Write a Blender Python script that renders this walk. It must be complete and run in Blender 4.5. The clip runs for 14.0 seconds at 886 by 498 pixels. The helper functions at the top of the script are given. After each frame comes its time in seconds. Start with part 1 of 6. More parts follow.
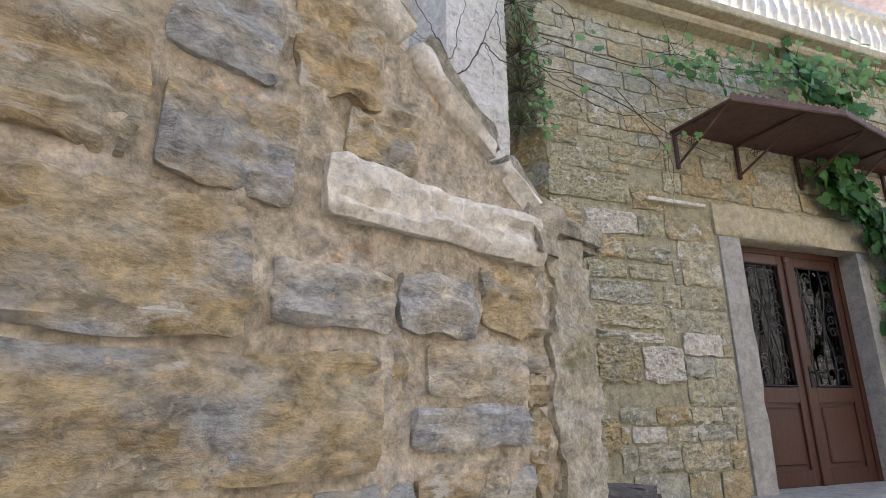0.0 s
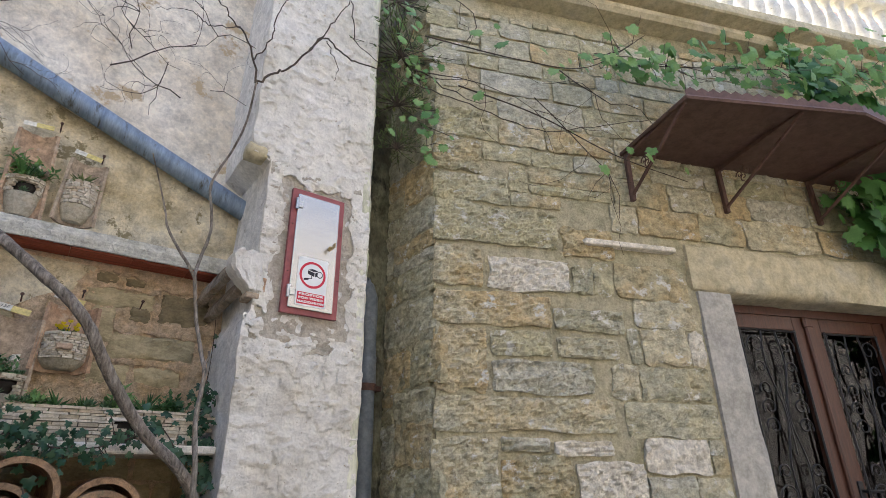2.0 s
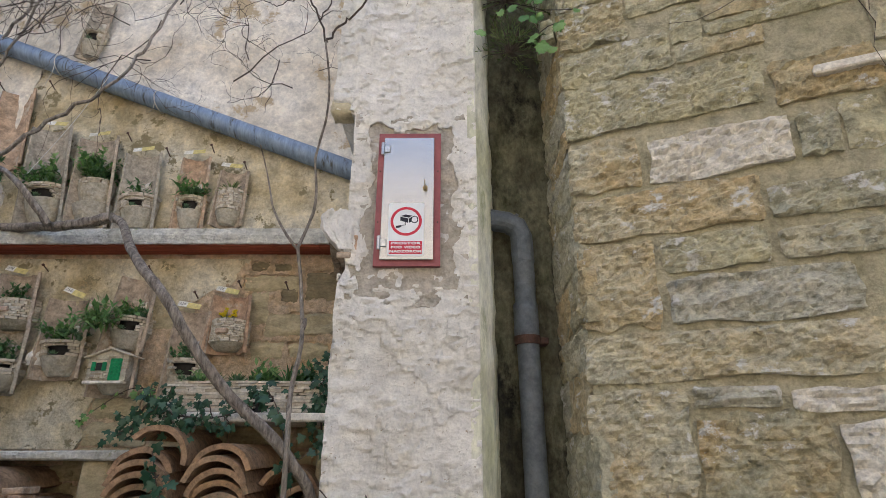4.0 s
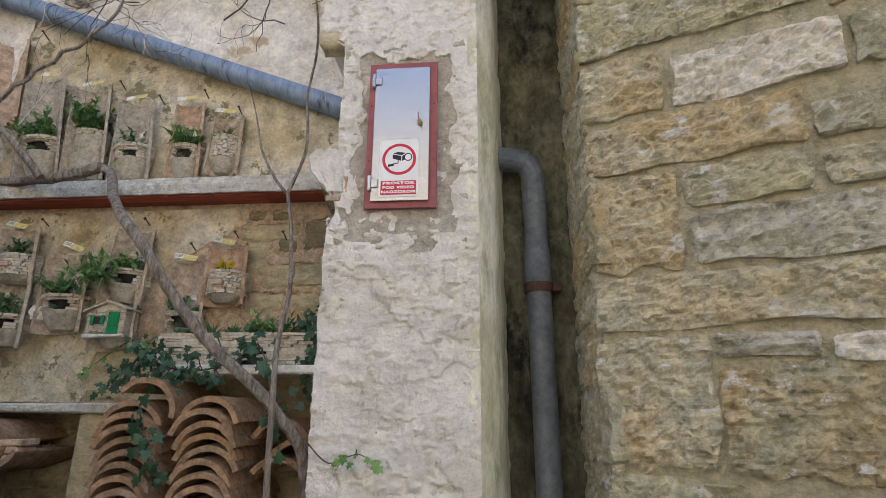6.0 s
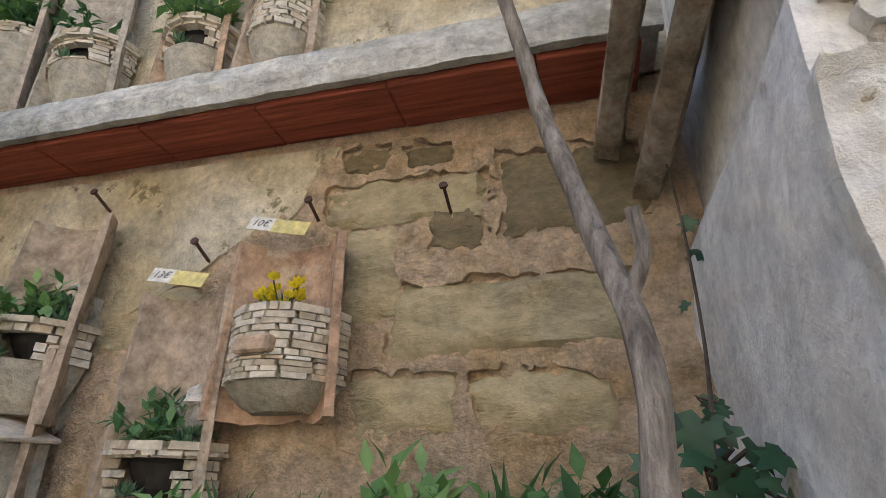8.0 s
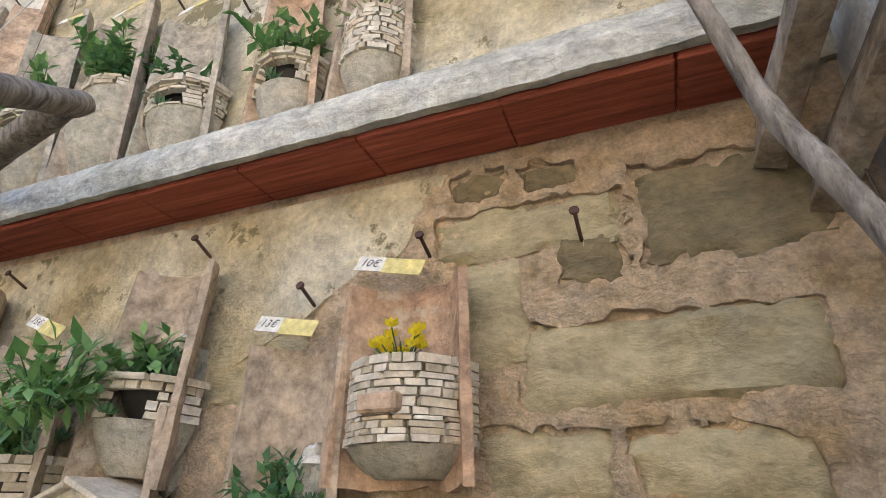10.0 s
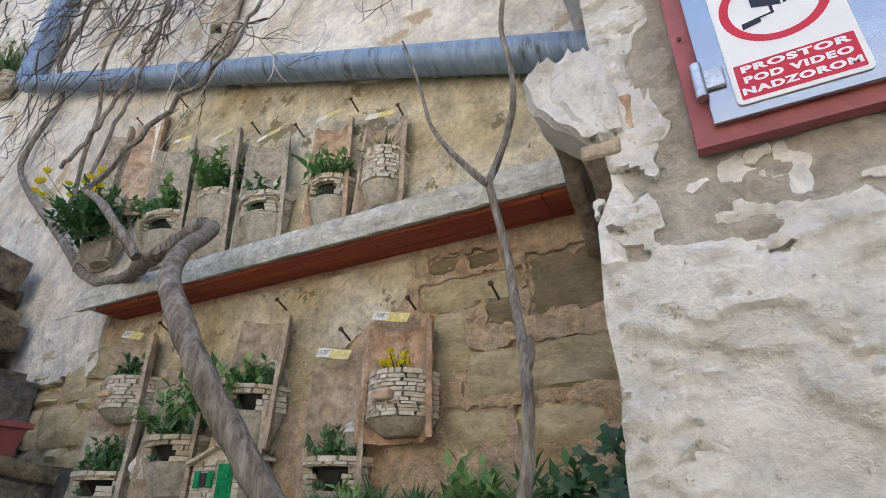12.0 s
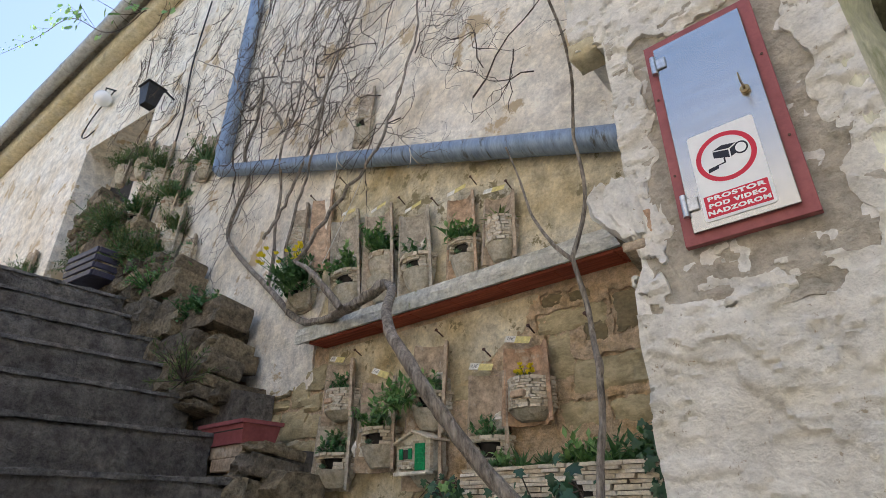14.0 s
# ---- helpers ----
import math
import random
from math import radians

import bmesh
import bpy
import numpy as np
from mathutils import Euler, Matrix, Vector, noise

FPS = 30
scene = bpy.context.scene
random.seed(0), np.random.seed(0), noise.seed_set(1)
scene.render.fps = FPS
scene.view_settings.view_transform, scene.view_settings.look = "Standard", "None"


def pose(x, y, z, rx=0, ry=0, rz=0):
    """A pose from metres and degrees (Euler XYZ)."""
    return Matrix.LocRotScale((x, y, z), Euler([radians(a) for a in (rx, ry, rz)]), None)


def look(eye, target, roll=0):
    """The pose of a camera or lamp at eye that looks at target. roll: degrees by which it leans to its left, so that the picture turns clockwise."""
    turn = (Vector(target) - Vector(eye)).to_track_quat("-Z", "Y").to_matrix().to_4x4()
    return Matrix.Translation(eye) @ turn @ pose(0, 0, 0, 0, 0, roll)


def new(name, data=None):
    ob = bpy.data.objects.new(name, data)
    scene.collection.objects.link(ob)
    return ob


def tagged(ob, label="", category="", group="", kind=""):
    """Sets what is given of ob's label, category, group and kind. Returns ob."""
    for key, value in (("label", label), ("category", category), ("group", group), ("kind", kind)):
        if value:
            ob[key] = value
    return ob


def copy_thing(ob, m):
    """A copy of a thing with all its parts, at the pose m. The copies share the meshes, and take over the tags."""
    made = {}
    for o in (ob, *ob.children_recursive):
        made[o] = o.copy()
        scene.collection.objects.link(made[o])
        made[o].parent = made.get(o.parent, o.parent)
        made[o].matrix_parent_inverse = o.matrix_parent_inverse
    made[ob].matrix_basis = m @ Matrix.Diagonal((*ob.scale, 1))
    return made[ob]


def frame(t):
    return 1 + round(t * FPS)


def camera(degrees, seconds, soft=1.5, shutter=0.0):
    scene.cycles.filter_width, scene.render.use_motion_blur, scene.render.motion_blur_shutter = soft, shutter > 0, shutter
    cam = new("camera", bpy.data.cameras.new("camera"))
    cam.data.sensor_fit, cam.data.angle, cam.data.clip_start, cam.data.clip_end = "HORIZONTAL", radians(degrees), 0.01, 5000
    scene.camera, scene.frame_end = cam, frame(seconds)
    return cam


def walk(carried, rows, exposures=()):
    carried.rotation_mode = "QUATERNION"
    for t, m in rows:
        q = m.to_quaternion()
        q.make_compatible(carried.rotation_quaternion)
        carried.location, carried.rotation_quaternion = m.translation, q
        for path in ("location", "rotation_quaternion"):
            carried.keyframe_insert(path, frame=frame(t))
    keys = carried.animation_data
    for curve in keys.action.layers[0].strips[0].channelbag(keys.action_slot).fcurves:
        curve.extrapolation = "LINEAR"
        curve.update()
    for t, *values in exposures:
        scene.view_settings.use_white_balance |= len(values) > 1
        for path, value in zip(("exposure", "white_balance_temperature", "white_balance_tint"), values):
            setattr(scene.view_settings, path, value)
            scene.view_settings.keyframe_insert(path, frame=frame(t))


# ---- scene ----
cam = camera(78.3, 14.0, 0.7)
METRES, EYE, TILT, LEAN, TURN = 7.2, 1.5, 0.0, 0.0, -41.8
ROWS = [
    (0.0, 0.0, 0.0, 0.0, 0.06, 15.92, 0.21),
    (0.5, 0.0549, 0.0551, 0.013, -5.37, 15.41, 0.29),
    (1.0, 0.1034, 0.1176, 0.023, -6.74, 15.55, 0.24),
    (1.5, 0.1359, 0.1546, 0.0356, -6.21, 16.41, 0.28),
    (2.0, 0.1629, 0.1804, 0.0486, 5.03, 23.3, 0.49),
    (2.5, 0.1817, 0.2132, 0.0469, 18.72, 25.5, 0.22),
    (5.0, 0.2928, 0.3412, 0.0458, 46.56, 18.08, -0.12),
    (5.5, 0.2891, 0.3449, 0.0492, 45.26, 17.56, -0.29),
    (6.0, 0.2618, 0.3495, 0.0451, 47.01, 16.81, -0.44),
    (6.5, 0.1934, 0.3722, 0.0507, 49.15, 15.57, -0.55),
    (7.0, 0.1202, 0.4094, 0.0712, 51.85, 16.62, -0.43),
    (7.5, 0.0602, 0.435, 0.0875, 54.91, 20.22, -0.41),
    (8.0, 0.025, 0.4467, 0.0986, 56.24, 23.55, -0.34),
    (8.5, 0.0023, 0.4499, 0.1017, 57.9, 25.26, -0.39),
    (9.0, -0.0064, 0.4463, 0.1084, 60.2, 24.92, -0.34),
    (11.5, 0.0683, 0.4318, 0.0959, 67.69, 26.63, -0.22),
    (12.0, 0.0929, 0.4303, 0.087, 69.63, 26.61, -0.22),
    (12.5, 0.1255, 0.4172, 0.0849, 71.16, 26.53, -0.28),
    (13.0, 0.161, 0.4087, 0.0827, 72.5, 26.52, -0.34),
    (13.5, 0.171, 0.4092, 0.0802, 75.65, 26.22, -0.19),
    (14.0, 0.1835, 0.4039, 0.0694, 82.89, 26.14, -0.2),
]
EXPOSURES = [(0.0, 1.64, 5750, 13), (1.5, 1.85, 5850, 12), (2.5, 1.76, 6000, 12), (5.0, 1.78, 6200, 12), (7.0, 1.8, 6150, 12), (7.5, 1.92, 6100, 11), (8.0, 2.25, 6200, 12), (8.5, 2.58, 6350, 12), (9.0, 2.68, 6400, 12), (11.5, 2.35, 5850, 10), (12.5, 1.93, 6150, 10), (14.0, 1.72, 6250, 10)]
walk(cam, [(t, pose(0, 0, EYE, TILT, LEAN, TURN) @ pose(METRES * x, METRES * y, METRES * z, 90 + pitch, roll, yaw)) for t, x, y, z, yaw, pitch, roll in ROWS], EXPOSURES)

# ---- world and sun ----
world = bpy.data.worlds.new("sky")
scene.world = world
world.use_nodes = True
_nt = world.node_tree
_sky = _nt.nodes.new("ShaderNodeTexSky")
_sky.sky_type = "NISHITA"
_sky.sun_disc = False
_sky.sun_elevation = radians(52)
_sky.sun_rotation = radians(25)
_sky.air_density, _sky.dust_density = 1.0, 5.0
_nt.nodes["Background"].inputs[1].default_value = 0.15
_nt.links.new(_sky.outputs[0], _nt.nodes["Background"].inputs[0])
sun = new("sun", bpy.data.lights.new("sun", "SUN"))
sun.data.energy, sun.data.angle, sun.data.color = 3.0, radians(0.6), (1.0, 0.94, 0.85)
_az, _el = radians(25), radians(52)
sun.matrix_world = look((0, 0, 0), (-math.sin(_az) * math.cos(_el), -math.cos(_az) * math.cos(_el), -math.sin(_el)))

# ---- materials ----


def mat(name, cols, rough=0.85, scale=3.0, fine=60.0, bump=0.4, metal=0.0, rnd="", rnd_mix=0.7, spec=0.3, stretch=(1, 1, 1), dist=0.01, vary=0.25, spots=None, chips=None, cracks=None, picks=0.0):
    """A rough natural surface: a ramp of colours by coarse noise and, for pieces, by chance; fine grain and relief."""
    m = bpy.data.materials.new(name)
    m.use_nodes = True
    t = m.node_tree
    N, L = t.nodes.new, t.links.new
    b = t.nodes["Principled BSDF"]
    b.inputs["Roughness"].default_value, b.inputs["Metallic"].default_value = rough, metal
    b.inputs["Specular IOR Level"].default_value = spec
    geo = N("ShaderNodeNewGeometry")
    mp = N("ShaderNodeMapping")
    mp.inputs["Scale"].default_value = stretch
    L(geo.outputs["Position"], mp.inputs["Vector"])
    n1 = N("ShaderNodeTexNoise")
    n1.inputs["Scale"].default_value, n1.inputs["Detail"].default_value, n1.inputs["Roughness"].default_value = scale, 6, 0.62
    L(mp.outputs[0], n1.inputs["Vector"])
    n2 = N("ShaderNodeTexNoise")
    n2.inputs["Scale"].default_value, n2.inputs["Detail"].default_value, n2.inputs["Roughness"].default_value = fine, 6, 0.74
    L(mp.outputs[0], n2.inputs["Vector"])
    nm = N("ShaderNodeTexNoise")
    nm.inputs["Scale"].default_value, nm.inputs["Detail"].default_value, nm.inputs["Roughness"].default_value = (scale * fine) ** 0.5, 7, 0.66
    nm.inputs["Distortion"].default_value = 0.25
    L(mp.outputs[0], nm.inputs["Vector"])
    src = n1.outputs["Fac"]
    if rnd:
        if rnd == "object":
            r = N("ShaderNodeObjectInfo").outputs["Random"]
        else:
            r = geo.outputs["Random Per Island"]
        mx = N("ShaderNodeMix")
        mx.inputs["Factor"].default_value = rnd_mix
        L(n1.outputs["Fac"], mx.inputs["A"])
        L(r, mx.inputs["B"])
        src = mx.outputs["Result"]
    ramp = N("ShaderNodeValToRGB")
    e = ramp.color_ramp.elements
    lo, hi = (0.3, 0.7) if not rnd else (0.12, 0.88)
    for i, c in enumerate(cols):
        p = lo + (hi - lo) * i / max(1, len(cols) - 1)
        k = e[i] if i < 2 else e.new(p)
        k.position = p
        k.color = (*c, 1)
    L(src, ramp.inputs[0])
    hs = N("ShaderNodeHueSaturation")
    mr = N("ShaderNodeMapRange")
    mr.inputs["From Min"].default_value, mr.inputs["From Max"].default_value = 0.39, 0.61
    mr.inputs["To Min"].default_value, mr.inputs["To Max"].default_value = 1 - vary, 1 + vary
    av = N("ShaderNodeMath")
    av.operation = "MULTIPLY_ADD"
    av.inputs[1].default_value = 0.42
    hf = N("ShaderNodeMath")
    hf.operation = "MULTIPLY"
    hf.inputs[1].default_value = 0.58
    L(nm.outputs["Fac"], hf.inputs[0])
    L(n2.outputs["Fac"], av.inputs[0])
    L(hf.outputs[0], av.inputs[2])
    L(av.outputs[0], mr.inputs["Value"])
    L(mr.outputs[0], hs.inputs["Value"])
    L(ramp.outputs[0], hs.inputs["Color"])
    col = hs.outputs[0]
    if spots:
        n3 = N("ShaderNodeTexNoise")
        n3.inputs["Scale"].default_value, n3.inputs["Detail"].default_value, n3.inputs["Roughness"].default_value = spots[1], 8, 0.7
        L(mp.outputs[0], n3.inputs["Vector"])
        rp = N("ShaderNodeValToRGB")
        rp.color_ramp.elements[0].position, rp.color_ramp.elements[1].position = spots[2], spots[2] + spots[3]
        L(n3.outputs["Fac"], rp.inputs[0])
        mm = N("ShaderNodeMix")
        mm.data_type = "RGBA"
        L(rp.outputs[0], mm.inputs["Factor"])
        L(col, mm.inputs["A"])
        mm.inputs["B"].default_value = (*spots[0], 1)
        col = mm.outputs["Result"]
    low = None
    if cracks:
        nc = N("ShaderNodeTexNoise")
        nc.inputs["Scale"].default_value, nc.inputs["Detail"].default_value, nc.inputs["Distortion"].default_value = cracks[0], 5, 0.5
        L(mp.outputs[0], nc.inputs["Vector"])
        rc = N("ShaderNodeValToRGB")
        ce = rc.color_ramp.elements
        ce[0].position, ce[1].position = 0.5 - cracks[1], 0.5
        ce[0].color, ce[1].color = (0, 0, 0, 1), (1, 1, 1, 1)
        c2 = ce.new(0.5 + cracks[1])
        c2.color = (0, 0, 0, 1)
        L(nc.outputs["Fac"], rc.inputs[0])
        gate = N("ShaderNodeMapRange")
        gate.inputs["From Min"].default_value, gate.inputs["From Max"].default_value = 0.46, 0.56
        L(n1.outputs["Fac"], gate.inputs["Value"])
        mu = N("ShaderNodeMath")
        mu.operation = "MULTIPLY"
        L(rc.outputs[0], mu.inputs[0])
        L(gate.outputs[0], mu.inputs[1])
        low = mu.outputs[0]
        mk = N("ShaderNodeMix")
        mk.data_type = "RGBA"
        L(low, mk.inputs["Factor"])
        L(col, mk.inputs["A"])
        mk.inputs["B"].default_value = (*[v * 0.3 for v in cols[0]], 1)
        col = mk.outputs["Result"]
    L(col, b.inputs["Base Color"])
    if bump:
        ad = N("ShaderNodeMath")
        ad.operation = "MULTIPLY_ADD"
        ad.inputs[1].default_value = 0.42
        ad2 = N("ShaderNodeMath")
        ad2.operation = "MULTIPLY_ADD"
        ad2.inputs[1].default_value = 0.9
        L(nm.outputs["Fac"], ad2.inputs[0])
        L(n1.outputs["Fac"], ad2.inputs[2])
        L(n2.outputs["Fac"], ad.inputs[0])
        L(ad2.outputs[0], ad.inputs[2])
        height = ad.outputs[0]
        if chips:
            wa = N("ShaderNodeVectorMath")
            wa.operation = "MULTIPLY_ADD"
            wa.inputs[1].default_value = (0.05, 0.05, 0.05)
            L(nm.outputs["Color"], wa.inputs[0])
            L(mp.outputs[0], wa.inputs[2])
            tl = N("ShaderNodeMapping")
            tl.inputs["Rotation"].default_value, tl.inputs["Scale"].default_value = (0, 0.5, 0), (0.7, 0.7, 1.8)
            L(wa.outputs[0], tl.inputs["Vector"])
            vo = N("ShaderNodeTexVoronoi")
            vo.inputs["Scale"].default_value = chips[0]
            L(tl.outputs[0], vo.inputs["Vector"])
            ca = N("ShaderNodeMath")
            ca.operation = "MULTIPLY_ADD"
            ca.inputs[1].default_value = chips[1]
            L(vo.outputs["Distance"], ca.inputs[0])
            L(height, ca.inputs[2])
            height = ca.outputs[0]
        if picks:
            pm = N("ShaderNodeMapping")
            pm.vector_type = "TEXTURE"
            pm.inputs["Rotation"].default_value, pm.inputs["Scale"].default_value = (0.2, 0.75, 0.1), (1 / 16, 1 / 40, 1 / 70)
            L(wa.outputs[0] if chips else mp.outputs[0], pm.inputs["Vector"])
            pn = N("ShaderNodeTexNoise")
            pn.inputs["Scale"].default_value, pn.inputs["Detail"].default_value = 1.0, 3
            L(pm.outputs[0], pn.inputs["Vector"])
            pa = N("ShaderNodeMath")
            pa.operation = "MULTIPLY_ADD"
            pa.inputs[1].default_value = picks
            L(pn.outputs["Fac"], pa.inputs[0])
            L(height, pa.inputs[2])
            height = pa.outputs[0]
        if low:
            cl = N("ShaderNodeMath")
            cl.operation = "MULTIPLY_ADD"
            cl.inputs[1].default_value = -0.25
            L(low, cl.inputs[0])
            L(height, cl.inputs[2])
            height = cl.outputs[0]
        bp = N("ShaderNodeBump")
        bp.inputs["Strength"].default_value, bp.inputs["Distance"].default_value = bump, dist
        L(height, bp.inputs["Height"])
        L(bp.outputs[0], b.inputs["Normal"])
    return m


FACADE = [(0.41, 0.38, 0.22), (0.53, 0.485, 0.30), (0.48, 0.455, 0.32), (0.58, 0.53, 0.36), (0.54, 0.42, 0.22), (0.46, 0.43, 0.28), (0.51, 0.49, 0.37), (0.64, 0.59, 0.46)]
M = {}
M["fstone"] = mat("facade stone", FACADE, scale=3.5, fine=60, bump=0.95, rnd="object", rnd_mix=0.62, dist=0.03, vary=0.38, stretch=(1, 1, 1.2), spots=((0.74, 0.72, 0.64), 9.0, 0.58, 0.05), chips=(15, 0.2), picks=0.12)
M["fstone_j"] = mat("facade stone far", FACADE, scale=3.5, fine=60, bump=0.95, rnd="island", rnd_mix=0.62, dist=0.03, vary=0.38, stretch=(1, 1, 1.2), spots=((0.74, 0.72, 0.64), 9.0, 0.58, 0.05), chips=(15, 0.2), picks=0.12)
M["mortar"] = mat("lime mortar", [(0.40, 0.36, 0.21), (0.52, 0.47, 0.31), (0.45, 0.41, 0.25)], scale=4, fine=80, bump=1.0, dist=0.03, vary=0.3)
M["gapstone"] = mat("damp stone", [(0.05, 0.047, 0.035), (0.10, 0.09, 0.062), (0.15, 0.135, 0.095), (0.08, 0.08, 0.05)], scale=4, fine=45, bump=0.9, rnd="object", dist=0.02)
M["pstone"] = mat("parapet stone", [(0.42, 0.375, 0.26), (0.56, 0.50, 0.36), (0.56, 0.44, 0.24), (0.46, 0.47, 0.46), (0.64, 0.58, 0.45), (0.54, 0.41, 0.22), (0.52, 0.485, 0.38), (0.60, 0.52, 0.34)], scale=4, fine=50, bump=0.9, rnd="object", rnd_mix=0.42, dist=0.03, vary=0.45, stretch=(1, 1, 1.7), spots=((0.74, 0.69, 0.58), 5, 0.58, 0.05), chips=(8, 0.3))
M["pmortar"] = mat("crumbling mortar", [(0.46, 0.39, 0.27), (0.60, 0.52, 0.40), (0.52, 0.45, 0.32), (0.66, 0.59, 0.47), (0.58, 0.41, 0.24)], scale=5, fine=60, bump=0.9, dist=0.025, vary=0.45, chips=(18, 0.4))
M["palestone"] = mat("pale dressed stone", [(0.66, 0.60, 0.48), (0.80, 0.75, 0.64), (0.73, 0.67, 0.56)], scale=9, fine=60, bump=0.8, dist=0.015, vary=0.28, spots=((0.52, 0.42, 0.28), 6, 0.62, 0.1), chips=(14, 0.15))
M["palefront"] = mat("pale facade stone", [(0.55, 0.50, 0.38), (0.72, 0.67, 0.55), (0.64, 0.59, 0.47)], scale=9, fine=60, bump=0.8, dist=0.02, vary=0.3, spots=((0.48, 0.41, 0.26), 6, 0.58, 0.1), chips=(14, 0.2), picks=0.1)
M["coping"] = mat("worn coping stone", [(0.42, 0.38, 0.26), (0.57, 0.52, 0.39), (0.66, 0.61, 0.50)], scale=8, fine=60, bump=1.0, dist=0.05, vary=0.42, chips=(12, 0.4), spots=((0.34, 0.34, 0.17), 7, 0.58, 0.08))
M["stucco"] = mat("grey stucco", [(0.30, 0.28, 0.22), (0.41, 0.38, 0.31), (0.50, 0.47, 0.40)], scale=6, fine=60, bump=1.0, dist=0.02, vary=0.35)
M["pierside"] = mat("dull whitewash", [(0.66, 0.63, 0.56), (0.78, 0.755, 0.69), (0.82, 0.80, 0.74)], scale=5, fine=60, bump=0.9, dist=0.012, vary=0.22, spots=((0.46, 0.42, 0.33), 9, 0.6, 0.08), chips=(26, 0.12))
M["mosswash"] = mat("mossy whitewash", [(0.52, 0.52, 0.32), (0.73, 0.71, 0.55), (0.82, 0.80, 0.70)], scale=4, fine=60, bump=0.8, dist=0.015, vary=0.25, stretch=(1, 1, 0.4), spots=((0.27, 0.30, 0.13), 5, 0.60, 0.12), chips=(26, 0.15))
M["patch"] = mat("beige mortar", [(0.42, 0.37, 0.28), (0.54, 0.49, 0.39), (0.48, 0.42, 0.33)], scale=6, fine=60, bump=1.0, dist=0.025, vary=0.25, chips=(18, 0.25), spots=((0.62, 0.58, 0.48), 8, 0.6, 0.1))
M["white"] = mat("old whitewash", [(0.67, 0.625, 0.515), (0.79, 0.755, 0.66), (0.83, 0.80, 0.725)], scale=2.6, fine=80, bump=1.0, dist=0.018, vary=0.16, spots=((0.46, 0.39, 0.28), 38, 0.625, 0.04), chips=(32, 0.10))
M["cream"] = mat("cream plaster", [(0.68, 0.59, 0.44), (0.80, 0.735, 0.61), (0.84, 0.80, 0.705)], scale=2.2, fine=45, bump=1.0, dist=0.022, vary=0.27, spots=((0.56, 0.44, 0.27), 3.0, 0.58, 0.04))
M["weath"] = mat("weathered plaster", [(0.44, 0.33, 0.16), (0.56, 0.47, 0.285), (0.67, 0.60, 0.43), (0.72, 0.67, 0.53)], scale=2.6, fine=60, bump=1.0, dist=0.02, vary=0.34, spots=((0.28, 0.235, 0.13), 9, 0.56, 0.035))
M["bstone"] = mat("sandstone block", [(0.34, 0.285, 0.16), (0.44, 0.37, 0.215), (0.50, 0.42, 0.245), (0.39, 0.34, 0.215)], scale=4, fine=60, bump=0.8, dist=0.02, vary=0.28, stretch=(1, 1, 1.6), rnd="object", rnd_mix=0.4, spots=((0.54, 0.40, 0.20), 5, 0.6, 0.12), chips=(9, 0.2))
# Darker bstone: real dark stains plus the shade under the ledge, both as colour.
M["bstone_stain_shade"] = mat("stained sandstone with shade in its colour", [(0.17, 0.135, 0.075), (0.24, 0.195, 0.11), (0.30, 0.24, 0.135)], scale=5, fine=60, bump=0.8, dist=0.02, vary=0.3, stretch=(1, 1, 1.6), spots=((0.36, 0.28, 0.15), 6, 0.62, 0.1), chips=(9, 0.15))
M["pinkmortar"] = mat("pink crumbly mortar", [(0.47, 0.33, 0.17), (0.62, 0.48, 0.32), (0.56, 0.39, 0.20)], scale=7, fine=150, bump=0.9, dist=0.015, vary=0.35, chips=(90, 0.4))
M["concrete"] = mat("rough concrete", [(0.46, 0.44, 0.34), (0.62, 0.60, 0.51), (0.54, 0.51, 0.41)], scale=8, fine=60, bump=0.9, dist=0.02, vary=0.3, spots=((0.34, 0.35, 0.19), 12, 0.62, 0.08), chips=(40, 0.25))
M["tavella"] = mat("red clay", [(0.27, 0.062, 0.036), (0.40, 0.105, 0.058), (0.33, 0.08, 0.046)], scale=6, fine=50, bump=0.9, stretch=(0.15, 4, 4), vary=0.45)
M["coppo"] = mat("old roof tile", [(0.36, 0.27, 0.175), (0.45, 0.36, 0.26), (0.40, 0.35, 0.265), (0.53, 0.46, 0.35)], scale=9, fine=70, bump=0.8, vary=0.42, rnd="object", rnd_mix=0.5, spots=((0.56, 0.50, 0.40), 10, 0.6, 0.08))
M["stacktile"] = mat("mossy stacked tile", [(0.26, 0.155, 0.08), (0.38, 0.24, 0.13), (0.30, 0.20, 0.12), (0.44, 0.33, 0.21)], scale=12, fine=70, bump=0.9, rnd="object", rnd_mix=0.5, vary=0.45, spots=((0.17, 0.16, 0.09), 9, 0.58, 0.1))
M["coppo_red"] = mat("red roof tile", [(0.40, 0.235, 0.14), (0.48, 0.33, 0.21), (0.44, 0.345, 0.24), (0.56, 0.465, 0.34)], scale=9, fine=70, bump=0.8, vary=0.42, rnd="object", rnd_mix=0.4, spots=((0.57, 0.49, 0.37), 8, 0.58, 0.08))
M["slip_o"] = mat("split stone slip piece", [(0.40, 0.33, 0.22), (0.56, 0.49, 0.36), (0.63, 0.57, 0.45), (0.48, 0.38, 0.25)], scale=20, fine=120, bump=0.6, rnd="object", dist=0.004)
M["slip"] = mat("split stone slip", [(0.38, 0.31, 0.2), (0.55, 0.48, 0.35), (0.62, 0.56, 0.43), (0.46, 0.34, 0.2)], scale=20, fine=120, bump=0.6, rnd="island", dist=0.004)
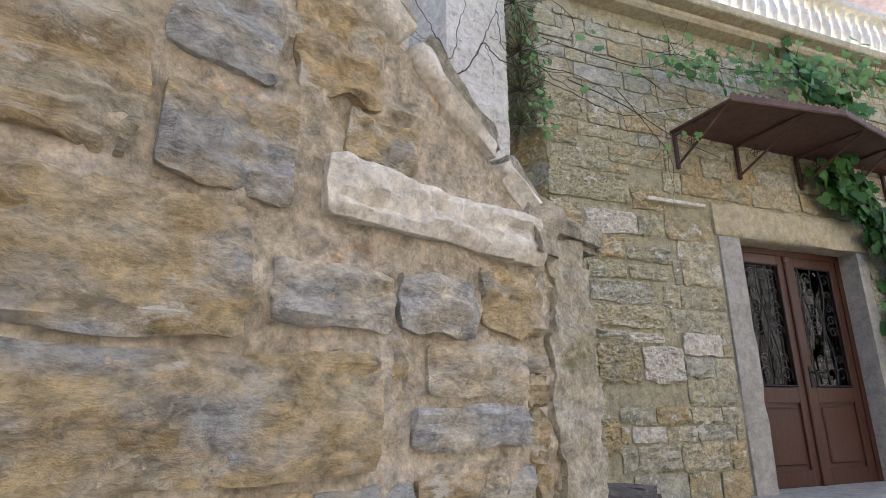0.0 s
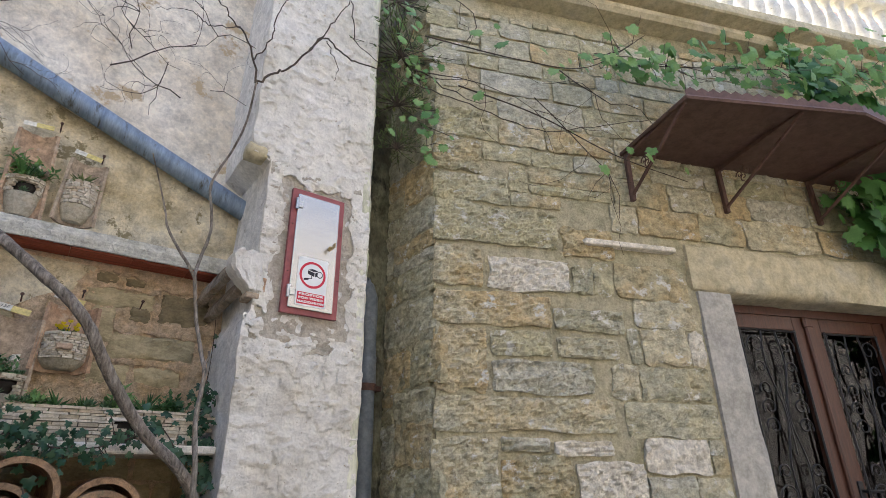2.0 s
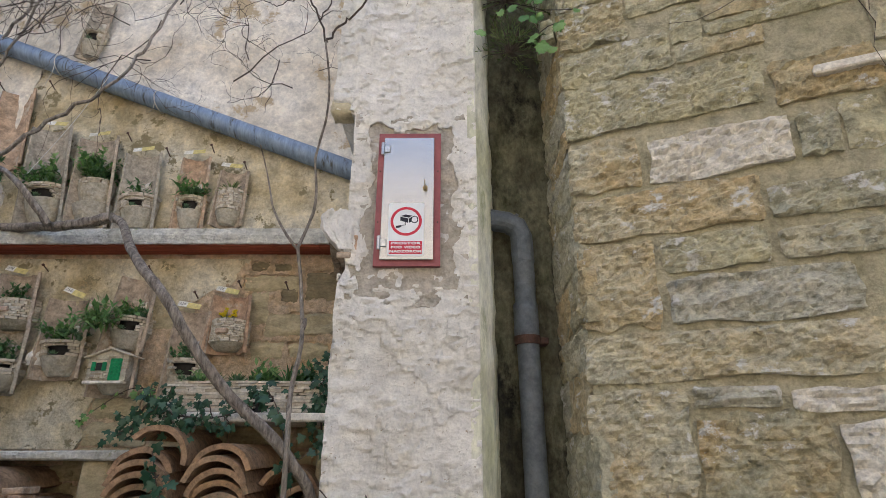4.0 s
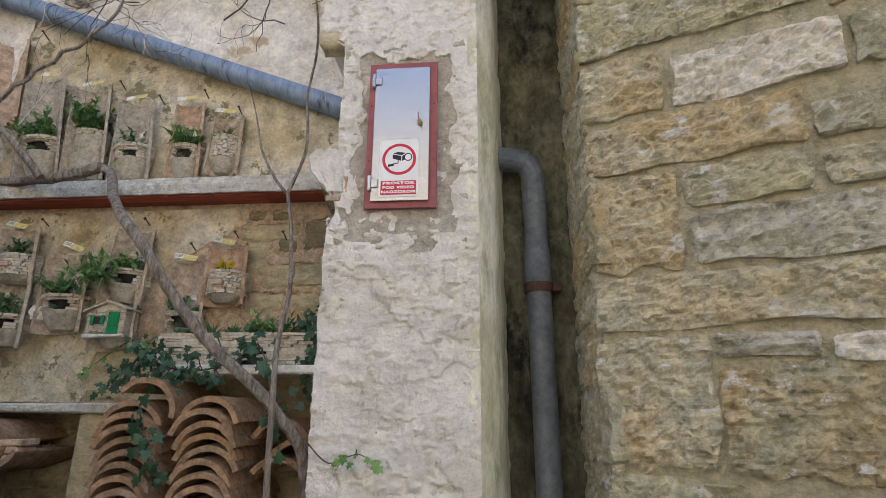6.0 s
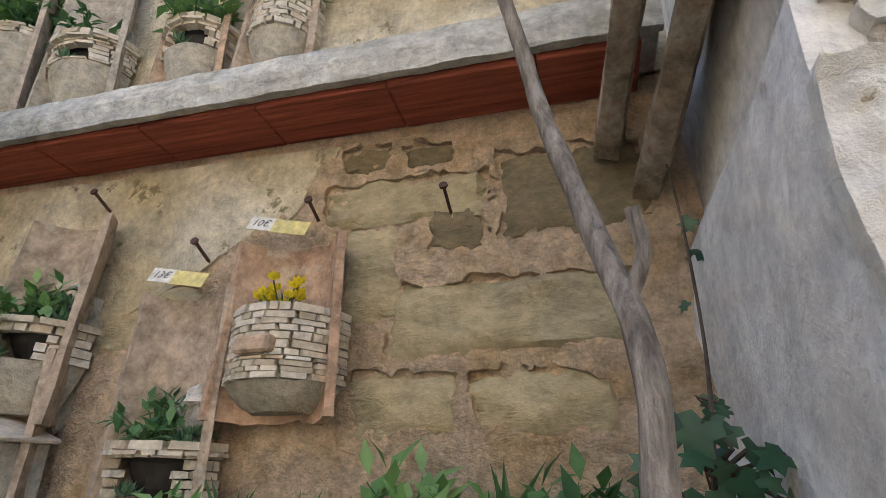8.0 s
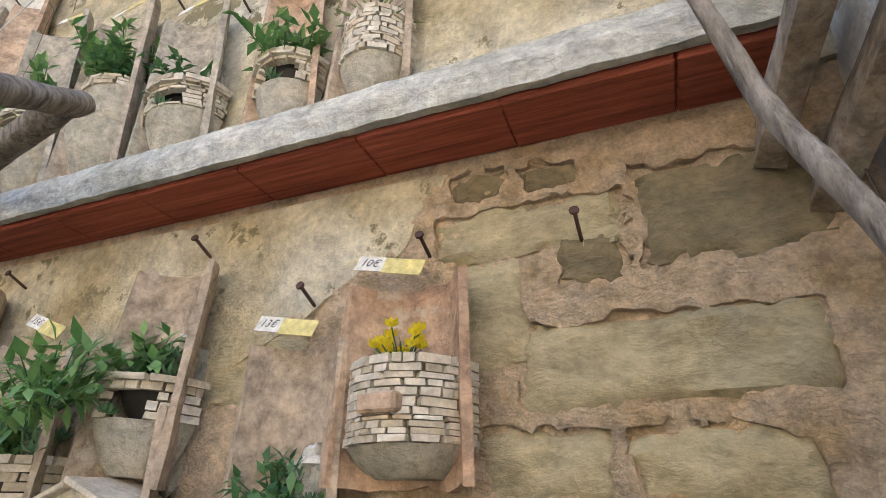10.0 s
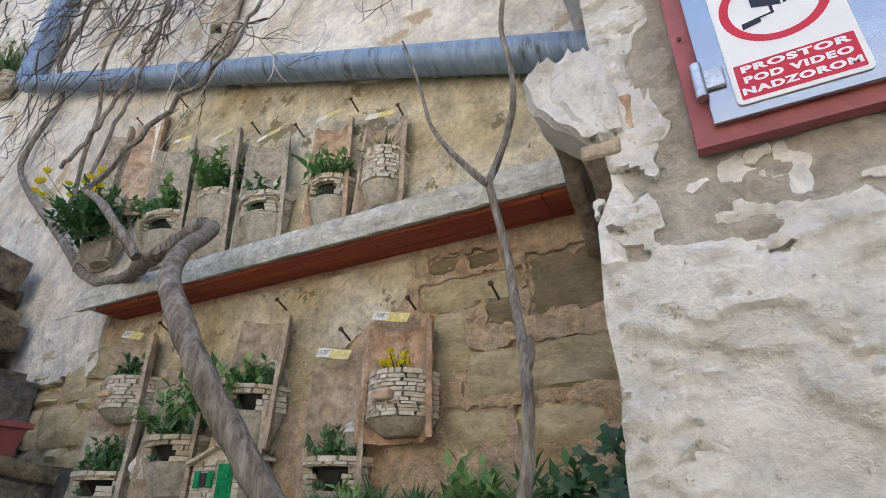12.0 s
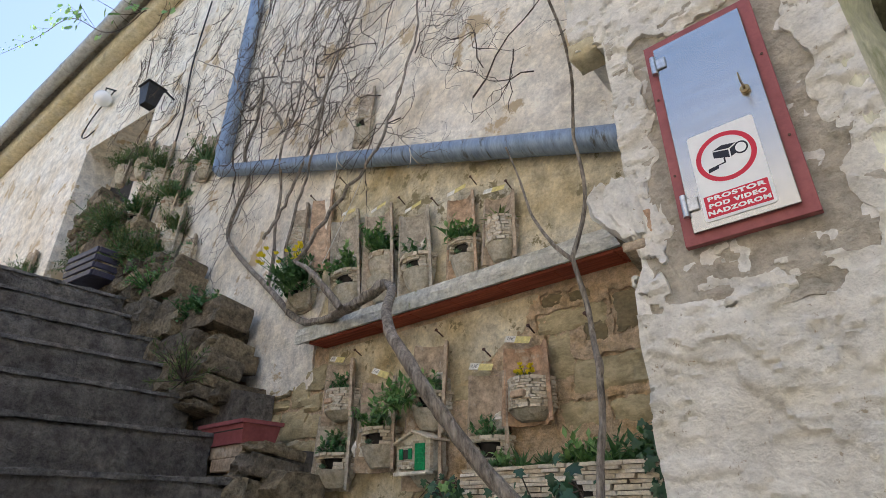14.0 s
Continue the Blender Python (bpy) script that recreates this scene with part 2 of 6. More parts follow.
M["cement"] = mat("grey cement", [(0.38, 0.34, 0.24), (0.50, 0.46, 0.36), (0.43, 0.37, 0.25)], scale=12, fine=80, bump=0.9, dist=0.012, vary=0.3)
M["bark"] = mat("grey vine bark", [(0.17, 0.14, 0.11), (0.28, 0.24, 0.19), (0.36, 0.32, 0.27)], scale=30, fine=140, bump=1.0, stretch=(1, 1, 0.22), dist=0.016, vary=0.55)
M["twig"] = mat("dark twig", [(0.052, 0.04, 0.03), (0.11, 0.083, 0.06)], scale=20, fine=80, bump=0.4, dist=0.003)
M["zinc"] = mat("weathered zinc pipe", [(0.17, 0.23, 0.32), (0.25, 0.32, 0.41), (0.20, 0.26, 0.33)], rough=0.5, scale=6, fine=45, bump=0.12, metal=0.35, spec=0.4, vary=0.15)
M["zinc_low"] = mat("stained zinc pipe", [(0.17, 0.23, 0.32), (0.25, 0.32, 0.41), (0.20, 0.26, 0.33)], rough=0.55, scale=6, fine=45, bump=0.12, metal=0.3, spec=0.4, spots=((0.09, 0.09, 0.075), 9, 0.56, 0.1), stretch=(3, 0.7, 0.7))
# Mossy plaster; the gap's deep shade is put into its colours and black spots.
M["moss_shade"] = mat("mossy plaster with shade in its colour", [(0.04, 0.037, 0.023), (0.10, 0.094, 0.058), (0.22, 0.21, 0.13), (0.07, 0.074, 0.035)], scale=4, fine=50, bump=1.0, dist=0.03, vary=0.45, spots=((0.018, 0.018, 0.013), 3.5, 0.53, 0.1), chips=(20, 0.3), stretch=(1, 1, 0.6))
M["pipe"] = mat("dull grey pipe", [(0.09, 0.105, 0.115), (0.14, 0.16, 0.175), (0.19, 0.205, 0.21)], rough=0.5, scale=8, fine=50, bump=0.15, spec=0.4)
M["redpaint"] = mat("faded red paint", [(0.26, 0.075, 0.075), (0.33, 0.105, 0.10)], rough=0.5, scale=10, fine=60, bump=0.1, vary=0.12)
M["steel"] = mat("brushed steel", [(0.42, 0.42, 0.41), (0.48, 0.48, 0.47)], rough=0.27, scale=8, fine=200, bump=0, metal=1.0, vary=0.03, stretch=(1, 1, 8))
M["zincplate"] = mat("hinge steel", [(0.45, 0.45, 0.44), (0.55, 0.55, 0.53)], rough=0.35, scale=30, fine=200, bump=0.05, metal=1.0, dist=0.001)
M["brass"] = mat("worn brass", [(0.30, 0.22, 0.10), (0.4, 0.3, 0.15)], rough=0.35, scale=30, fine=100, bump=0.05, metal=0.9)
M["signwhite"] = mat("white vinyl", [(0.78, 0.78, 0.76), (0.82, 0.82, 0.8)], rough=0.35, scale=10, fine=50, bump=0, vary=0.03)
M["signred"] = mat("red print", [(0.55, 0.02, 0.045), (0.6, 0.03, 0.055)], rough=0.4, scale=10, fine=50, bump=0, vary=0.05)
M["signblack"] = mat("dark print", [(0.015, 0.016, 0.025), (0.02, 0.02, 0.03)], rough=0.4, scale=10, fine=50, bump=0, vary=0.05)
M["doorwood"] = mat("brown varnished wood", [(0.055, 0.022, 0.013), (0.085, 0.033, 0.018), (0.07, 0.026, 0.015)], rough=0.4, scale=5, fine=40, bump=0.15, stretch=(6, 6, 0.5), spec=0.45)
M["iron"] = mat("black wrought iron", [(0.012, 0.012, 0.013), (0.03, 0.027, 0.025)], rough=0.5, scale=20, fine=80, bump=0.2, spec=0.4)
M["canopy"] = mat("brown painted sheet", [(0.09, 0.05, 0.038), (0.13, 0.075, 0.058), (0.11, 0.06, 0.045)], rough=0.55, scale=4, fine=40, bump=0.1)
M["lintel"] = mat("dressed stone frame", [(0.42, 0.36, 0.22), (0.53, 0.47, 0.31), (0.47, 0.43, 0.32)], scale=4, fine=55, bump=0.6, spots=((0.2, 0.19, 0.15), 5, 0.6, 0.15))
M["greyframe"] = mat("grey dressed stone", [(0.33, 0.31, 0.26), (0.44, 0.42, 0.36), (0.38, 0.36, 0.32)], scale=4, fine=55, bump=0.6)
M["endstucco"] = mat("mossy stucco", [(0.36, 0.31, 0.19), (0.51, 0.46, 0.34), (0.65, 0.61, 0.51)], scale=7, fine=60, bump=0.9, dist=0.025, vary=0.4, spots=((0.27, 0.25, 0.13), 6, 0.58, 0.08), chips=(12, 0.3))
M["redstone"] = mat("weathered broken stone", [(0.22, 0.165, 0.11), (0.32, 0.25, 0.175), (0.40, 0.34, 0.26), (0.28, 0.15, 0.11)], scale=11, fine=70, bump=0.9, dist=0.015, vary=0.4, spots=((0.12, 0.10, 0.075), 9, 0.56, 0.1), chips=(20, 0.2))
M["nosing"] = mat("pale step edge", [(0.10, 0.095, 0.09), (0.19, 0.18, 0.16), (0.26, 0.24, 0.21)], scale=9, fine=60, bump=1.0, dist=0.03, vary=0.45)
M["stair"] = mat("dark worn stone", [(0.085, 0.075, 0.064), (0.145, 0.13, 0.11), (0.22, 0.20, 0.165)], scale=6, fine=60, bump=1.0, dist=0.03, vary=0.45)
M["darkstone"] = mat("dark rubble", [(0.13, 0.105, 0.07), (0.22, 0.175, 0.11), (0.30, 0.24, 0.145), (0.17, 0.145, 0.11)], scale=6, fine=60, bump=1.0, rnd="object", dist=0.04, vary=0.55, chips=(14, 0.4))
M["pink"] = mat("pink render", [(0.55, 0.40, 0.34), (0.62, 0.47, 0.40)], scale=2, fine=50, bump=0.3)
M["render"] = mat("pale render", [(0.36, 0.33, 0.28), (0.42, 0.39, 0.34)], scale=2, fine=50, bump=0.3)
M["paver"] = mat("paving", [(0.13, 0.125, 0.115), (0.19, 0.18, 0.16)], scale=3, fine=40, bump=0.7)
M["gutter"] = mat("plum gutter pipe", [(0.055, 0.05, 0.075), (0.08, 0.075, 0.10)], rough=0.4, scale=6, fine=40, bump=0.05)
M["guttermetal"] = mat("weathered grey gutter", [(0.30, 0.31, 0.29), (0.40, 0.41, 0.39), (0.35, 0.34, 0.30)], rough=0.55, scale=6, fine=50, bump=0.2, metal=0.3, spec=0.4)
M["green"] = mat("green paint", [(0.01, 0.22, 0.075), (0.015, 0.28, 0.10)], rough=0.45, scale=20, fine=80, bump=0.1)
M["tagy"] = mat("yellow paper", [(0.62, 0.52, 0.18), (0.68, 0.58, 0.24)], rough=0.8, scale=30, fine=80, bump=0)
M["tagw"] = mat("white paper", [(0.72, 0.69, 0.58), (0.76, 0.73, 0.63)], rough=0.8, scale=30, fine=80, bump=0)
M["rust"] = mat("rusty nail", [(0.07, 0.04, 0.03), (0.12, 0.06, 0.04)], rough=0.7, scale=40, fine=80, bump=0.2)
M["string"] = mat("pale string", [(0.55, 0.52, 0.45), (0.62, 0.6, 0.53)], scale=40, fine=80, bump=0)
M["black"] = mat("black cable", [(0.012, 0.012, 0.013), (0.02, 0.02, 0.02)], rough=0.5, scale=10, fine=60, bump=0)
M["globe"] = mat("white opal glass", [(0.78, 0.78, 0.76), (0.8, 0.8, 0.78)], rough=0.2, scale=10, fine=60, bump=0, vary=0.02)
# Near-black stands in for the shade in rooms and hollows; also used as soil.
M["indoor"] = mat("near-black for shaded hollows and soil", [(0.03, 0.027, 0.024), (0.05, 0.045, 0.04)], scale=4, fine=40, bump=0.1)
M["petal"] = mat("yellow petal", [(0.82, 0.66, 0.02), (0.88, 0.74, 0.04)], rough=0.6, scale=30, fine=80, bump=0, vary=0.1)
M["blueglaze"] = mat("blue glazed pot", [(0.05, 0.10, 0.2), (0.1, 0.2, 0.3)], rough=0.3, scale=15, fine=60, bump=0)


def leafmat(name, cols, rough=0.5):
    m = mat(name, cols, rough=rough, scale=9, fine=90, bump=0.1, rnd="island", rnd_mix=0.75, spec=0.4, dist=0.003, vary=0.15)
    b = m.node_tree.nodes["Principled BSDF"]
    src = b.inputs["Base Color"].links[0].from_socket
    tr = m.node_tree.nodes.new("ShaderNodeBsdfTranslucent")
    m.node_tree.links.new(src, tr.inputs[0])
    mx = m.node_tree.nodes.new("ShaderNodeMixShader")
    mx.inputs[0].default_value = 0.3
    m.node_tree.links.new(b.outputs[0], mx.inputs[1])
    m.node_tree.links.new(tr.outputs[0], mx.inputs[2])
    m.node_tree.links.new(mx.outputs[0], m.node_tree.nodes["Material Output"].inputs[0])
    return m


M["ivy"] = leafmat("dark ivy leaf", [(0.022, 0.065, 0.032), (0.04, 0.105, 0.05), (0.085, 0.16, 0.085)], 0.35)
M["vineleaf"] = leafmat("creeper leaf", [(0.035, 0.11, 0.025), (0.07, 0.19, 0.04), (0.12, 0.27, 0.06)], 0.5)
M["fresh"] = leafmat("fresh green leaf", [(0.10, 0.22, 0.06), (0.17, 0.32, 0.09), (0.27, 0.42, 0.14)])
M["herb"] = leafmat("herb leaf", [(0.05, 0.13, 0.045), (0.09, 0.20, 0.06), (0.14, 0.26, 0.09)])
M["dark_shrub"] = leafmat("shrub leaf", [(0.07, 0.11, 0.035), (0.13, 0.18, 0.055), (0.21, 0.26, 0.09)])
M["succ"] = leafmat("succulent leaf", [(0.08, 0.17, 0.07), (0.14, 0.25, 0.12), (0.22, 0.34, 0.18)])

glass = bpy.data.materials.new("window glass")
glass.use_nodes = True
_b = glass.node_tree.nodes["Principled BSDF"]
_b.inputs["Base Color"].default_value = (0.16, 0.16, 0.16, 1)
_b.inputs["Roughness"].default_value, _b.inputs["Transmission Weight"].default_value, _b.inputs["IOR"].default_value = 0.02, 1.0, 1.4
M["glass"] = glass

# ---- mesh helpers ----


def mesh_ob(name, verts, faces, material, parent=None, label="", smooth=True):
    me = bpy.data.meshes.new(name)
    me.from_pydata([tuple(v) for v in verts], [], faces)
    me.materials.append(M[material])
    if smooth:
        me.polygons.foreach_set("use_smooth", [True] * len(me.polygons))
        me.set_sharp_from_angle(angle=radians(48))
    ob = new(name, me)
    if parent is not None:
        ob.parent = parent
    if label:
        ob["label"] = label
    return ob


def part(name, geo, material, parent, label="", smooth=False):
    return mesh_ob(name, geo[0], geo[1], material, parent, label, smooth)


def holder(name, m, label, category, group="", kind=""):
    ob = new(name)
    ob.matrix_world = m
    ob.empty_display_size = 0.05
    return tagged(ob, label, category, group, kind)


def join(*geos):
    vs, fs = [], []
    for v, f in geos:
        k = len(vs)
        vs += [tuple(p) for p in v]
        fs += [tuple(i + k for i in q) for q in f]
    return vs, fs


def moved(geo, m):
    return [tuple(m @ Vector(v)) for v in geo[0]], geo[1]


def block(x0, x1, y0, y1, z0, z1, bevel=0.0, rough=0.0, seed=0):
    """A box with cut edges and slightly uneven corners."""
    r = random.Random(seed)
    b = min(bevel, (x1 - x0) / 3, (y1 - y0) / 3, (z1 - z0) / 3)
    bm = bmesh.new()
    bmesh.ops.create_cube(bm, size=1)
    for v in bm.verts:
        v.co = Vector((x0 + (v.co.x + 0.5) * (x1 - x0), y0 + (v.co.y + 0.5) * (y1 - y0), z0 + (v.co.z + 0.5) * (z1 - z0)))
        if rough:
            v.co += Vector([r.uniform(-rough, rough) for _ in range(3)])
    if b > 0:
        bmesh.ops.bevel(bm, geom=bm.edges[:], offset=b, segments=1, affect="EDGES")
    bm.verts.index_update()
    g = [v.co.copy() for v in bm.verts], [tuple(v.index for v in f.verts) for f in bm.faces]
    bm.free()
    return g


def facets(p):
    """Small broken planes, as left by a stone hammer: about -1 to 1."""
    q = noise.voronoi(p)[1][0]
    return noise.noise_vector(q * 7.3).dot(p - q) * 2.2


def stone(w, h, d, r, bump=0.012, edge=0.012, nx=0, nz=0, chip=0.0, grain=0.055):
    """A stone whose rough face looks along -y; its middle is the origin of x and z, its back at y = d."""
    nx = nx or max(3, min(6, int(w / 0.07)))
    nz = nz or max(3, min(4, int(h / 0.05)))
    ph = Vector((r.uniform(0, 50), r.uniform(0, 50), r.uniform(0, 50)))
    jit = [r.uniform(-0.12, 0.12) for _ in range(4)]
    vs, fs = [], []
    for j in range(nz + 1):
        for i in range(nx + 1):
            u, v = i / nx * 2 - 1, j / nz * 2 - 1
            x, z = u * w / 2, v * h / 2
            x += noise.noise(ph + Vector((v * 1.3, u * 0.3, 0))) * 0.08 * h if abs(u) == 1 else 0
            z += noise.noise(ph + Vector((u * 1.7, 9, v))) * 0.13 * h if abs(v) == 1 else 0
            if abs(u) == 1 and abs(v) == 1:
                x *= 1 - 0.02 - abs(jit[0]) * 0.25
                z *= 0.93
            y = noise.noise(ph + Vector((u * 1.5, v * 1.5, 3))) * bump * 1.6 + noise.noise(ph + Vector((x * 28, z * 40, 7))) * bump * 1.1
            if chip:
                y += chip * (facets(ph + Vector((x, z * 1.5, 0)) / grain) + 0.5 * facets(ph + Vector((x, z * 1.3, 5)) / (grain * 0.45)))
            if abs(u) == 1 or abs(v) == 1:
                y = y * 0.6 + edge * r.uniform(0.1, 1.2)
            vs.append((x, y, z))
    W = nx + 1
    for j in range(nz):
        for i in range(nx):
            fs.append((j * W + i, j * W + i + 1, (j + 1) * W + i + 1, (j + 1) * W + i))
    ring = [i for i in range(W)] + [j * W + nx for j in range(1, nz + 1)] + [nz * W + i for i in range(nx - 1, -1, -1)] + [j * W for j in range(nz - 1, 0, -1)]
    n = len(ring)
    k = len(vs)
    vs += [vs[i] for i in ring]
    for i in ring:
        vs.append((vs[i][0] * 0.97, d, vs[i][2] * 0.97))
    for a in range(n):
        b = (a + 1) % n
        fs.append((k + b, k + a, k + n + a, k + n + b))
    return vs, fs


def worn(x0, x1, y0, y1, z0, z1, amp, seed=0, cell=0.07):
    """A block of stone with uneven faces and worn edges."""
    bm = bmesh.new()
    bmesh.ops.create_cube(bm, size=1)
    S = Vector((x1 - x0, y1 - y0, z1 - z0))
    for ax in range(3):
        n = max(1, min(14, int(S[ax] / cell)))
        for i in range(1, n):
            co, no = Vector((0, 0, 0)), Vector((0, 0, 0))
            co[ax], no[ax] = i / n - 0.5, 1
            bmesh.ops.bisect_plane(bm, geom=bm.verts[:] + bm.edges[:] + bm.faces[:], plane_co=co, plane_no=no)
    mid_p = Vector(((x0 + x1) / 2, (y0 + y1) / 2, (z0 + z1) / 2))
    ph = Vector((seed * 3.7, seed * 1.3, 2.0))
    for v in bm.verts:
        on = sum(abs(abs(c) - 0.5) < 1e-4 for c in v.co)
        q = Vector((v.co.x * S.x, v.co.y * S.y, v.co.z * S.z))
        nrm = Vector([(1 if c > 0 else -1) if abs(abs(c) - 0.5) < 1e-4 else 0 for c in v.co])
        w = noise.noise(q * 5 + ph) + 0.6 * noise.noise(q * 14 + ph)
        q += nrm * (amp * w - (amp * 0.9 * max(0.1, 1 + 1.5 * noise.noise(q * 9 + ph)) if on > 1 else 0))
        v.co = mid_p + q
    bm.verts.index_update()
    g = [v.co.copy() for v in bm.verts], [tuple(v.index for v in f.verts) for f in bm.faces]
    bm.free()
    return g


def tube(pts, radii, sides=8, knot=0.0, seed=0, cap=True):
    """A round rod along points."""
    pts = [Vector(p) for p in pts]
    if not hasattr(radii, "__len__"):
        radii = [radii] * len(pts)
    vs, fs = [], []
    up = None
    for i, p in enumerate(pts):
        d = (pts[min(i + 1, len(pts) - 1)] - pts[max(i - 1, 0)]).normalized()
        if up is None:
            up = d.orthogonal().normalized()
        up = (up - d * up.dot(d)).normalized()
        side = d.cross(up)
        for k in range(sides):
            a = 2 * math.pi * k / sides
            rr = radii[i]
            if knot:
                rr *= 1 + knot * noise.noise(Vector((math.cos(a) * 1.5 + seed, math.sin(a) * 1.5, i * 0.35)))
            vs.append(p + (up * math.cos(a) + side * math.sin(a)) * rr)
    for i in range(len(pts) - 1):
        for k in range(sides):
            a, b = i * sides + k, i * sides + (k + 1) % sides
            fs.append((a, b, b + sides, a + sides))
    if cap:
        fs.append(tuple(range(sides - 1, -1, -1)))
        fs.append(tuple(range((len(pts) - 1) * sides, len(pts) * sides)))
    return vs, fs


def spline(pts, n=6):
    """Points of a smooth line through the given ones."""
    P = [Vector(p) for p in pts]
    out = []
    for i in range(len(P) - 1):
        a, b, c, d = P[max(i - 1, 0)], P[i], P[i + 1], P[min(i + 2, len(P) - 1)]
        for k in range(n):
            t = k / n
            out.append(0.5 * (2 * b + (c - a) * t + (2 * a - 5 * b + 4 * c - d) * t * t + (3 * b - a - 3 * c + d) * t ** 3))
    out.append(P[-1])
    return out


def lerp_list(vals, n):
    out = []
    for i in range(len(vals) - 1):
        out += [vals[i] + (vals[i + 1] - vals[i]) * k / n for k in range(n)]
    return out + [vals[-1]]


def sheet(u0, u1, v0, v1, step, keep, relief, thick):
    """A skin of plaster on a wall that looks along -y: kept where keep(u, v) > 0, with a broken edge."""
    nu, nv = max(1, round((u1 - u0) / step)), max(1, round((v1 - v0) / step))
    du, dv = (u1 - u0) / nu, (v1 - v0) / nv
    F = [[keep(u0 + i * du, v0 + j * dv) for i in range(nu + 1)] for j in range(nv + 1)]
    vs, fs, ids = [], [], {}

    def vert(i, j):
        if (i, j) not in ids:
            u, v = u0 + i * du, v0 + j * dv
            if 0 < i < nu and 0 < j < nv:
                gu, gv = (F[j][i + 1] - F[j][i - 1]) / (2 * du), (F[j + 1][i] - F[j - 1][i]) / (2 * dv)
                g2 = gu * gu + gv * gv
                if g2 > 1e-9:
                    a, b = -F[j][i] * gu / g2, -F[j][i] * gv / g2
                    if abs(a) < 0.75 * du and abs(b) < 0.75 * dv:
                        u, v = u + a, v + b
            ids[(i, j)] = len(vs)
            vs.append((u, -thick - relief(u, v), v))
        return ids[(i, j)]

    kept = {(i, j) for j in range(nv) for i in range(nu) if F[j][i] + F[j][i + 1] + F[j + 1][i] + F[j + 1][i + 1] > 0}
    for i, j in sorted(kept):
        fs.append((vert(i, j), vert(i + 1, j), vert(i + 1, j + 1), vert(i, j + 1)))
    back = {}

    def bv(k):
        if k not in back:
            back[k] = len(vs)
            vs.append((vs[k][0], 0.01, vs[k][2]))
        return back[k]

    for i, j in sorted(kept):
        for n, a, b in (((i, j - 1), (i, j), (i + 1, j)), ((i + 1, j), (i + 1, j), (i + 1, j + 1)), ((i, j + 1), (i + 1, j + 1), (i, j + 1)), ((i - 1, j), (i, j + 1), (i, j))):
            if n not in kept:
                p, q = ids[a], ids[b]
                fs.append((q, p, bv(p), bv(q)))
    return vs, fs


def nz(x, y, s, o=0.0):
    return noise.noise(Vector((x * s, y * s, o)))


def fbm(x, y, s, o=0.0):
    return nz(x, y, s, o) + 0.5 * nz(x, y, s * 2.1, o + 3) + 0.25 * nz(x, y, s * 4.3, o + 7)


def wall_mass(name, geo, material, label, category="wall"):
    return tagged(mesh_ob(name, geo[0], geo[1], material, None, label, False), label, category, "", "structure")


def courses(u0, u1, v0, v1, hmin, hmax, lmin, lmax, r, holes=(), gap=0.014, split=0.12):
    """Rows of stones of uneven height and length: (u, v, width, height) of each one, free of the holes."""
    out = []
    v = v0
    while v < v1 - 0.04:
        h = min(r.uniform(hmin, hmax), v1 - v)
        u = u0 - r.uniform(0, 0.08)
        while u < u1 - 0.05:
            w = min(r.uniform(lmin, lmax) * (0.7 + 0.6 * (h - hmin) / max(0.01, hmax - hmin)), u1 - u)
            cand = [(u, v, w, h)]
            if r.random() < split and h > 0.13:
                k = r.uniform(0.35, 0.65) * h
                cand = [(u, v, w, k), (u, v + k, w, h - k)]
            for a, b, c, d in cand:
                for x0, x1, z0, z1 in holes:
                    if b < z1 and b + d > z0 and a < x1 and a + c > x0:
                        if a < x0 - 0.07 and a + c > x0:
                            c = x0 - a
                        elif a + c > x1 + 0.07:
                            c, a = a + c - x1, x1
                        else:
                            c = 0
                if c > 0.05:
                    out.append((a + c / 2, b + d / 2, c - gap * r.uniform(0.6, 1.6), d - gap * r.uniform(0.6, 1.5)))
            u += w
        v += h
    return out

# ---- the setting ----
UPHILL = 0.676  # rise of the stairs per metre
STAIR_X, STAIR_Z = 0.47, 2.146


def ground_z(x, y):
    return max(-0.6, min(0.5, 0.1 * x))


_v, _f = [], []
_xs = [-400, -60, -15, -6, -3, -1, 0, 1, 2, 3, 4, 5, 6, 9, 15, 60, 400]
for _x in _xs:
    for _y in _xs:
        _v.append((_x, _y, ground_z(_x, _y)))
_n = len(_xs)
for _i in range(_n - 1):
    for _j in range(_n - 1):
        _f.append((_i * _n + _j, (_i + 1) * _n + _j, (_i + 1) * _n + _j + 1, _i * _n + _j + 1))
tagged(mesh_ob("ground", _v, _f, "paver"), "grey worn stone paving of the lane", "ground", "", "structure")

# Stone steps that climb beside the garden wall.
stairs = holder("stairs", pose(0, 0, 0), "dark worn stone steps climbing beside the wall", "stairs", "", "structure")
RISE = 0.228
TREAD = RISE / UPHILL
for _i in range(-7, 7):
    _x = STAIR_X - _i * TREAD
    _z = STAIR_Z + _i * RISE
    _y0 = 1.22 if _x < 1.75 else 0.95
    g = worn(_x - TREAD - 0.03, _x + 0.02, _y0, 2.72, _z - 0.5, _z, 0.014, _i + 40, 0.06)
    part("step", g, "stair", stairs, "", True)
    # Thin strip along the step edge, slightly paler than the step.
    part("nosing", worn(_x - 0.05, _x + 0.032, _y0 + 0.04, 2.7, _z - 0.03, _z + 0.006, 0.008, _i + 90, 0.05), "nosing", stairs, "paler edge strip", True)
_x = STAIR_X - 7 * TREAD
part("landing", block(_x - 5.0, _x, 1.22, 2.72, 2.6, STAIR_Z + 6 * RISE + 0.1, 0.02, 0.005, 3), "stair", stairs)

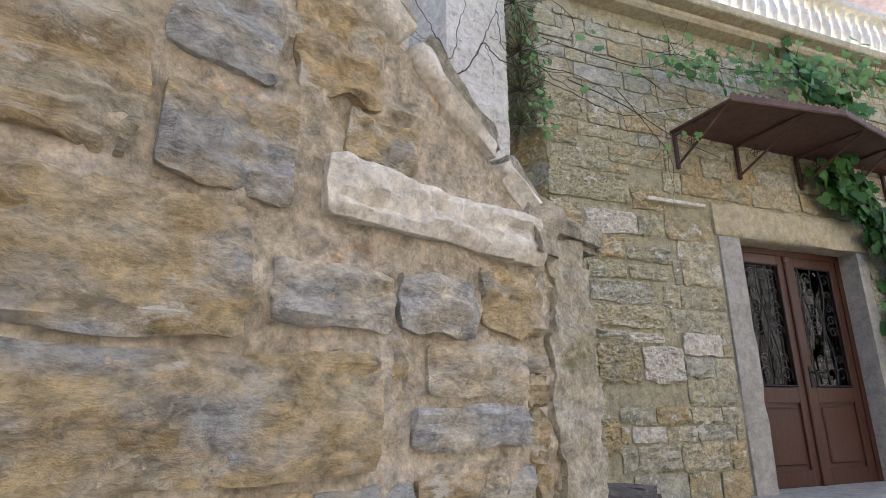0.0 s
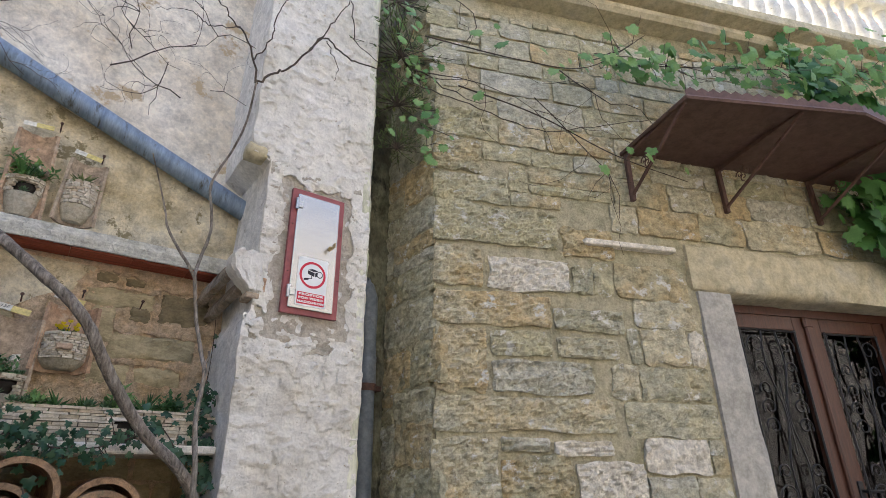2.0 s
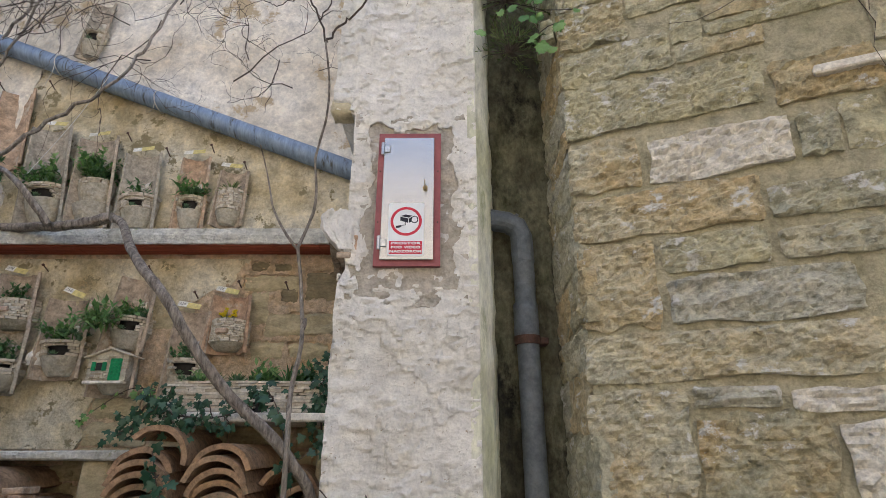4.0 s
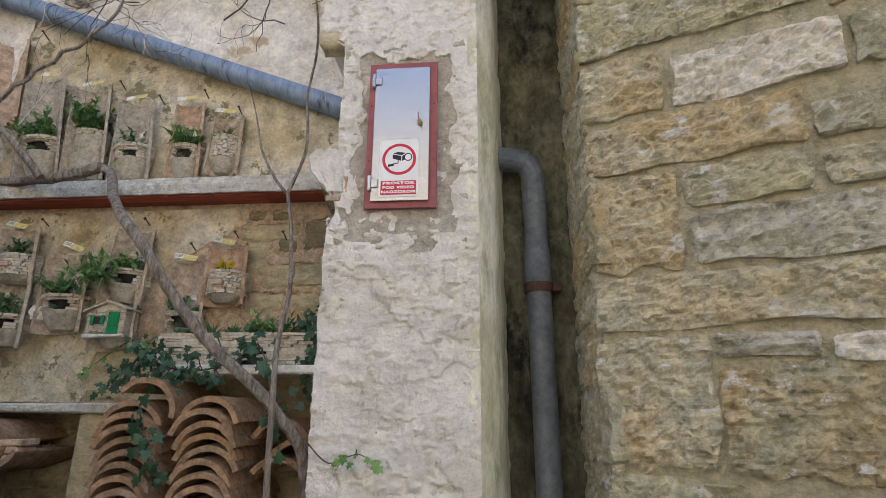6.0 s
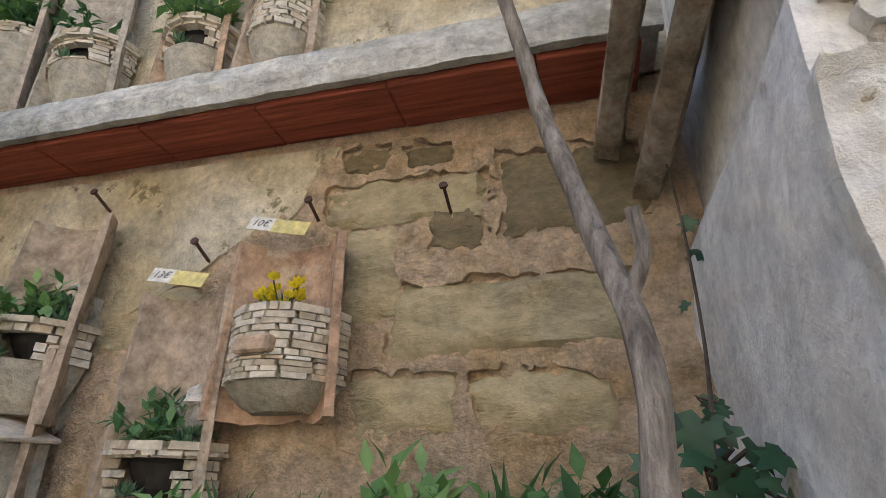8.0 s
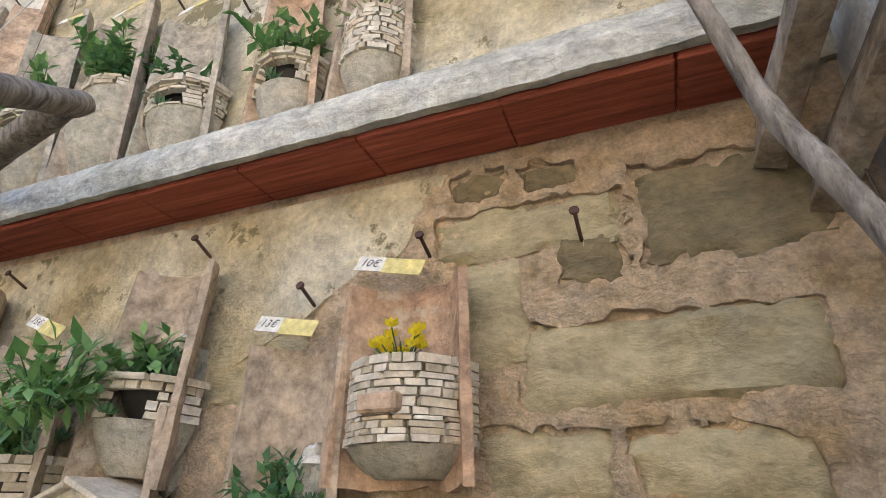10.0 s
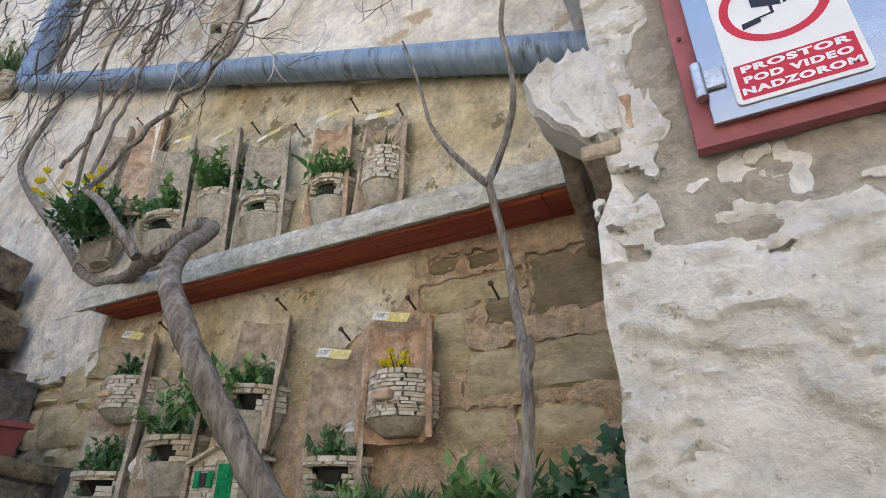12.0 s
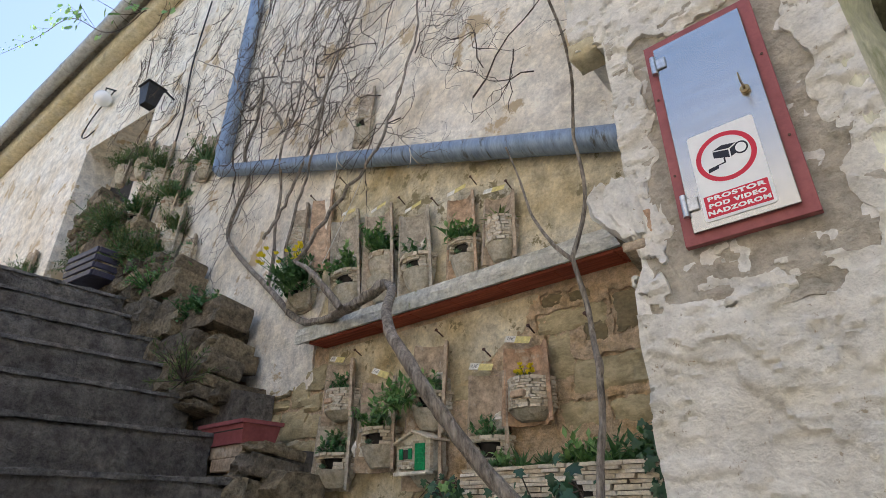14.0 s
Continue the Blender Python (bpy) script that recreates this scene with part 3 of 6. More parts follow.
# House with the canopy: F stands at its corner, x along the front, y into the house.
F = pose(3.44, 2.545, 0, 0, 0, -22)
D0, D1, DB, DT = 2.02, 3.57, 0.78, 2.98  # door opening
house = holder("wall_house", F, "rubble stone front of an old village house", "wall", "", "structure")
wt = 0.45
part("mortar_core", join(
    block(0.02, D0 - 0.1, 0.008, wt, -0.6, 5.25),
    block(D1 + 0.02, 5.95, 0.008, wt, -0.6, 5.25),
    block(D0 - 0.1, D1 + 0.02, 0.008, wt, DT + 0.2, 5.25),
    block(D0 - 0.1, D1 + 0.02, 0.008, wt, -0.6, DB - 0.02)), "mortar", house)
part("side_core", join(moved(block(3.458, 3.85, 2.60, 3.2, -0.6, 5.25), F.inverted()), block(0.03, 0.4, wt, 3.0, -0.6, 5.24)), "mortar", house)
# The room's dimness is put into its near-black colour.
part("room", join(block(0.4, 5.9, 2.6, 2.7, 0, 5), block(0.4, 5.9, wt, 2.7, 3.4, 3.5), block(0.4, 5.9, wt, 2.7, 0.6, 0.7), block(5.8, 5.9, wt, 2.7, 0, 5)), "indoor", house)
part("terrace", block(0.4, 5.95, wt, 3.0, 5.1, 5.25), "mortar", house)

frame_ob = holder("trim_door", F, "dressed grey stone door frame with a heavy lintel", "door frame", "", "structure")
part("jamb", worn(1.76, D0, -0.02, 0.3, DB - 0.1, DT + 0.002, 0.008, 1, 0.05), "greyframe", frame_ob, "", True)
part("jamb", worn(D1, D1 + 0.16, -0.02, 0.3, DB - 0.1, DT + 0.002, 0.007, 2, 0.05), "greyframe", frame_ob, "", True)
part("lintel", worn(1.72, D1 + 0.2, -0.03, 0.3, DT, DT + 0.34, 0.014, 3, 0.05), "lintel", frame_ob, "", True)
part("doorstep", block(1.7, D1 + 0.25, -0.42, 0.3, DB - 0.17, DB, 0.015, 0.008, 4), "greyframe", frame_ob)
part("lower_step", block(1.5, D1 + 0.4, -0.75, 0.0, 0.2, DB - 0.17, 0.015, 0.008, 5), "greyframe", frame_ob)

# House next door, pink, with its rainwater pipe.
nextdoor = holder("wall_neighbour", F, "pink rendered wall of the neighbouring house", "wall", "", "structure")
part("render", block(5.97, 9.5, -0.1, 3, -0.6, 8.0), "pink", nextdoor)
dp = holder("rain_pipe", F, "dark plum rainwater pipe down the pink house", "pipe")
part("tube", tube([(5.86, -0.14, 0.4), (5.86, -0.14, 8.0)], 0.055, 12), "gutter", dp, "", True)
for _z in (2.2, 4.3, 6.4):
    part("collar", tube([(5.86, -0.14, _z), (5.86, -0.14, _z + 0.09)], 0.066, 12), "gutter", dp, "", True)

# Garden wall that carries the tile houses; it bends at the foot of the zinc down pipe.
BACK = 3.08
wall_mass("wall_garden", block(-1.2, 3.75, BACK, BACK + 0.45, 0, 9.5), "pinkmortar", "tall garden wall of sandstone under old plaster")
FARW = pose(-1.2, BACK, 0, 0, 0, 8)
farwall = holder("wall_upper_house", FARW, "cream rendered wall of the house above", "wall", "", "structure")
W0, W1, WB, WT = -3.3, -1.75, 4.0, 6.3
ROOF = Matrix.Translation((0, 0, 8.95)) @ Matrix(((1, 0, 0, 0), (0, 1, 0, 0), (0.2556, 0, 1, 0), (0, 0, 0, 1)))
part("render", join(
    block(-9, W0, 0, 0.4, 0, WT), block(W1, 0.05, 0, 0.4, 0, WT), block(W0, W1, 0, 0.4, 0, WB),
    ([(-9, 0, WT), (0.05, 0, WT), (0.05, 0.4, WT), (-9, 0.4, WT)] + [tuple(ROOF @ Vector(v)) for v in ((-9, 0, 0), (0.05, 0, 0), (0.05, 0.4, 0), (-9, 0.4, 0))],
     [(0, 1, 5, 4), (1, 2, 6, 5), (2, 3, 7, 6), (3, 0, 4, 7), (4, 5, 6, 7), (3, 2, 1, 0)])), "cream", farwall)
# Near-black panel that stands in for the dark behind the opening.
part("back_room", block(W0 - 0.3, W1 + 0.3, 0.40, 0.5, WB - 0.3, WT + 0.3), "indoor", farwall)

# Unseen walls added across the lane behind the walker, for bounce and reflections.
wall_mass("wall_unseen_bounce", block(-9, 12, -5.6, -5.2, -1, 7.5), "render", "unseen pale wall added across the lane to bounce light")
wall_mass("wall_unseen_end", block(-9.4, -9, -5.6, 3.5, -1, 7.5), "render", "unseen pale wall added to close the lane")

# Pier between garden wall and house.
PY = 2.585


def pier_left(z):
    a = 2.435 + 0.008 * nz(z, 0, 9, 5)
    if z > 2.56:
        a += 0.03
    if z > 3.38:
        a = 2.36 + 0.01 * nz(z, 0, 9, 8)
    return a


pier = holder("wall_pier", pose(0, 0, 0), "whitewashed masonry pier with flaking plaster", "pier", "", "structure")
_prof = []
_z = 0.3
while _z < 6.6:
    _prof.append((pier_left(_z), _z))
    _z += 0.06
_v, _f = [], []
_depth = [PY + 0.012, PY + 0.12, PY + 0.25, PY + 0.38, BACK + 0.02]


def pier_right(y, z):
    """The mossy flank splays out towards the back of the gap."""
    return 3.03 + 0.055 * min(1.0, max(0.0, y - PY - 0.004) / 0.09) + 0.11 * (y - PY) + 0.010 * fbm(y, z, 5, 9)


for (x, z) in _prof:
    _v += [(x + 0.012 * fbm(y * 1.0, z, 6, 3) + 0.004, y, z) for y in _depth] + [(3.0, BACK + 0.02, z), (3.0, PY + 0.012, z)]
k = len(_depth) + 2
for i in range(len(_prof) - 1):
    for j in range(k):
        _f.append((i * k + j, i * k + (j + 1) % k, (i + 1) * k + (j + 1) % k, (i + 1) * k + j)[::-1])
part("core", (_v, _f), "pierside", pier, "", True)
_v, _f = [], []
_zs = [0.3 + 0.04 * i for i in range(156)]
_ys = [PY + 0.004 + (BACK + 0.016 - PY) * i / 10 for i in range(11)]
for z in _zs:
    _v += [(pier_right(y, z) + 0.006 * (fbm(y, z, 9, 30) > 0.3), y, z) for y in _ys] + [(2.995, BACK + 0.02, z), (2.995, PY + 0.006, z)]
for i in range(len(_zs) - 1):
    for j in range(13):
        _f.append((i * 13 + j, i * 13 + (j + 1) % 13, (i + 1) * 13 + (j + 1) % 13, (i + 1) * 13 + j))
part("mossy_flank", (_v, _f), "mosswash", pier, "flank green with moss and algae", True)
BX0, BX1, BZ0, BZ1 = 2.588, 2.872, 2.585, 3.235  # meter box


def pier_keep(x, z):
    d = min(x - pier_left(z) + 0.002, 3.035 - x)
    cx, cz = 2.735, 2.9
    q = max(abs(x - cx) / 0.19, abs(z - cz) / 0.385)
    hole = (q - 1) * 0.3 + 0.075 * fbm(x, z, 8, 2)
    rub = 0.35 * abs(z - 2.53) + 0.07 * fbm(x, z * 2, 9, 4) - 0.012
    return min(d, hole, rub if abs(z - 2.5) < 0.2 and x < 2.95 else 1)


def pier_relief(x, z):
    f = fbm(x, z, 4.5, 1) + 0.35 * fbm(x, z, 15, 3)
    flake = 0.008 * (f > 0.05) + 0.008 * (f > 0.5) - 0.010 * (fbm(x, z * 1.5, 12, 20) > 0.8) + 0.006 * (fbm(x, z * 2.2, 9, 40) > 0.3)
    return 0.003 * fbm(x, z, 5, 1) + 0.0022 * fbm(x, z, 30, 6) + 1.1 * flake - 0.006


part("plaster", moved(sheet(2.33, 3.05, 1.2, 6.3, 0.0075, pier_keep, pier_relief, 0.012), Matrix.Translation((0, PY + 0.012, 0))), "white", pier, "", True)
part("patch_mortar", moved(sheet(2.47, 3.0, 2.40, 3.42, 0.009, lambda x, z: min(x - 2.47, 2.99 - x, z - 2.41, 3.38 - z) + 0.03 * fbm(x, z, 8, 2), lambda x, z: 0.006 * fbm(x, z, 12, 2) + 0.006 * (fbm(x, z * 2, 8, 9) > 0.25), 0.0), Matrix.Translation((0, PY + 0.01, 0))), "patch", pier, "rough beige mortar patch", True)
part("corbel", worn(2.34, 2.45, PY - 0.008, PY + 0.1, 3.36, 3.44, 0.012, 6, 0.025), "lintel", pier, "", True)

# Parapet of the stairs.
PF = 0.93
parapet = holder("wall_parapet", pose(0, 0, 0), "crumbling stone parapet wall beside the steps", "wall", "", "structure")


def cope_z(x):
    return 1.9 + (1.32 - x) * 0.7


_v, _f = [], []
for i in range(61):
    x = -2.6 + 4.02 * i / 60
    _v += [(x, PF + 0.05, -0.6), (x, PF + 0.05, cope_z(x) + 0.02), (x, PF + 0.27, cope_z(x) + 0.02), (x, PF + 0.27, -0.6)]
for i in range(60):
    for j in range(4):
        _f.append((i * 4 + j, i * 4 + (j + 1) % 4, i * 4 + 4 + (j + 1) % 4, i * 4 + 4 + j)[::-1])
_f += [(240, 241, 242, 243), (3, 2, 1, 0)]
part("mortar_core", (_v, _f), "pmortar", parapet)

# Ledge of concrete on clay boards.
LY = 2.935  # front of the ledge
ledge = holder("ledge", pose(0, 0, 0), "concrete ledge on red clay boards along the garden wall", "ledge", "", "structure")
_v, _f = [], []
for i in range(161):
    x = 0.40 + 2.04 * i / 160
    e = 0.004 * fbm(x, 0, 12, 3)
    f2 = 0.0022 * fbm(x, 0, 22, 6)
    _v += [(x, LY + 0.004 + e, 2.836 + f2), (x, LY + e + f2, 2.88), (x, LY + 0.012 + e, 2.922 + f2 * 0.6), (x, BACK, 2.93), (x, BACK, 2.86), (x, LY + 0.025, 2.86), (x, LY + 0.022, 2.838 + f2)]
for i in range(160):
    for j in range(7):
        _f.append((i * 7 + j, i * 7 + (j + 1) % 7, i * 7 + 7 + (j + 1) % 7, i * 7 + 7 + j)[::-1])
_f += [tuple(range(7)), tuple(range(1126, 1119, -1))]
part("slab", (_v, _f), "concrete", ledge)
_x = 0.5
for w in (0.25, 0.25, 0.25, 0.25, 0.25, 0.25, 0.25, 0.16):
    part("clay_board", block(_x, _x + w - 0.0012, LY + 0.027, BACK, 2.828, 2.858, 0.003, 0.001, int(_x * 100)), "tavella", ledge)
    _x += w

# ---- pipes ----
zp = holder("zinc_pipe", pose(0, 0, 0), "blue-grey zinc rainwater pipe sloping across the wall", "pipe")
A, B = Vector((-1.13, 2.98, 4.68)), Vector((3.15, 3.015, 2.985))
A2 = Vector((-1.15, 2.99, 9.2))
part("sloping_tube", tube([A + (B - A) * i / 40 for i in range(41)], 0.054, 20), "zinc_low", zp, "", True)
part("down_tube", tube([A + (A2 - A) * i / 20 for i in range(21)], 0.066, 16), "zinc", zp, "", True)
for t in (0.17, 0.40):
    p = A + (B - A) * t
    part("seam", tube([p, p + (B - A) * 0.012], 0.0575, 20), "zinc", zp, "", True)
for z in (4.86, 5.5):
    part("collar", tube([(-1.135, 2.98, z), (-1.135, 2.98, z + 0.07)], 0.072, 16), "zinc", zp, "", True)

gp = holder("down_pipe", pose(0, 0, 0), "dark grey down pipe in the gap between pier and house", "pipe")
E0 = [(3.02, 2.985, 2.995), (3.12, 2.985, 2.985), (3.205, 2.985, 2.97), (3.258, 2.988, 2.945), (3.279, 2.99, 2.89), (3.283, 2.99, 2.75)]
part("elbow", tube(E0, 0.056, 16), "pipe", gp, "", False)
part("mitre_seam", tube([(3.228, 2.986, 2.963), (3.242, 2.987, 2.956)], 0.061, 16), "pipe", gp)
part("tube", tube([(3.283, 2.99, 2.76), (3.293, 2.99, 1.5), (3.295, 2.99, 0.3)], 0.053, 16), "pipe", gp, "", True)
part("socket", tube([(3.283, 2.99, 2.37), (3.283, 2.99, 2.53), (3.283, 2.99, 2.54)], [0.06, 0.06, 0.055], 16), "pipe", gp, "", True)
part("clamp", tube([(3.285, 2.99, 2.335), (3.285, 2.99, 2.375)], 0.063, 16), "rust", gp, "rusty clamp", True)
part("clamp_lug", block(3.335, 3.385, 2.975, 3.06, 2.34, 2.37, 0.004), "rust", gp, "rusty clamp lug")

# ---- garden wall: plaster skins ----


def stone_edge(z):
    """Where the lower plaster has fallen off: its edge, by height."""
    return float(np.interp(z, [1.85, 2.1, 2.3, 2.48, 2.59, 2.67, 2.8, 2.9], [1.17, 1.2, 1.40, 1.45, 1.64, 1.80, 1.88, 1.92]))


skin = holder("plaster_skin", pose(0, BACK, 0), "weathered ochre and cream plaster flaking off the wall", "plaster", "", "structure")
part("lower_plaster", sheet(0.55, 2.1, 1.86, 2.80, 0.02,
     lambda x, z: min(stone_edge(z) - x, x - 0.56) + 0.03 * fbm(x, z, 8, 1),
     lambda x, z: 0.004 * fbm(x, z, 6, 2) + 0.0015 * fbm(x, z, 25, 5) - 0.005 * (fbm(x, z, 7, 15) > 0.45), 0.014), "weath", skin, "", True)
part("middle_plaster", sheet(-1.2, 2.6, 2.86, 5.0, 0.03,
     lambda x, z: min(z - 2.87, 4.28 - 0.40 * (x + 0.1) - z + 0.25 * min(0, x + 0.1)) + 0.03 * fbm(x, z, 6, 4) - 0.012 * max(0, nz(x, z, 7, 8) - 0.45) * 20,
     lambda x, z: 0.004 * fbm(x, z, 5, 3) + 0.0015 * fbm(x, z, 22, 6) - 0.006 * (fbm(x, z, 6, 15) > 0.5), 0.012), "weath", skin, "", True)
part("upper_plaster", sheet(-1.2, 3.03, 2.9, 9.3, 0.045,
     lambda x, z: max(z - (4.28 - 0.40 * (x + 0.1)), (0.42 - x) * 0.8 if z > 2.2 else -1) + 0.06 * fbm(x, z, 4, 7),
     lambda x, z: 0.005 * fbm(x, z, 3, 5) + 0.002 * fbm(x, z, 15, 6), 0.018), "cream", skin, "", True)
part("lower_left_plaster", sheet(-1.2, 0.5, 0.6, 3.0, 0.04, lambda x, z: min(0.42 - x, z - 2.62 + 0.5 * min(0, x)) + 0.05 * fbm(x, z, 5, 1), lambda x, z: 0.004 * fbm(x, z, 4, 5), 0.018), "cream", skin, "", True)

# Bare sandstone blocks of the garden wall.
bare = holder("bare_masonry", pose(0, BACK, 0), "bare sandstone blocks with crumbling pink mortar", "masonry", "", "structure")
_r = random.Random(5)
BARE = [(1.852, 2.146, 2.626, 2.711), (2.169, 2.402, 2.582, 2.734), (2.047, 2.140, 2.565, 2.645), (1.988, 2.360, 2.390, 2.510), (1.889, 1.994, 2.447, 2.623), (1.924, 2.097, 2.275, 2.370), (2.114, 2.326, 2.274, 2.362), (1.999, 2.089, 2.734, 2.776), (1.878, 1.973, 2.733, 2.787), (1.42, 1.62, 2.42, 2.55)]
for k, (a, b, c, d) in enumerate(BARE):
    # Blocks under the ledge by the pier carry stain and shade in colour.
    o = part("stone_block", stone(b - a, d - c, 0.05, _r, 0.008, 0.016, max(8, int((b - a) / 0.014)), max(6, int((d - c) / 0.014)), 0.004, 0.09), "bstone_stain_shade" if k in (1, 2, 7, 8) else "bstone", bare, "", True)
    o.location = ((a + b) / 2, -0.009, (c + d) / 2)
for u, v, w, h in courses(1.2, 2.45, 1.0, 2.12, 0.1, 0.17, 0.16, 0.36, _r) + courses(0.4, 0.58, 1.85, 2.76, 0.09, 0.16, 0.14, 0.2, _r) + courses(0.3, 1.2, 1.0, 1.8, 0.1, 0.16, 0.16, 0.3, _r) + courses(-0.5, 0.4, 1.85, 2.7, 0.09, 0.17, 0.14, 0.3, _r):
    o = part("stone_block", stone(w, h, 0.05, _r, 0.014, 0.018, 6, 5), "bstone", bare, "", True)
    o.location = (u, -0.02, v)
# Pink mortar squeezed between the blocks.
part("mortar_band", sheet(1.4, 2.45, 2.12, 2.80, 0.009,
     lambda x, z: min(min(max(abs(x - (a + b) / 2) - (b - a) / 2, abs(z - (c + d) / 2) - (d - c) / 2) for a, b, c, d in BARE) + 0.022 * fbm(x, z, 8, 5) + 0.008 * fbm(x, z, 30, 8) - 0.002, x - stone_edge(z) + 0.02),
     lambda x, z: 0.008 * fbm(x, z, 12, 2) + 0.006 * fbm(x, z, 50, 3), 0.012), "pinkmortar", bare, "", True)

# Broken beam ends where the ledge meets the pier.
stub = holder("broken_beam", pose(0, 0, 0), "broken grey beam ends sticking out beside the pier", "beam", "", "structure")
part("beam_end", moved(worn(-0.021, 0.023, -0.20, 0.24, -0.045, 0.05, 0.0045, 1, 0.02), pose(2.372, 2.83, 2.765, -9, 14, 3)), "redstone", stub, "", True)
part("beam_end", moved(worn(-0.019, 0.022, -0.17, 0.24, -0.045, 0.05, 0.0045, 2, 0.02), pose(2.428, 2.85, 2.695, -10, 20, 2)), "redstone", stub, "", True)
_g = worn(0.0, 1.0, PY - 0.014, PY + 0.085, 2.65, 2.86, 0.012, 3, 0.014)


def lump_left(z):
    return float(np.interp(z, [2.64, 2.68, 2.72, 2.76, 2.82, 2.87], [2.445, 2.425, 2.385, 2.352, 2.345, 2.385])) + 0.010 * nz(z, 0, 30, 2)


part("plaster_lump", ([(lump_left(v[2]) + max(0.0, v[0]) * (2.50 - lump_left(v[2])) + 0.008 * nz(v[1], v[2], 40, 6), v[1] + 0.008 * nz(v[0], v[2] * 9, 4, 3), v[2]) for v in _g[0]], _g[1]), "white", stub, "", True)
part("brick_end", block(2.43, 2.49, PY - 0.006, PY + 0.1, 2.628, 2.655, 0.004, 0.004, 4), "coppo_red", stub)
part("brick_end", block(2.485, 2.515, PY - 0.003, PY + 0.1, 2.66, 2.735, 0.004, 0.004, 5), "coppo_red", stub)

# ---- stair flank: dark rubble with planting ledges ----
flank = holder("wall_stair_flank", pose(0, 0, 0), "dark rubble wall climbing beside the steps", "wall", "", "structure")
_r = random.Random(8)


def stair_line(x):
    return STAIR_Z + (STAIR_X - x) * UPHILL


for i in range(9):
    x = 0.6 - 0.5 * i
    part("core", block(x - 0.5, x, 2.80, BACK - 0.03, 0.6, stair_line(x) + 0.22), "stair", flank)
for u, v, w, h in courses(-4.0, 0.62, 1.4, 5.6, 0.11, 0.24, 0.2, 0.5, _r, (), 0.006, 0.2):
    t = v - stair_line(u)
    if -0.5 < t < 0.42 + 0.1 * nz(u, 0, 2, 4) and not (-0.1 < u < 0.48 and v > 2.14):
        o = part("rubble_stone", stone(w * 1.02, h * 1.03, 0.24, _r, 0.026, 0.012, 6, 4), "darkstone", flank, "", True)
        o.location = (u, 2.64 + max(0, t) * 0.30 + _r.uniform(-0.025, 0.025), v)
        o.rotation_euler = (-0.15, _r.uniform(-0.05, 0.05), 0)
for x, z, w in ((0.2, 2.12, 0.5), (-0.12, 2.6, 0.36), (-0.28, 2.83, 0.4), (-0.62, 3.07, 0.6), (-1.25, 3.42, 0.6), (-1.9, 3.9, 0.7), (-2.6, 4.35, 0.8)):
    o = part("ledge_stone", stone(w, 0.12, 0.3, _r, 0.03, 0.03, 6, 3), "darkstone", flank, "", True)
    o.location = (x, 2.72 + 0.1 * (w > 0.5), z)
    o.rotation_euler = (0, _r.uniform(-0.05, 0.16), 0)
part("boulder", moved(stone(0.42, 0.34, 0.25, _r, 0.06, 0.1, 6, 5), Matrix.Translation((0.52, 2.74, 2.0))), "darkstone", flank, "", True)

# ---- house front: stones ----
_r = random.Random(11)
QUOINS = [(0, 0.81, 3.16, 3.43), (0.33, 0.86, 2.88, 3.11), (0.875, 1.02, 2.89, 3.08), (0, 0.31, 2.89, 3.145), (0, 0.72, 2.67, 2.865), (0.73, 1.2, 2.66, 2.81), (0.33, 0.71, 2.50, 2.65), (0.73, 1.14, 2.50, 2.63), (0, 0.31, 2.30, 2.65), (0.33, 0.95, 2.29, 2.48),
          (0.83, 1.2, 3.13, 3.34), (0, 1.06, 2.09, 2.28), (0, 0.345, 1.66, 2.075), (0.36, 0.645, 1.99, 2.075), (0.66, 1.02, 1.97, 2.06), (0.36, 0.765, 1.65, 1.975), (0.78, 1.2, 1.66, 1.955), (0, 0.4, 1.42, 1.645), (0, 0.5, 1.12, 1.41),
          (0, 0.5, 3.44, 3.64), (0, 0.33, 3.65, 3.9), (0, 0.45, 3.91, 4.15)]
HOLES = [(1.74, D0, 0, DT), (1.70, D1 + 0.22, DT, DT + 0.35), (D0, D1, 0, DT), (D1, D1 + 0.16, 0, DT), (0.95, 1.65, 3.22, 3.27)]
PALE = {1, 14, 16}
rows_near, rows_far = [], []
holes = HOLES + [(a - 0.005, b, c - 0.005, d) for a, b, c, d in QUOINS]
for q in courses(0.0, 5.93, 0.3, 5.05, 0.12, 0.235, 0.24, 0.6, _r, holes, 0.012):
    (rows_near if q[0] < 3.0 and 0.9 < q[1] < 4.3 else rows_far).append(q)
rows_near = rows_near[:280]
for i, (a, b, c, d) in enumerate(QUOINS):
    o = part("stone", stone(b - a - 0.014, d - c - 0.014, 0.06 if a > 0 else 0.28, _r, 0.014, 0.008, int((b - a) / 0.012), int((d - c) / 0.012), 0.014, 0.05), "palefront" if i in PALE else "fstone", house)
    o.location = ((a + b) / 2, -0.014, (c + d) / 2)
for u, v, w, h in rows_near:
    o = part("stone", stone(w, h, 0.06, _r, 0.010, 0.009, max(4, int(w / 0.024)), max(3, int(h / 0.024)), 0.011, 0.055), "palefront" if _r.random() < 0.04 else "fstone", house)
    o.location = (u, -0.012 + _r.uniform(-0.006, 0.006), v)
geos = []
for u, v, w, h in rows_far:
    geos.append(moved(stone(w, h, 0.05, _r, 0.010, 0.010, 3, 2), Matrix.Translation((u, -0.012 + _r.uniform(-0.006, 0.006), v))))
tagged(part("far_stones", join(*geos), "fstone_j", house, "weathered rubble stones", True), kind="stuff")
part("slate_strip", block(0.97, 1.63, -0.05, 0.03, 3.225, 3.26, 0.006, 0.004, 9), "palestone", house)
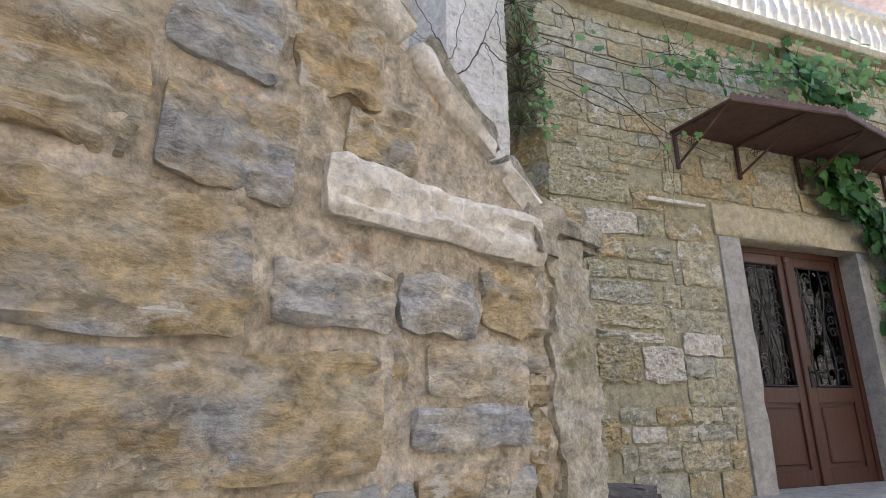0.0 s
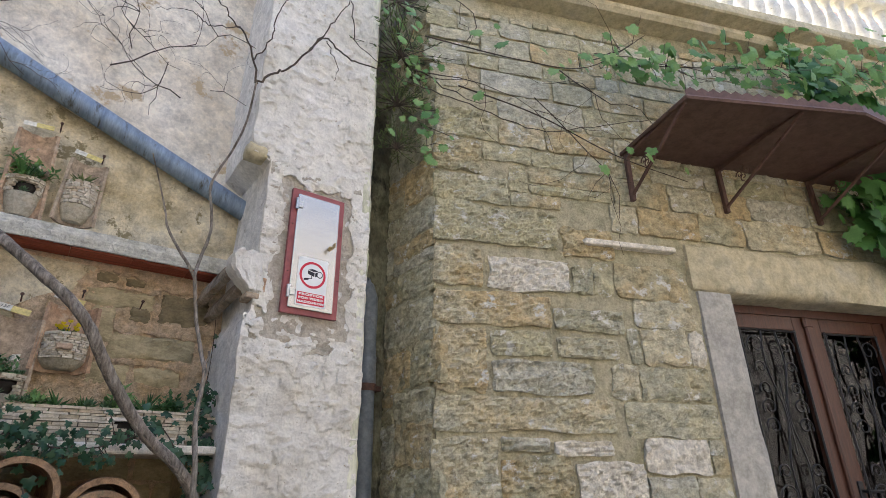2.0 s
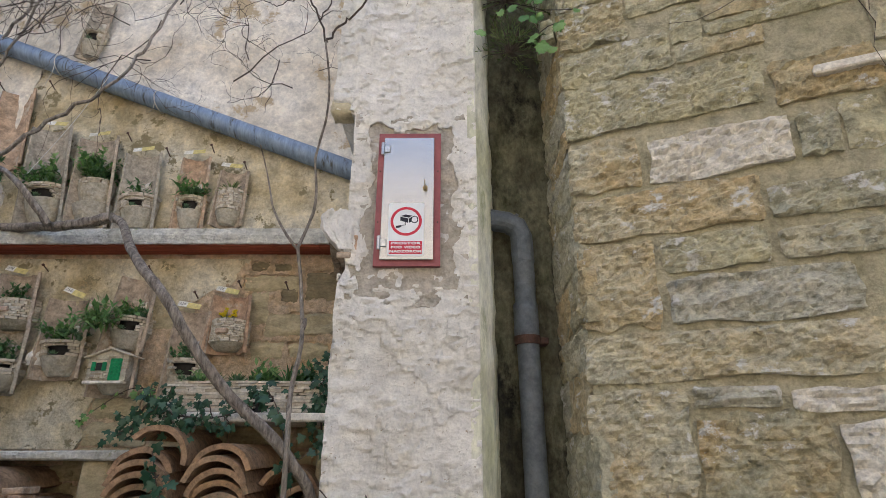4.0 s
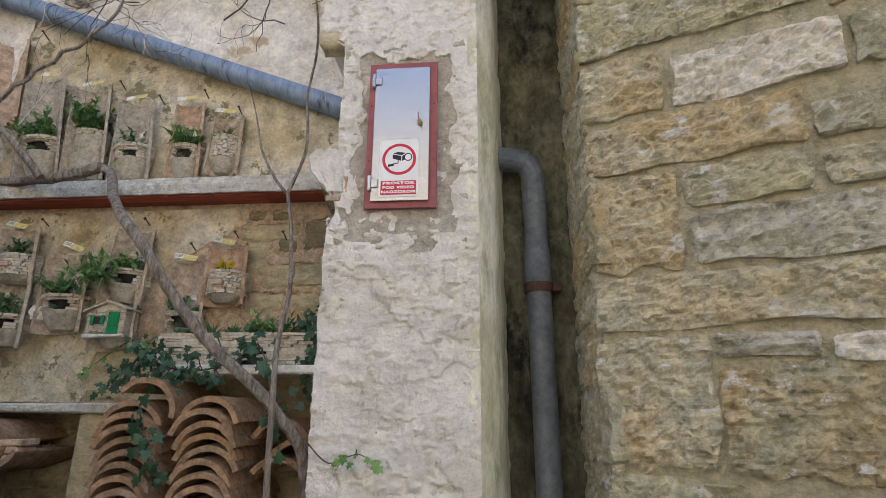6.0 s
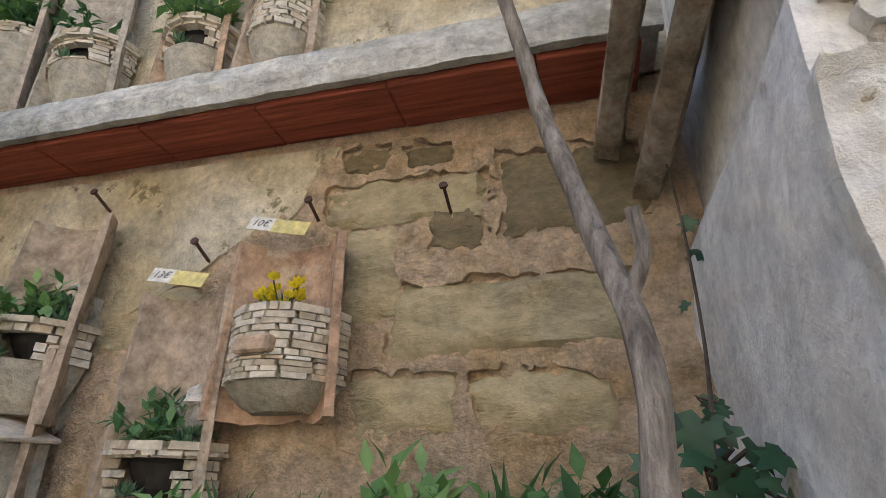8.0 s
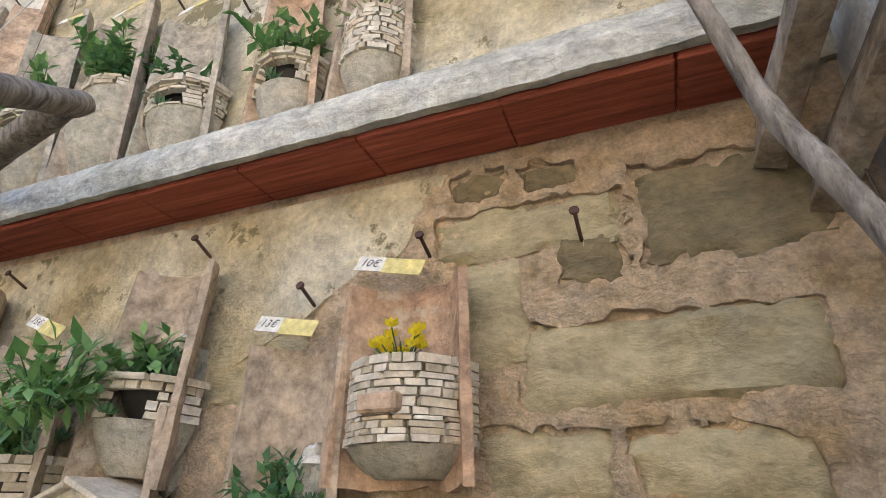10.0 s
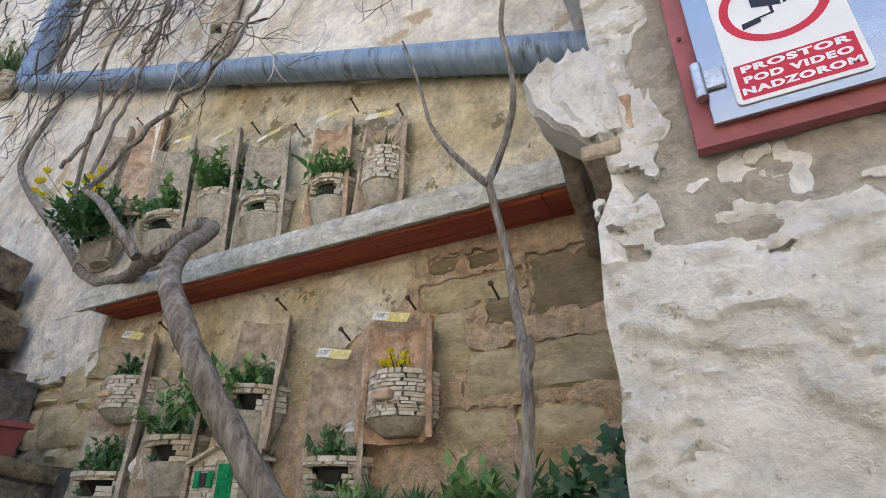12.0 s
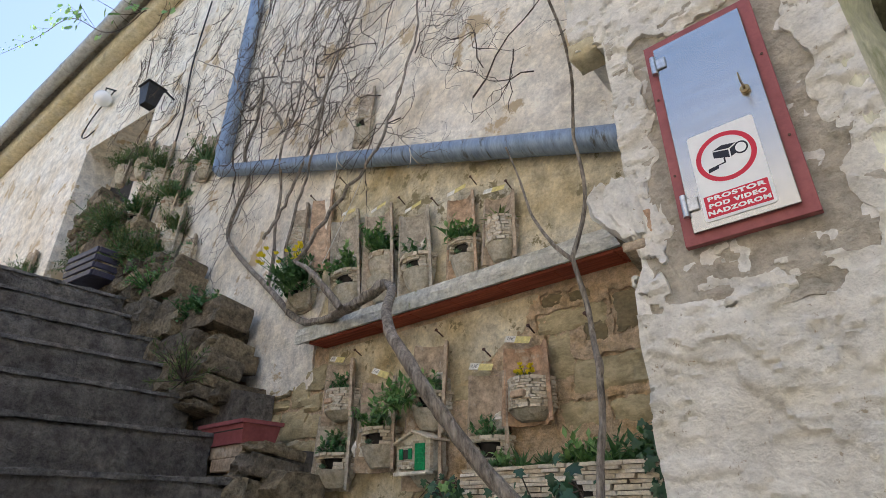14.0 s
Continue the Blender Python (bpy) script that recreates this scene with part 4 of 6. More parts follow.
# The damp side of the house in the gap.
for u, v, w, h in courses(0.02, 0.56, 0.4, 5.0, 0.14, 0.30, 0.26, 0.5, _r, (), 0.008):
    o = part("side_stone", stone(w, h, 0.06, _r, 0.012, 0.010, int(w / 0.02), int(h / 0.02), 0.010), "fstone", house)
    o.matrix_local = F.inverted() @ pose(3.446, 2.55 + u, v, 0, 0, -90)
# Back of the gap: moss, with the shade painted into the plaster.
gapw = holder("wall_gap", pose(0, BACK - 0.005, 0), "mossy plaster at the back of the gap, darkened as in shade", "wall", "", "structure")
part("damp_plaster", sheet(3.0, 3.8, 0.4, 6.0, 0.03, lambda x, z: 1.0, lambda x, z: 0.012 * fbm(x, z, 5, 3), 0.01), "moss_shade", gapw, "", True)

# ---- parapet: stones, coping, stucco ----
_r = random.Random(21)
BIG = [(0.50, 1.20, 1.87, 2.0), (-0.25, 0.37, 1.60, 1.84), (-0.3, 0.66, 1.37, 1.60), (0.41, 0.69, 1.64, 1.77), (0.70, 0.94, 1.65, 1.785), (0.955, 1.19, 1.67, 1.84), (0.74, 1.12, 1.40, 1.50), (0.78, 1.11, 1.515, 1.64),
       (0.42, 0.64, 2.14, 2.36), (0.55, 0.75, 2.01, 2.13), (-0.2, 0.17, 1.88, 2.12), (0.18, 0.39, 2.10, 2.28), (0.19, 0.44, 1.87, 2.06), (-0.3, 0.37, 2.30, 2.62), (-0.9, -0.21, 1.88, 2.28), (-0.9, -0.27, 1.5, 1.86)]
for i, (a, b, c, d) in enumerate(BIG):
    o = part("stone", stone(b - a - 0.006, d - c - 0.006, 0.06, _r, 0.016, 0.010, int((b - a) / 0.018), int((d - c) / 0.018), 0.012, 0.09), "palestone" if i == 0 else "pstone", parapet, "", True)
    o.location = ((a + b) / 2, PF - 0.016 - (0.012 if i == 0 else 0), (c + d) / 2)
for u, v, w, h in courses(-2.6, 1.2, 0.2, 4.2, 0.07, 0.19, 0.12, 0.42, _r, [(a - 0.004, b, c - 0.004, d) for a, b, c, d in BIG], 0.008, 0.3):
    if v + h / 2 < cope_z(u + w / 2) - 0.02 and _r.random() < 0.97:
        o = part("stone", stone(w, h, 0.06, _r, 0.016, 0.016, max(4, int(w / 0.025)), max(3, int(h / 0.025)), 0.012, 0.07), "pstone", parapet, "", True)
        o.location = (u, PF - 0.012 + _r.uniform(-0.008, 0.010), v)
part("rubble_mortar", moved(sheet(-1.6, 1.3, 0.3, 3.6, 0.022, lambda x, z: cope_z(x) + 0.02 - z,
     lambda x, z: 0.010 * fbm(x, z, 6, 3) + 0.008 * fbm(x, z * 1.6, 16, 5) + 0.010 * (fbm(x, z * 1.8, 7, 9) > 0.15) - 0.02 * (fbm(x, z * 2.5, 8, 30) > 0.8), 0.010), Matrix.Translation((0, PF + 0.019, 0))), "pmortar", parapet, "", True)
sl = math.atan(0.7)
for i, (a, b) in enumerate(((1.24, 1.02), (1.01, 0.7), (0.69, 0.2), (0.19, -0.5), (-0.51, -1.3), (-1.31, -2.4))):
    L = (a - b) / math.cos(sl)
    for o in (part("coping_slab", worn(0, L - 0.008, -0.034, 0.30, -0.005, 0.066, 0.014, 30 + i, 0.032), "palestone", parapet, "pale slanting stone slab", True),
              part("coping_cap", worn(0, L - 0.02, -0.006, 0.31, 0.064, 0.125, 0.014, 70 + i, 0.032), "coping", parapet, "grey mossy stone cap", True)):
        o.matrix_local = Matrix.Translation((a, PF, cope_z(a) + 0.01)) @ Euler((0, math.pi + sl, 0)).to_matrix().to_4x4() @ Matrix.Diagonal((1, 1, -1, 1))
part("coping_end", moved(worn(-0.20, 0.18, PF - 0.01, PF + 0.28, -0.05, 0.055, 0.022, 60, 0.022), Matrix.Translation((1.37, 0, 2.015)) @ Euler((0, radians(2), 0)).to_matrix().to_4x4()), "coping", parapet, "", True)
part("end_fill", worn(1.14, 1.425, PF + 0.0, PF + 0.27, 1.78, 1.99, 0.016, 63, 0.025), "endstucco", parapet, "", True)
part("mortar_lump", worn(1.12, 1.28, PF - 0.04, PF + 0.22, 1.88, 2.07, 0.045, 62, 0.02), "endstucco", parapet, "rough lump of old mortar", True)
part("end_stucco", moved(sheet(1.05, 1.44, 0.3, 1.90, 0.014,
     lambda x, z: min(x - 1.22 - 0.05 * nz(z, 0, 4, 3), 1.432 - x) + 0.05 * fbm(x, z, 7, 6) - 0.12 * max(0, 0.05 - math.hypot(x - 1.33, z - 1.66)) * 25,
     lambda x, z: 0.010 * fbm(x, z, 6, 3) + 0.008 * fbm(x, z * 1.5, 17, 5) + 0.008 * (fbm(x, z, 8, 12) > 0.2), 0.020), Matrix.Translation((0, PF + 0.01, 0))), "endstucco", parapet, "", True)
part("end_face", moved(worn(1.37, 1.43, PF - 0.01, PF + 0.28, -0.2, 1.95, 0.018, 61, 0.03), Matrix()), "endstucco", parapet, "", True)


# ---- door of the house ----
door = holder("door_house", F @ Matrix.Translation((0, 0.17, 0)), "closed double door of brown wood with iron grilles over glass", "door", "", "structure")
mid = (D0 + D1) / 2
part("door_frame", join(block(D0, D0 + 0.06, 0, 0.08, DB, DT), block(D1 - 0.06, D1, 0, 0.08, DB, DT), block(D0 + 0.06, D1 - 0.06, 0, 0.08, DT - 0.06, DT)), "doorwood", door)


def scroll(cx, cz, r, turns, a0, sgn, n=22):
    return [(cx + sgn * r * (1 - 0.8 * k / n) * math.cos(a0 + turns * 2 * math.pi * k / n), 0, cz + r * (1 - 0.8 * k / n) * math.sin(a0 + turns * 2 * math.pi * k / n)) for k in range(n + 1)]


for a, b, sgn in ((D0 + 0.062, mid - 0.02, 1), (mid + 0.02, D1 - 0.062, -1)):
    leaf = part("leaf", join(block(a, a + 0.1, 0.01, 0.06, DB, DT - 0.06, 0.004), block(b - 0.1, b, 0.01, 0.06, DB, DT - 0.06, 0.004),
                block(a + 0.1, b - 0.1, 0.01, 0.06, DB, DB + 0.14, 0.003), block(a + 0.1, b - 0.1, 0.01, 0.06, DB + 0.72, DB + 0.86, 0.003), block(a + 0.1, b - 0.1, 0.01, 0.06, DT - 0.16, DT - 0.06, 0.003)), "doorwood", door)
    part("panel", block(a + 0.14, b - 0.14, 0.012, 0.05, DB + 0.18, DB + 0.68, 0.012), "doorwood", leaf)
    part("panel_field", block(a + 0.1, b - 0.1, 0.03, 0.05, DB + 0.14, DB + 0.72), "doorwood", leaf)
    g0, g1, h0, h1 = a + 0.1, b - 0.1, DB + 0.86, DT - 0.16
    pane = part("pane", block(g0, g1, 0.045, 0.05, h0, h1), "glass", leaf, "clear glass")
    pane.visible_shadow = False
    w, h, cx = g1 - g0, h1 - h0, (g0 + g1) / 2
    iron = []
    for p in (g0 + 0.012, g1 - 0.012):
        iron.append(tube([(p, 0, h0), (p, 0, h1)], 0.008, 5))
    for p in (h0 + 0.012, h1 - 0.012):
        iron.append(tube([(g0, 0, p), (g1, 0, p)], 0.008, 5))
    for s in (1, -1):
        iron.append(tube(spline([(cx + s * w * 0.10, 0, h0 + 0.03), (cx + s * w * 0.14, 0, h0 + h * 0.25), (cx + s * w * 0.02, 0, h0 + h * 0.5), (cx + s * w * 0.16, 0, h0 + h * 0.78), (cx + s * w * 0.12, 0, h1 - 0.02)], 6), 0.0065, 5))
        for cz, rr in ((h0 + 0.12, 0.075), (h0 + 0.26, 0.05), (h0 + h * 0.45, 0.06), (h0 + h * 0.55, 0.06), (h0 + h * 0.65, 0.05), (h1 - 0.12, 0.075), (h1 - 0.27, 0.045)):
            iron.append(tube(scroll(cx + s * w * 0.25, cz, rr, 1.3, -0.5, s), 0.0055, 5))
    iron.append(tube([(cx, 0, h0 + h * 0.3), (cx, 0, h0 + h * 0.7)], 0.006, 5))
    part("grille", join(*iron), "iron", leaf, "scrolled wrought iron grille", True)
part("cover_strip", block(mid - 0.03, mid + 0.03, -0.015, 0.03, DB, DT - 0.06, 0.01), "doorwood", door)
part("strip_cap", block(mid - 0.04, mid + 0.04, -0.02, 0.03, DT - 0.14, DT - 0.06, 0.012), "doorwood", door)
hd = part("handle", join(tube([(mid + 0.07, -0.05, DB + 1.0), (mid + 0.07, 0.0, DB + 1.0)], 0.009, 8), tube([(mid + 0.07, -0.05, DB + 1.0), (mid + 0.18, -0.05, DB + 1.0)], 0.009, 8), block(mid + 0.05, mid + 0.09, -0.004, 0.01, DB + 0.86, DB + 1.06, 0.004)), "iron", door, "dark lever handle", False)

# ---- canopy over the door ----
can = holder("canopy", F, "brown sheet metal canopy on wrought iron brackets over the door", "canopy")
PTS = [(1.36, 0.0), (1.36, -0.70), (2.52, -0.84), (4.42, -0.42), (4.42, 0.0)]


def can_z(y):
    return 3.96 + 0.06 * y


_v = [(x, y, can_z(y)) for x, y in PTS] + [(x, y, can_z(y) + 0.012) for x, y in PTS]
part("sheet", (_v, [(0, 1, 2, 3, 4)[::-1], (5, 6, 7, 8, 9)] + [(i, (i + 1) % 5, 5 + (i + 1) % 5, 5 + i) for i in range(5)]), "canopy", can)
rim = [Vector((x, y, can_z(y))) for x, y in PTS]
part("rim", tube(rim[0:2] + rim[2:4] + rim[4:], 0.016, 6), "canopy", can)
sc = []
for p, q in ((rim[1], rim[2]), (rim[2], rim[3])):
    n = int((q - p).length / 0.07)
    for i in range(n):
        a, b = p + (q - p) * (i / n), p + (q - p) * ((i + 1) / n)
        m_ = (a + b) / 2
        k = len(sc)
        sc.append(([tuple(a), tuple(b), (b.x, b.y, b.z + 0.05), (m_.x, m_.y, m_.z + 0.075), (a.x, a.y, a.z + 0.05)] + [(v[0], v[1] - 0.004, v[2]) for v in (tuple(a), tuple(b), (b.x, b.y, b.z + 0.05), (m_.x, m_.y, m_.z + 0.075), (a.x, a.y, a.z + 0.05))], [(0, 1, 2, 3, 4), (9, 8, 7, 6, 5), (2, 3, 8, 7), (3, 4, 9, 8)]))
part("scalloped_edge", join(*sc), "canopy", can, "grey scalloped edge")
for s, depth in ((1.38, 0.66), (2.13, 0.76), (2.95, 0.7), (3.6, 0.56), (4.25, 0.44)):
    z0 = 3.60
    br = part("bracket", join(block(s - 0.014, s + 0.014, -0.05, -0.02, z0 - 0.02, 3.95), tube([(s, -0.04, z0 + 0.02), (s, -depth, can_z(-depth) - 0.01)], 0.012, 5), block(s - 0.012, s + 0.012, -depth, -0.02, can_z(-depth / 2) - 0.03, can_z(-depth / 2) - 0.006)), "canopy", can)
    fl = []
    for a in range(4):
        fl.append([(0.0, y + -0.24, z + z0 + 0.19) for y, _, z in scroll(0.032 * math.cos(a * 1.57), 0.032 * math.sin(a * 1.57), 0.03, 1.1, a * 1.57, 1, 12)])
    part("rosette", moved(join(*[tube(f, 0.004, 4) for f in fl]), Matrix.Translation((s, 0, 0))), "canopy", br)

# ---- balcony edge of the terrace ----
bal = holder("balcony", F @ pose(0, 0, 0), "stone balcony cornice with a white balustrade", "balcony")
zc = 5.28
part("slab", block(0.3, 5.72, -0.28, 0.4, zc, zc + 0.10, 0.012, 0.004, 1), "lintel", bal)
part("moulding", block(0.3, 5.66, -0.17, 0.1, zc - 0.1, zc, 0.03, 0.004, 2), "lintel", bal)
part("white_kerb", block(1.8, 5.6, -0.22, -0.04, zc + 0.1, zc + 0.17, 0.008), "white", bal)


def baluster(x):
    prof = [(0.0, 0.05), (0.03, 0.05), (0.06, 0.028), (0.14, 0.05), (0.22, 0.058), (0.32, 0.035), (0.42, 0.028), (0.46, 0.045), (0.5, 0.045)]
    return tube([(x, -0.13, zc + 0.17 + h) for h, _ in prof], [r for _, r in prof], 8)


for i in range(20):
    part("baluster", baluster(1.9 + i * 0.165), "white", bal, "", True)
part("end_post", block(5.26, 5.52, -0.24, -0.0, zc + 0.1, zc + 0.85, 0.012), "white", bal)
part("top_rail", block(1.8, 5.6, -0.23, -0.03, zc + 0.67, zc + 0.76, 0.015), "white", bal)
flood = holder("flood_lamp", F @ pose(5.0, -0.3, 5.62), "small black floodlight clamped to the balustrade", "lamp")
part("body", moved(tube([(0, 0.08, 0.03), (0, 0.0, 0), (0, -0.1, -0.05)], [0.03, 0.05, 0.06], 10), pose(0, 0, 0)), "black", flood)
part("arm", tube([(0, 0.08, 0.03), (0, 0.18, 0.1)], 0.012, 6), "black", flood)

# ---- plants ----


def leaf_geo(p, d, n, ln, wd, bend=0.2):
    """A pointed leaf from p along d; n is its upper side."""
    d = d.normalized()
    s = d.cross(n)
    if s.length < 1e-4:
        s = d.orthogonal()
    s.normalize()
    n = s.cross(d).normalized()
    return [p, p + d * ln * 0.45 + s * wd * 0.5 + n * ln * bend * 0.15, p + d * ln - n * ln * bend * 0.4, p + d * ln * 0.45 - s * wd * 0.5 + n * ln * bend * 0.15, p + d * ln * 0.5 - n * ln * bend * 0.05], [(0, 1, 4), (1, 2, 4), (2, 3, 4), (3, 0, 4)]


IVY = [(0.0, 0.0), (0.30, -0.12), (0.52, 0.10), (0.30, 0.30), (0.50, 0.62), (0.20, 0.62), (0.0, 1.0), (-0.20, 0.62), (-0.50, 0.62), (-0.30, 0.30), (-0.52, 0.10), (-0.30, -0.12)]
GRAPE = [(0.0, 0.05), (0.25, -0.1), (0.55, 0.05), (0.45, 0.25), (0.62, 0.5), (0.36, 0.58), (0.34, 0.82), (0.12, 0.78), (0.0, 1.0), (-0.12, 0.78), (-0.34, 0.82), (-0.36, 0.58), (-0.62, 0.5), (-0.45, 0.25), (-0.55, 0.05), (-0.25, -0.1)]


def lobed(p, d, n, size, shape, r):
    d = d.normalized()
    s = d.cross(n).normalized()
    n = s.cross(d).normalized()
    cup = r.uniform(-0.15, 0.25)
    vs = [p + d * size * 0.35 + n * size * 0.03]
    for a, b in shape:
        vs.append(p + s * a * size + d * b * size - n * size * (cup * abs(a) * 1.2 + 0.18 * b * b))
    k = len(shape)
    return vs, [(0, 1 + i, 1 + (i + 1) % k) for i in range(k)]


def rv(r, s=1.0):
    return Vector((r.uniform(-s, s), r.uniform(-s, s), r.uniform(-s, s)))


def plant(name, kind, m, size, label, seed, parent=None, flowers=0, category="plant", group=""):
    """A small plant; its foot is the origin."""
    r = random.Random(seed)
    leaves, stems, petals = [], [], []
    lm = {"rosette": "succ", "bush": "herb", "fresh": "fresh", "needle": "dark_shrub", "shrub": "dark_shrub", "grass": "herb", "sedum": "succ", "spiky": "dark_shrub"}[kind]
    if kind == "rosette" or kind == "sedum":
        heads = 1 if kind == "rosette" else max(3, int(7))
        for h in range(heads):
            c = Vector((0, 0, 0)) if heads == 1 else Vector((r.uniform(-0.8, 0.8), r.uniform(-0.5, 0.3), r.uniform(0.1, 0.75))) * size
            stems.append(tube([Vector((c.x * 0.3, c.y * 0.3, -0.1 * size)), c], 0.02 * size + 0.0008, 4))
            R = size * (0.9 if heads == 1 else 0.42)
            for k in range(20 if heads == 1 else 16):
                a, e = k * 2.4, 0.1 + 1.3 * k / 20
                d = Vector((math.cos(a) * math.cos(e), math.sin(a) * math.cos(e), math.sin(e)))
                leaves.append(leaf_geo(c, d, Vector((0, 0, 1)), R * (1.1 - 0.5 * k / 20), R * 0.34, -0.5))
    elif kind == "spiky" or kind == "grass":
        for k in range(46 if kind == "spiky" else 34):
            a, e = r.uniform(0, 6.28), r.uniform(0.15, 1.5)
            d = Vector((math.cos(a) * math.cos(e), math.sin(a) * math.cos(e), math.sin(e)))
            leaves.append(leaf_geo(rv(r, 0.1 * size) * 1.0, d, Vector((0, 0, 1)), size * r.uniform(0.7, 1.1), size * 0.12, 0.5))
    elif kind == "needle":
        for k in range(38):
            a, e = r.uniform(0, 6.28), r.uniform(-0.1, 1.5)
            d = Vector((math.cos(a) * math.cos(e), math.sin(a) * math.cos(e), math.sin(e)))
            tip = d * size * r.uniform(0.6, 1.15) + Vector((0, 0, -0.1 * size))
            stems.append(tube([Vector(), tip * 0.5 + rv(r, 0.06 * size), tip], [0.012 * size, 0.008 * size, 0.004 * size], 4))
            for q in range(16):
                t = r.uniform(0.25, 1.0)
                leaves.append(leaf_geo(tip * t, (d + rv(r, 0.9)), rv(r), size * 0.15, size * 0.028, 0.2))
    elif kind == "shrub":
        for k in range(max(24, int(size * 190))):
            a, e = r.uniform(0, 6.28), r.uniform(-0.3, 1.5)
            d = Vector((math.cos(a) * math.cos(e), math.sin(a) * math.cos(e), math.sin(e)))
            tip = d * size * r.uniform(0.5, 0.95) * (1 + 0.35 * noise.noise(d * 1.7 + Vector((seed, 0, 0))))
            stems.append(tube([Vector(), tip * 0.55 + rv(r, 0.08 * size), tip], [0.016 * size, 0.011 * size, 0.005 * size], 4))
            for q in range(20):
                t = r.uniform(0.4, 1.05)
                leaves.append(leaf_geo(tip * t + rv(r, 0.07 * size), (d * 0.6 + rv(r, 0.9)), Vector((0, -0.4, 1)), r.uniform(0.025, 0.05), r.uniform(0.008, 0.015), 0.3))
    else:
        for k in range(max(12, int(size * 150))):
            a, e = r.uniform(0, 6.28), r.uniform(0.2, 1.5)
            d = Vector((math.cos(a) * math.cos(e), math.sin(a) * math.cos(e), math.sin(e)))
            tip = d * size * r.uniform(0.55, 1.1)
            stems.append(tube([Vector(), tip * 0.55 + rv(r, 0.08 * size), tip], [0.018 * size, 0.013 * size, 0.006 * size], 4))
            ls = min(size, 0.13)
            for q in range(13 if size < 0.15 else 22):
                t = r.uniform(0.3, 1.05)
                leaves.append(leaf_geo(tip * t + rv(r, 0.04 * size), (d * 0.4 + rv(r, 0.9)), Vector((0, -0.4, 1)), ls * r.uniform(0.22, 0.42), ls * r.uniform(0.11, 0.18), 0.3))
    for k in range(flowers):
        a = r.uniform(0, 6.28)
        c = Vector((math.cos(a) * 0.75, math.sin(a) * 0.4 - 0.5, r.uniform(0.6, 1.15))) * size
        stems.append(tube([Vector((0, 0, 0.1 * size)), c], 0.0012, 4))
        one = []
        petals.append(one)
        for q in range(6):
            b = q * 1.047
            one.append(leaf_geo(c, Vector((math.cos(b), math.sin(b) - 0.3, 0.9)), Vector((0, 0, 1)), min(0.026, size * 0.3), min(0.022, size * 0.26), -0.3))
    top = parent if parent is not None else holder(name, m, label, category, group)
    if parent is not None:
        top = part(name, join(*leaves), lm, parent, label, True)
        top["kind"] = "stuff"
        top.matrix_local = m
    else:
        part("foliage", join(*leaves), lm, top, "", True)["kind"] = "stuff"
    if stems:
        part("stalk", join(*stems), "twig" if kind in ("needle",) else "herb", top, "", True)["kind"] = "stuff"
    if petals:
        for one in petals:
            part("flower", join(*one), "petal", top, "bright yellow flower", True)
    return top


def creeper(name, label, path, width, count, size, shape, material, seed, m=None, lift=0.05, stem=0.006, down=1.0, hang=0.5):
    """Leaves scattered along a stem that climbs a wall which looks along -y."""
    r = random.Random(seed)
    th = holder(name, m or Matrix(), label, "plant")
    line = spline(path, 8)
    part("stem", tube([p + Vector((0, -0.01, 0)) for p in line], lerp_list([stem * 1.4, stem * 0.6], len(line) - 1), 5, 0.2, seed), "twig", th, "", True)
    geos, side = [], []
    for k in range(count):
        p = r.choice(line) + Vector((r.gauss(0, width * 0.5), -r.uniform(0.0, lift), r.gauss(0, width * 0.45)))
        d = Vector((r.uniform(-1.1, 1.1), r.uniform(-0.6, 0.2), -down + r.uniform(-hang, hang) * 1.6))
        n = Vector((r.uniform(-0.9, 0.9), -1, r.uniform(-0.3, 1.1)))
        geos.append(lobed(p, d, n, size * r.uniform(0.55, 1.2), shape, r))
        if k % 4 == 0:
            q = min(line, key=lambda v: (v - p).length)
            side.append(tube([q, (p + q) / 2 + rv(r, 0.02), p], 0.0022, 4))
    part("foliage", join(*geos), material, th, "", True)["kind"] = "stuff"
    part("tendril", join(*side), "twig", th, "", True)["kind"] = "stuff"
    return th


creeper("grape_creeper", "green climbing creeper with broad lobed leaves beside the door", [(3.98, -0.03, 0.7), (3.95, -0.04, 1.4), (4.0, -0.05, 2.1), (4.05, -0.06, 2.6), (3.9, -0.08, 3.1), (3.55, -0.1, 3.45), (3.2, -0.12, 3.75)], 0.30, 430, 0.15, GRAPE, "vineleaf", 4, F, 0.18)
creeper("grape_creeper", "sparse leafy shoots of creeper hanging above the canopy", [(2.95, -0.15, 5.0), (3.0, -0.25, 4.7), (3.1, -0.35, 4.45), (3.3, -0.4, 4.3)], 0.26, 95, 0.14, GRAPE, "vineleaf", 5, F, 0.1)
creeper("young_creeper", "thin fresh green shoots straggling over the canopy", [(1.2, -0.2, 4.55), (1.9, -0.4, 4.5), (2.6, -0.5, 4.55), (3.3, -0.45, 4.75), (4.0, -0.35, 4.9)], 0.30, 260, 0.085, GRAPE, "fresh", 6, F, 0.15, 0.003)
creeper("young_creeper", "long bare shoots with a few young leaves across the house front", [(0.1, -0.25, 4.1), (0.6, -0.28, 3.95), (1.1, -0.3, 3.72), (1.6, -0.3, 3.6)], 0.2, 7, 0.07, GRAPE, "fresh", 7, F, 0.1, 0.004)
creeper("young_creeper", "long bare shoots with a few young leaves across the house front", [(-0.1, -0.2, 4.5), (0.5, -0.3, 4.35), (1.0, -0.3, 4.4), (1.5, -0.3, 4.8)], 0.2, 14, 0.07, GRAPE, "fresh", 8, F, 0.1, 0.0035)
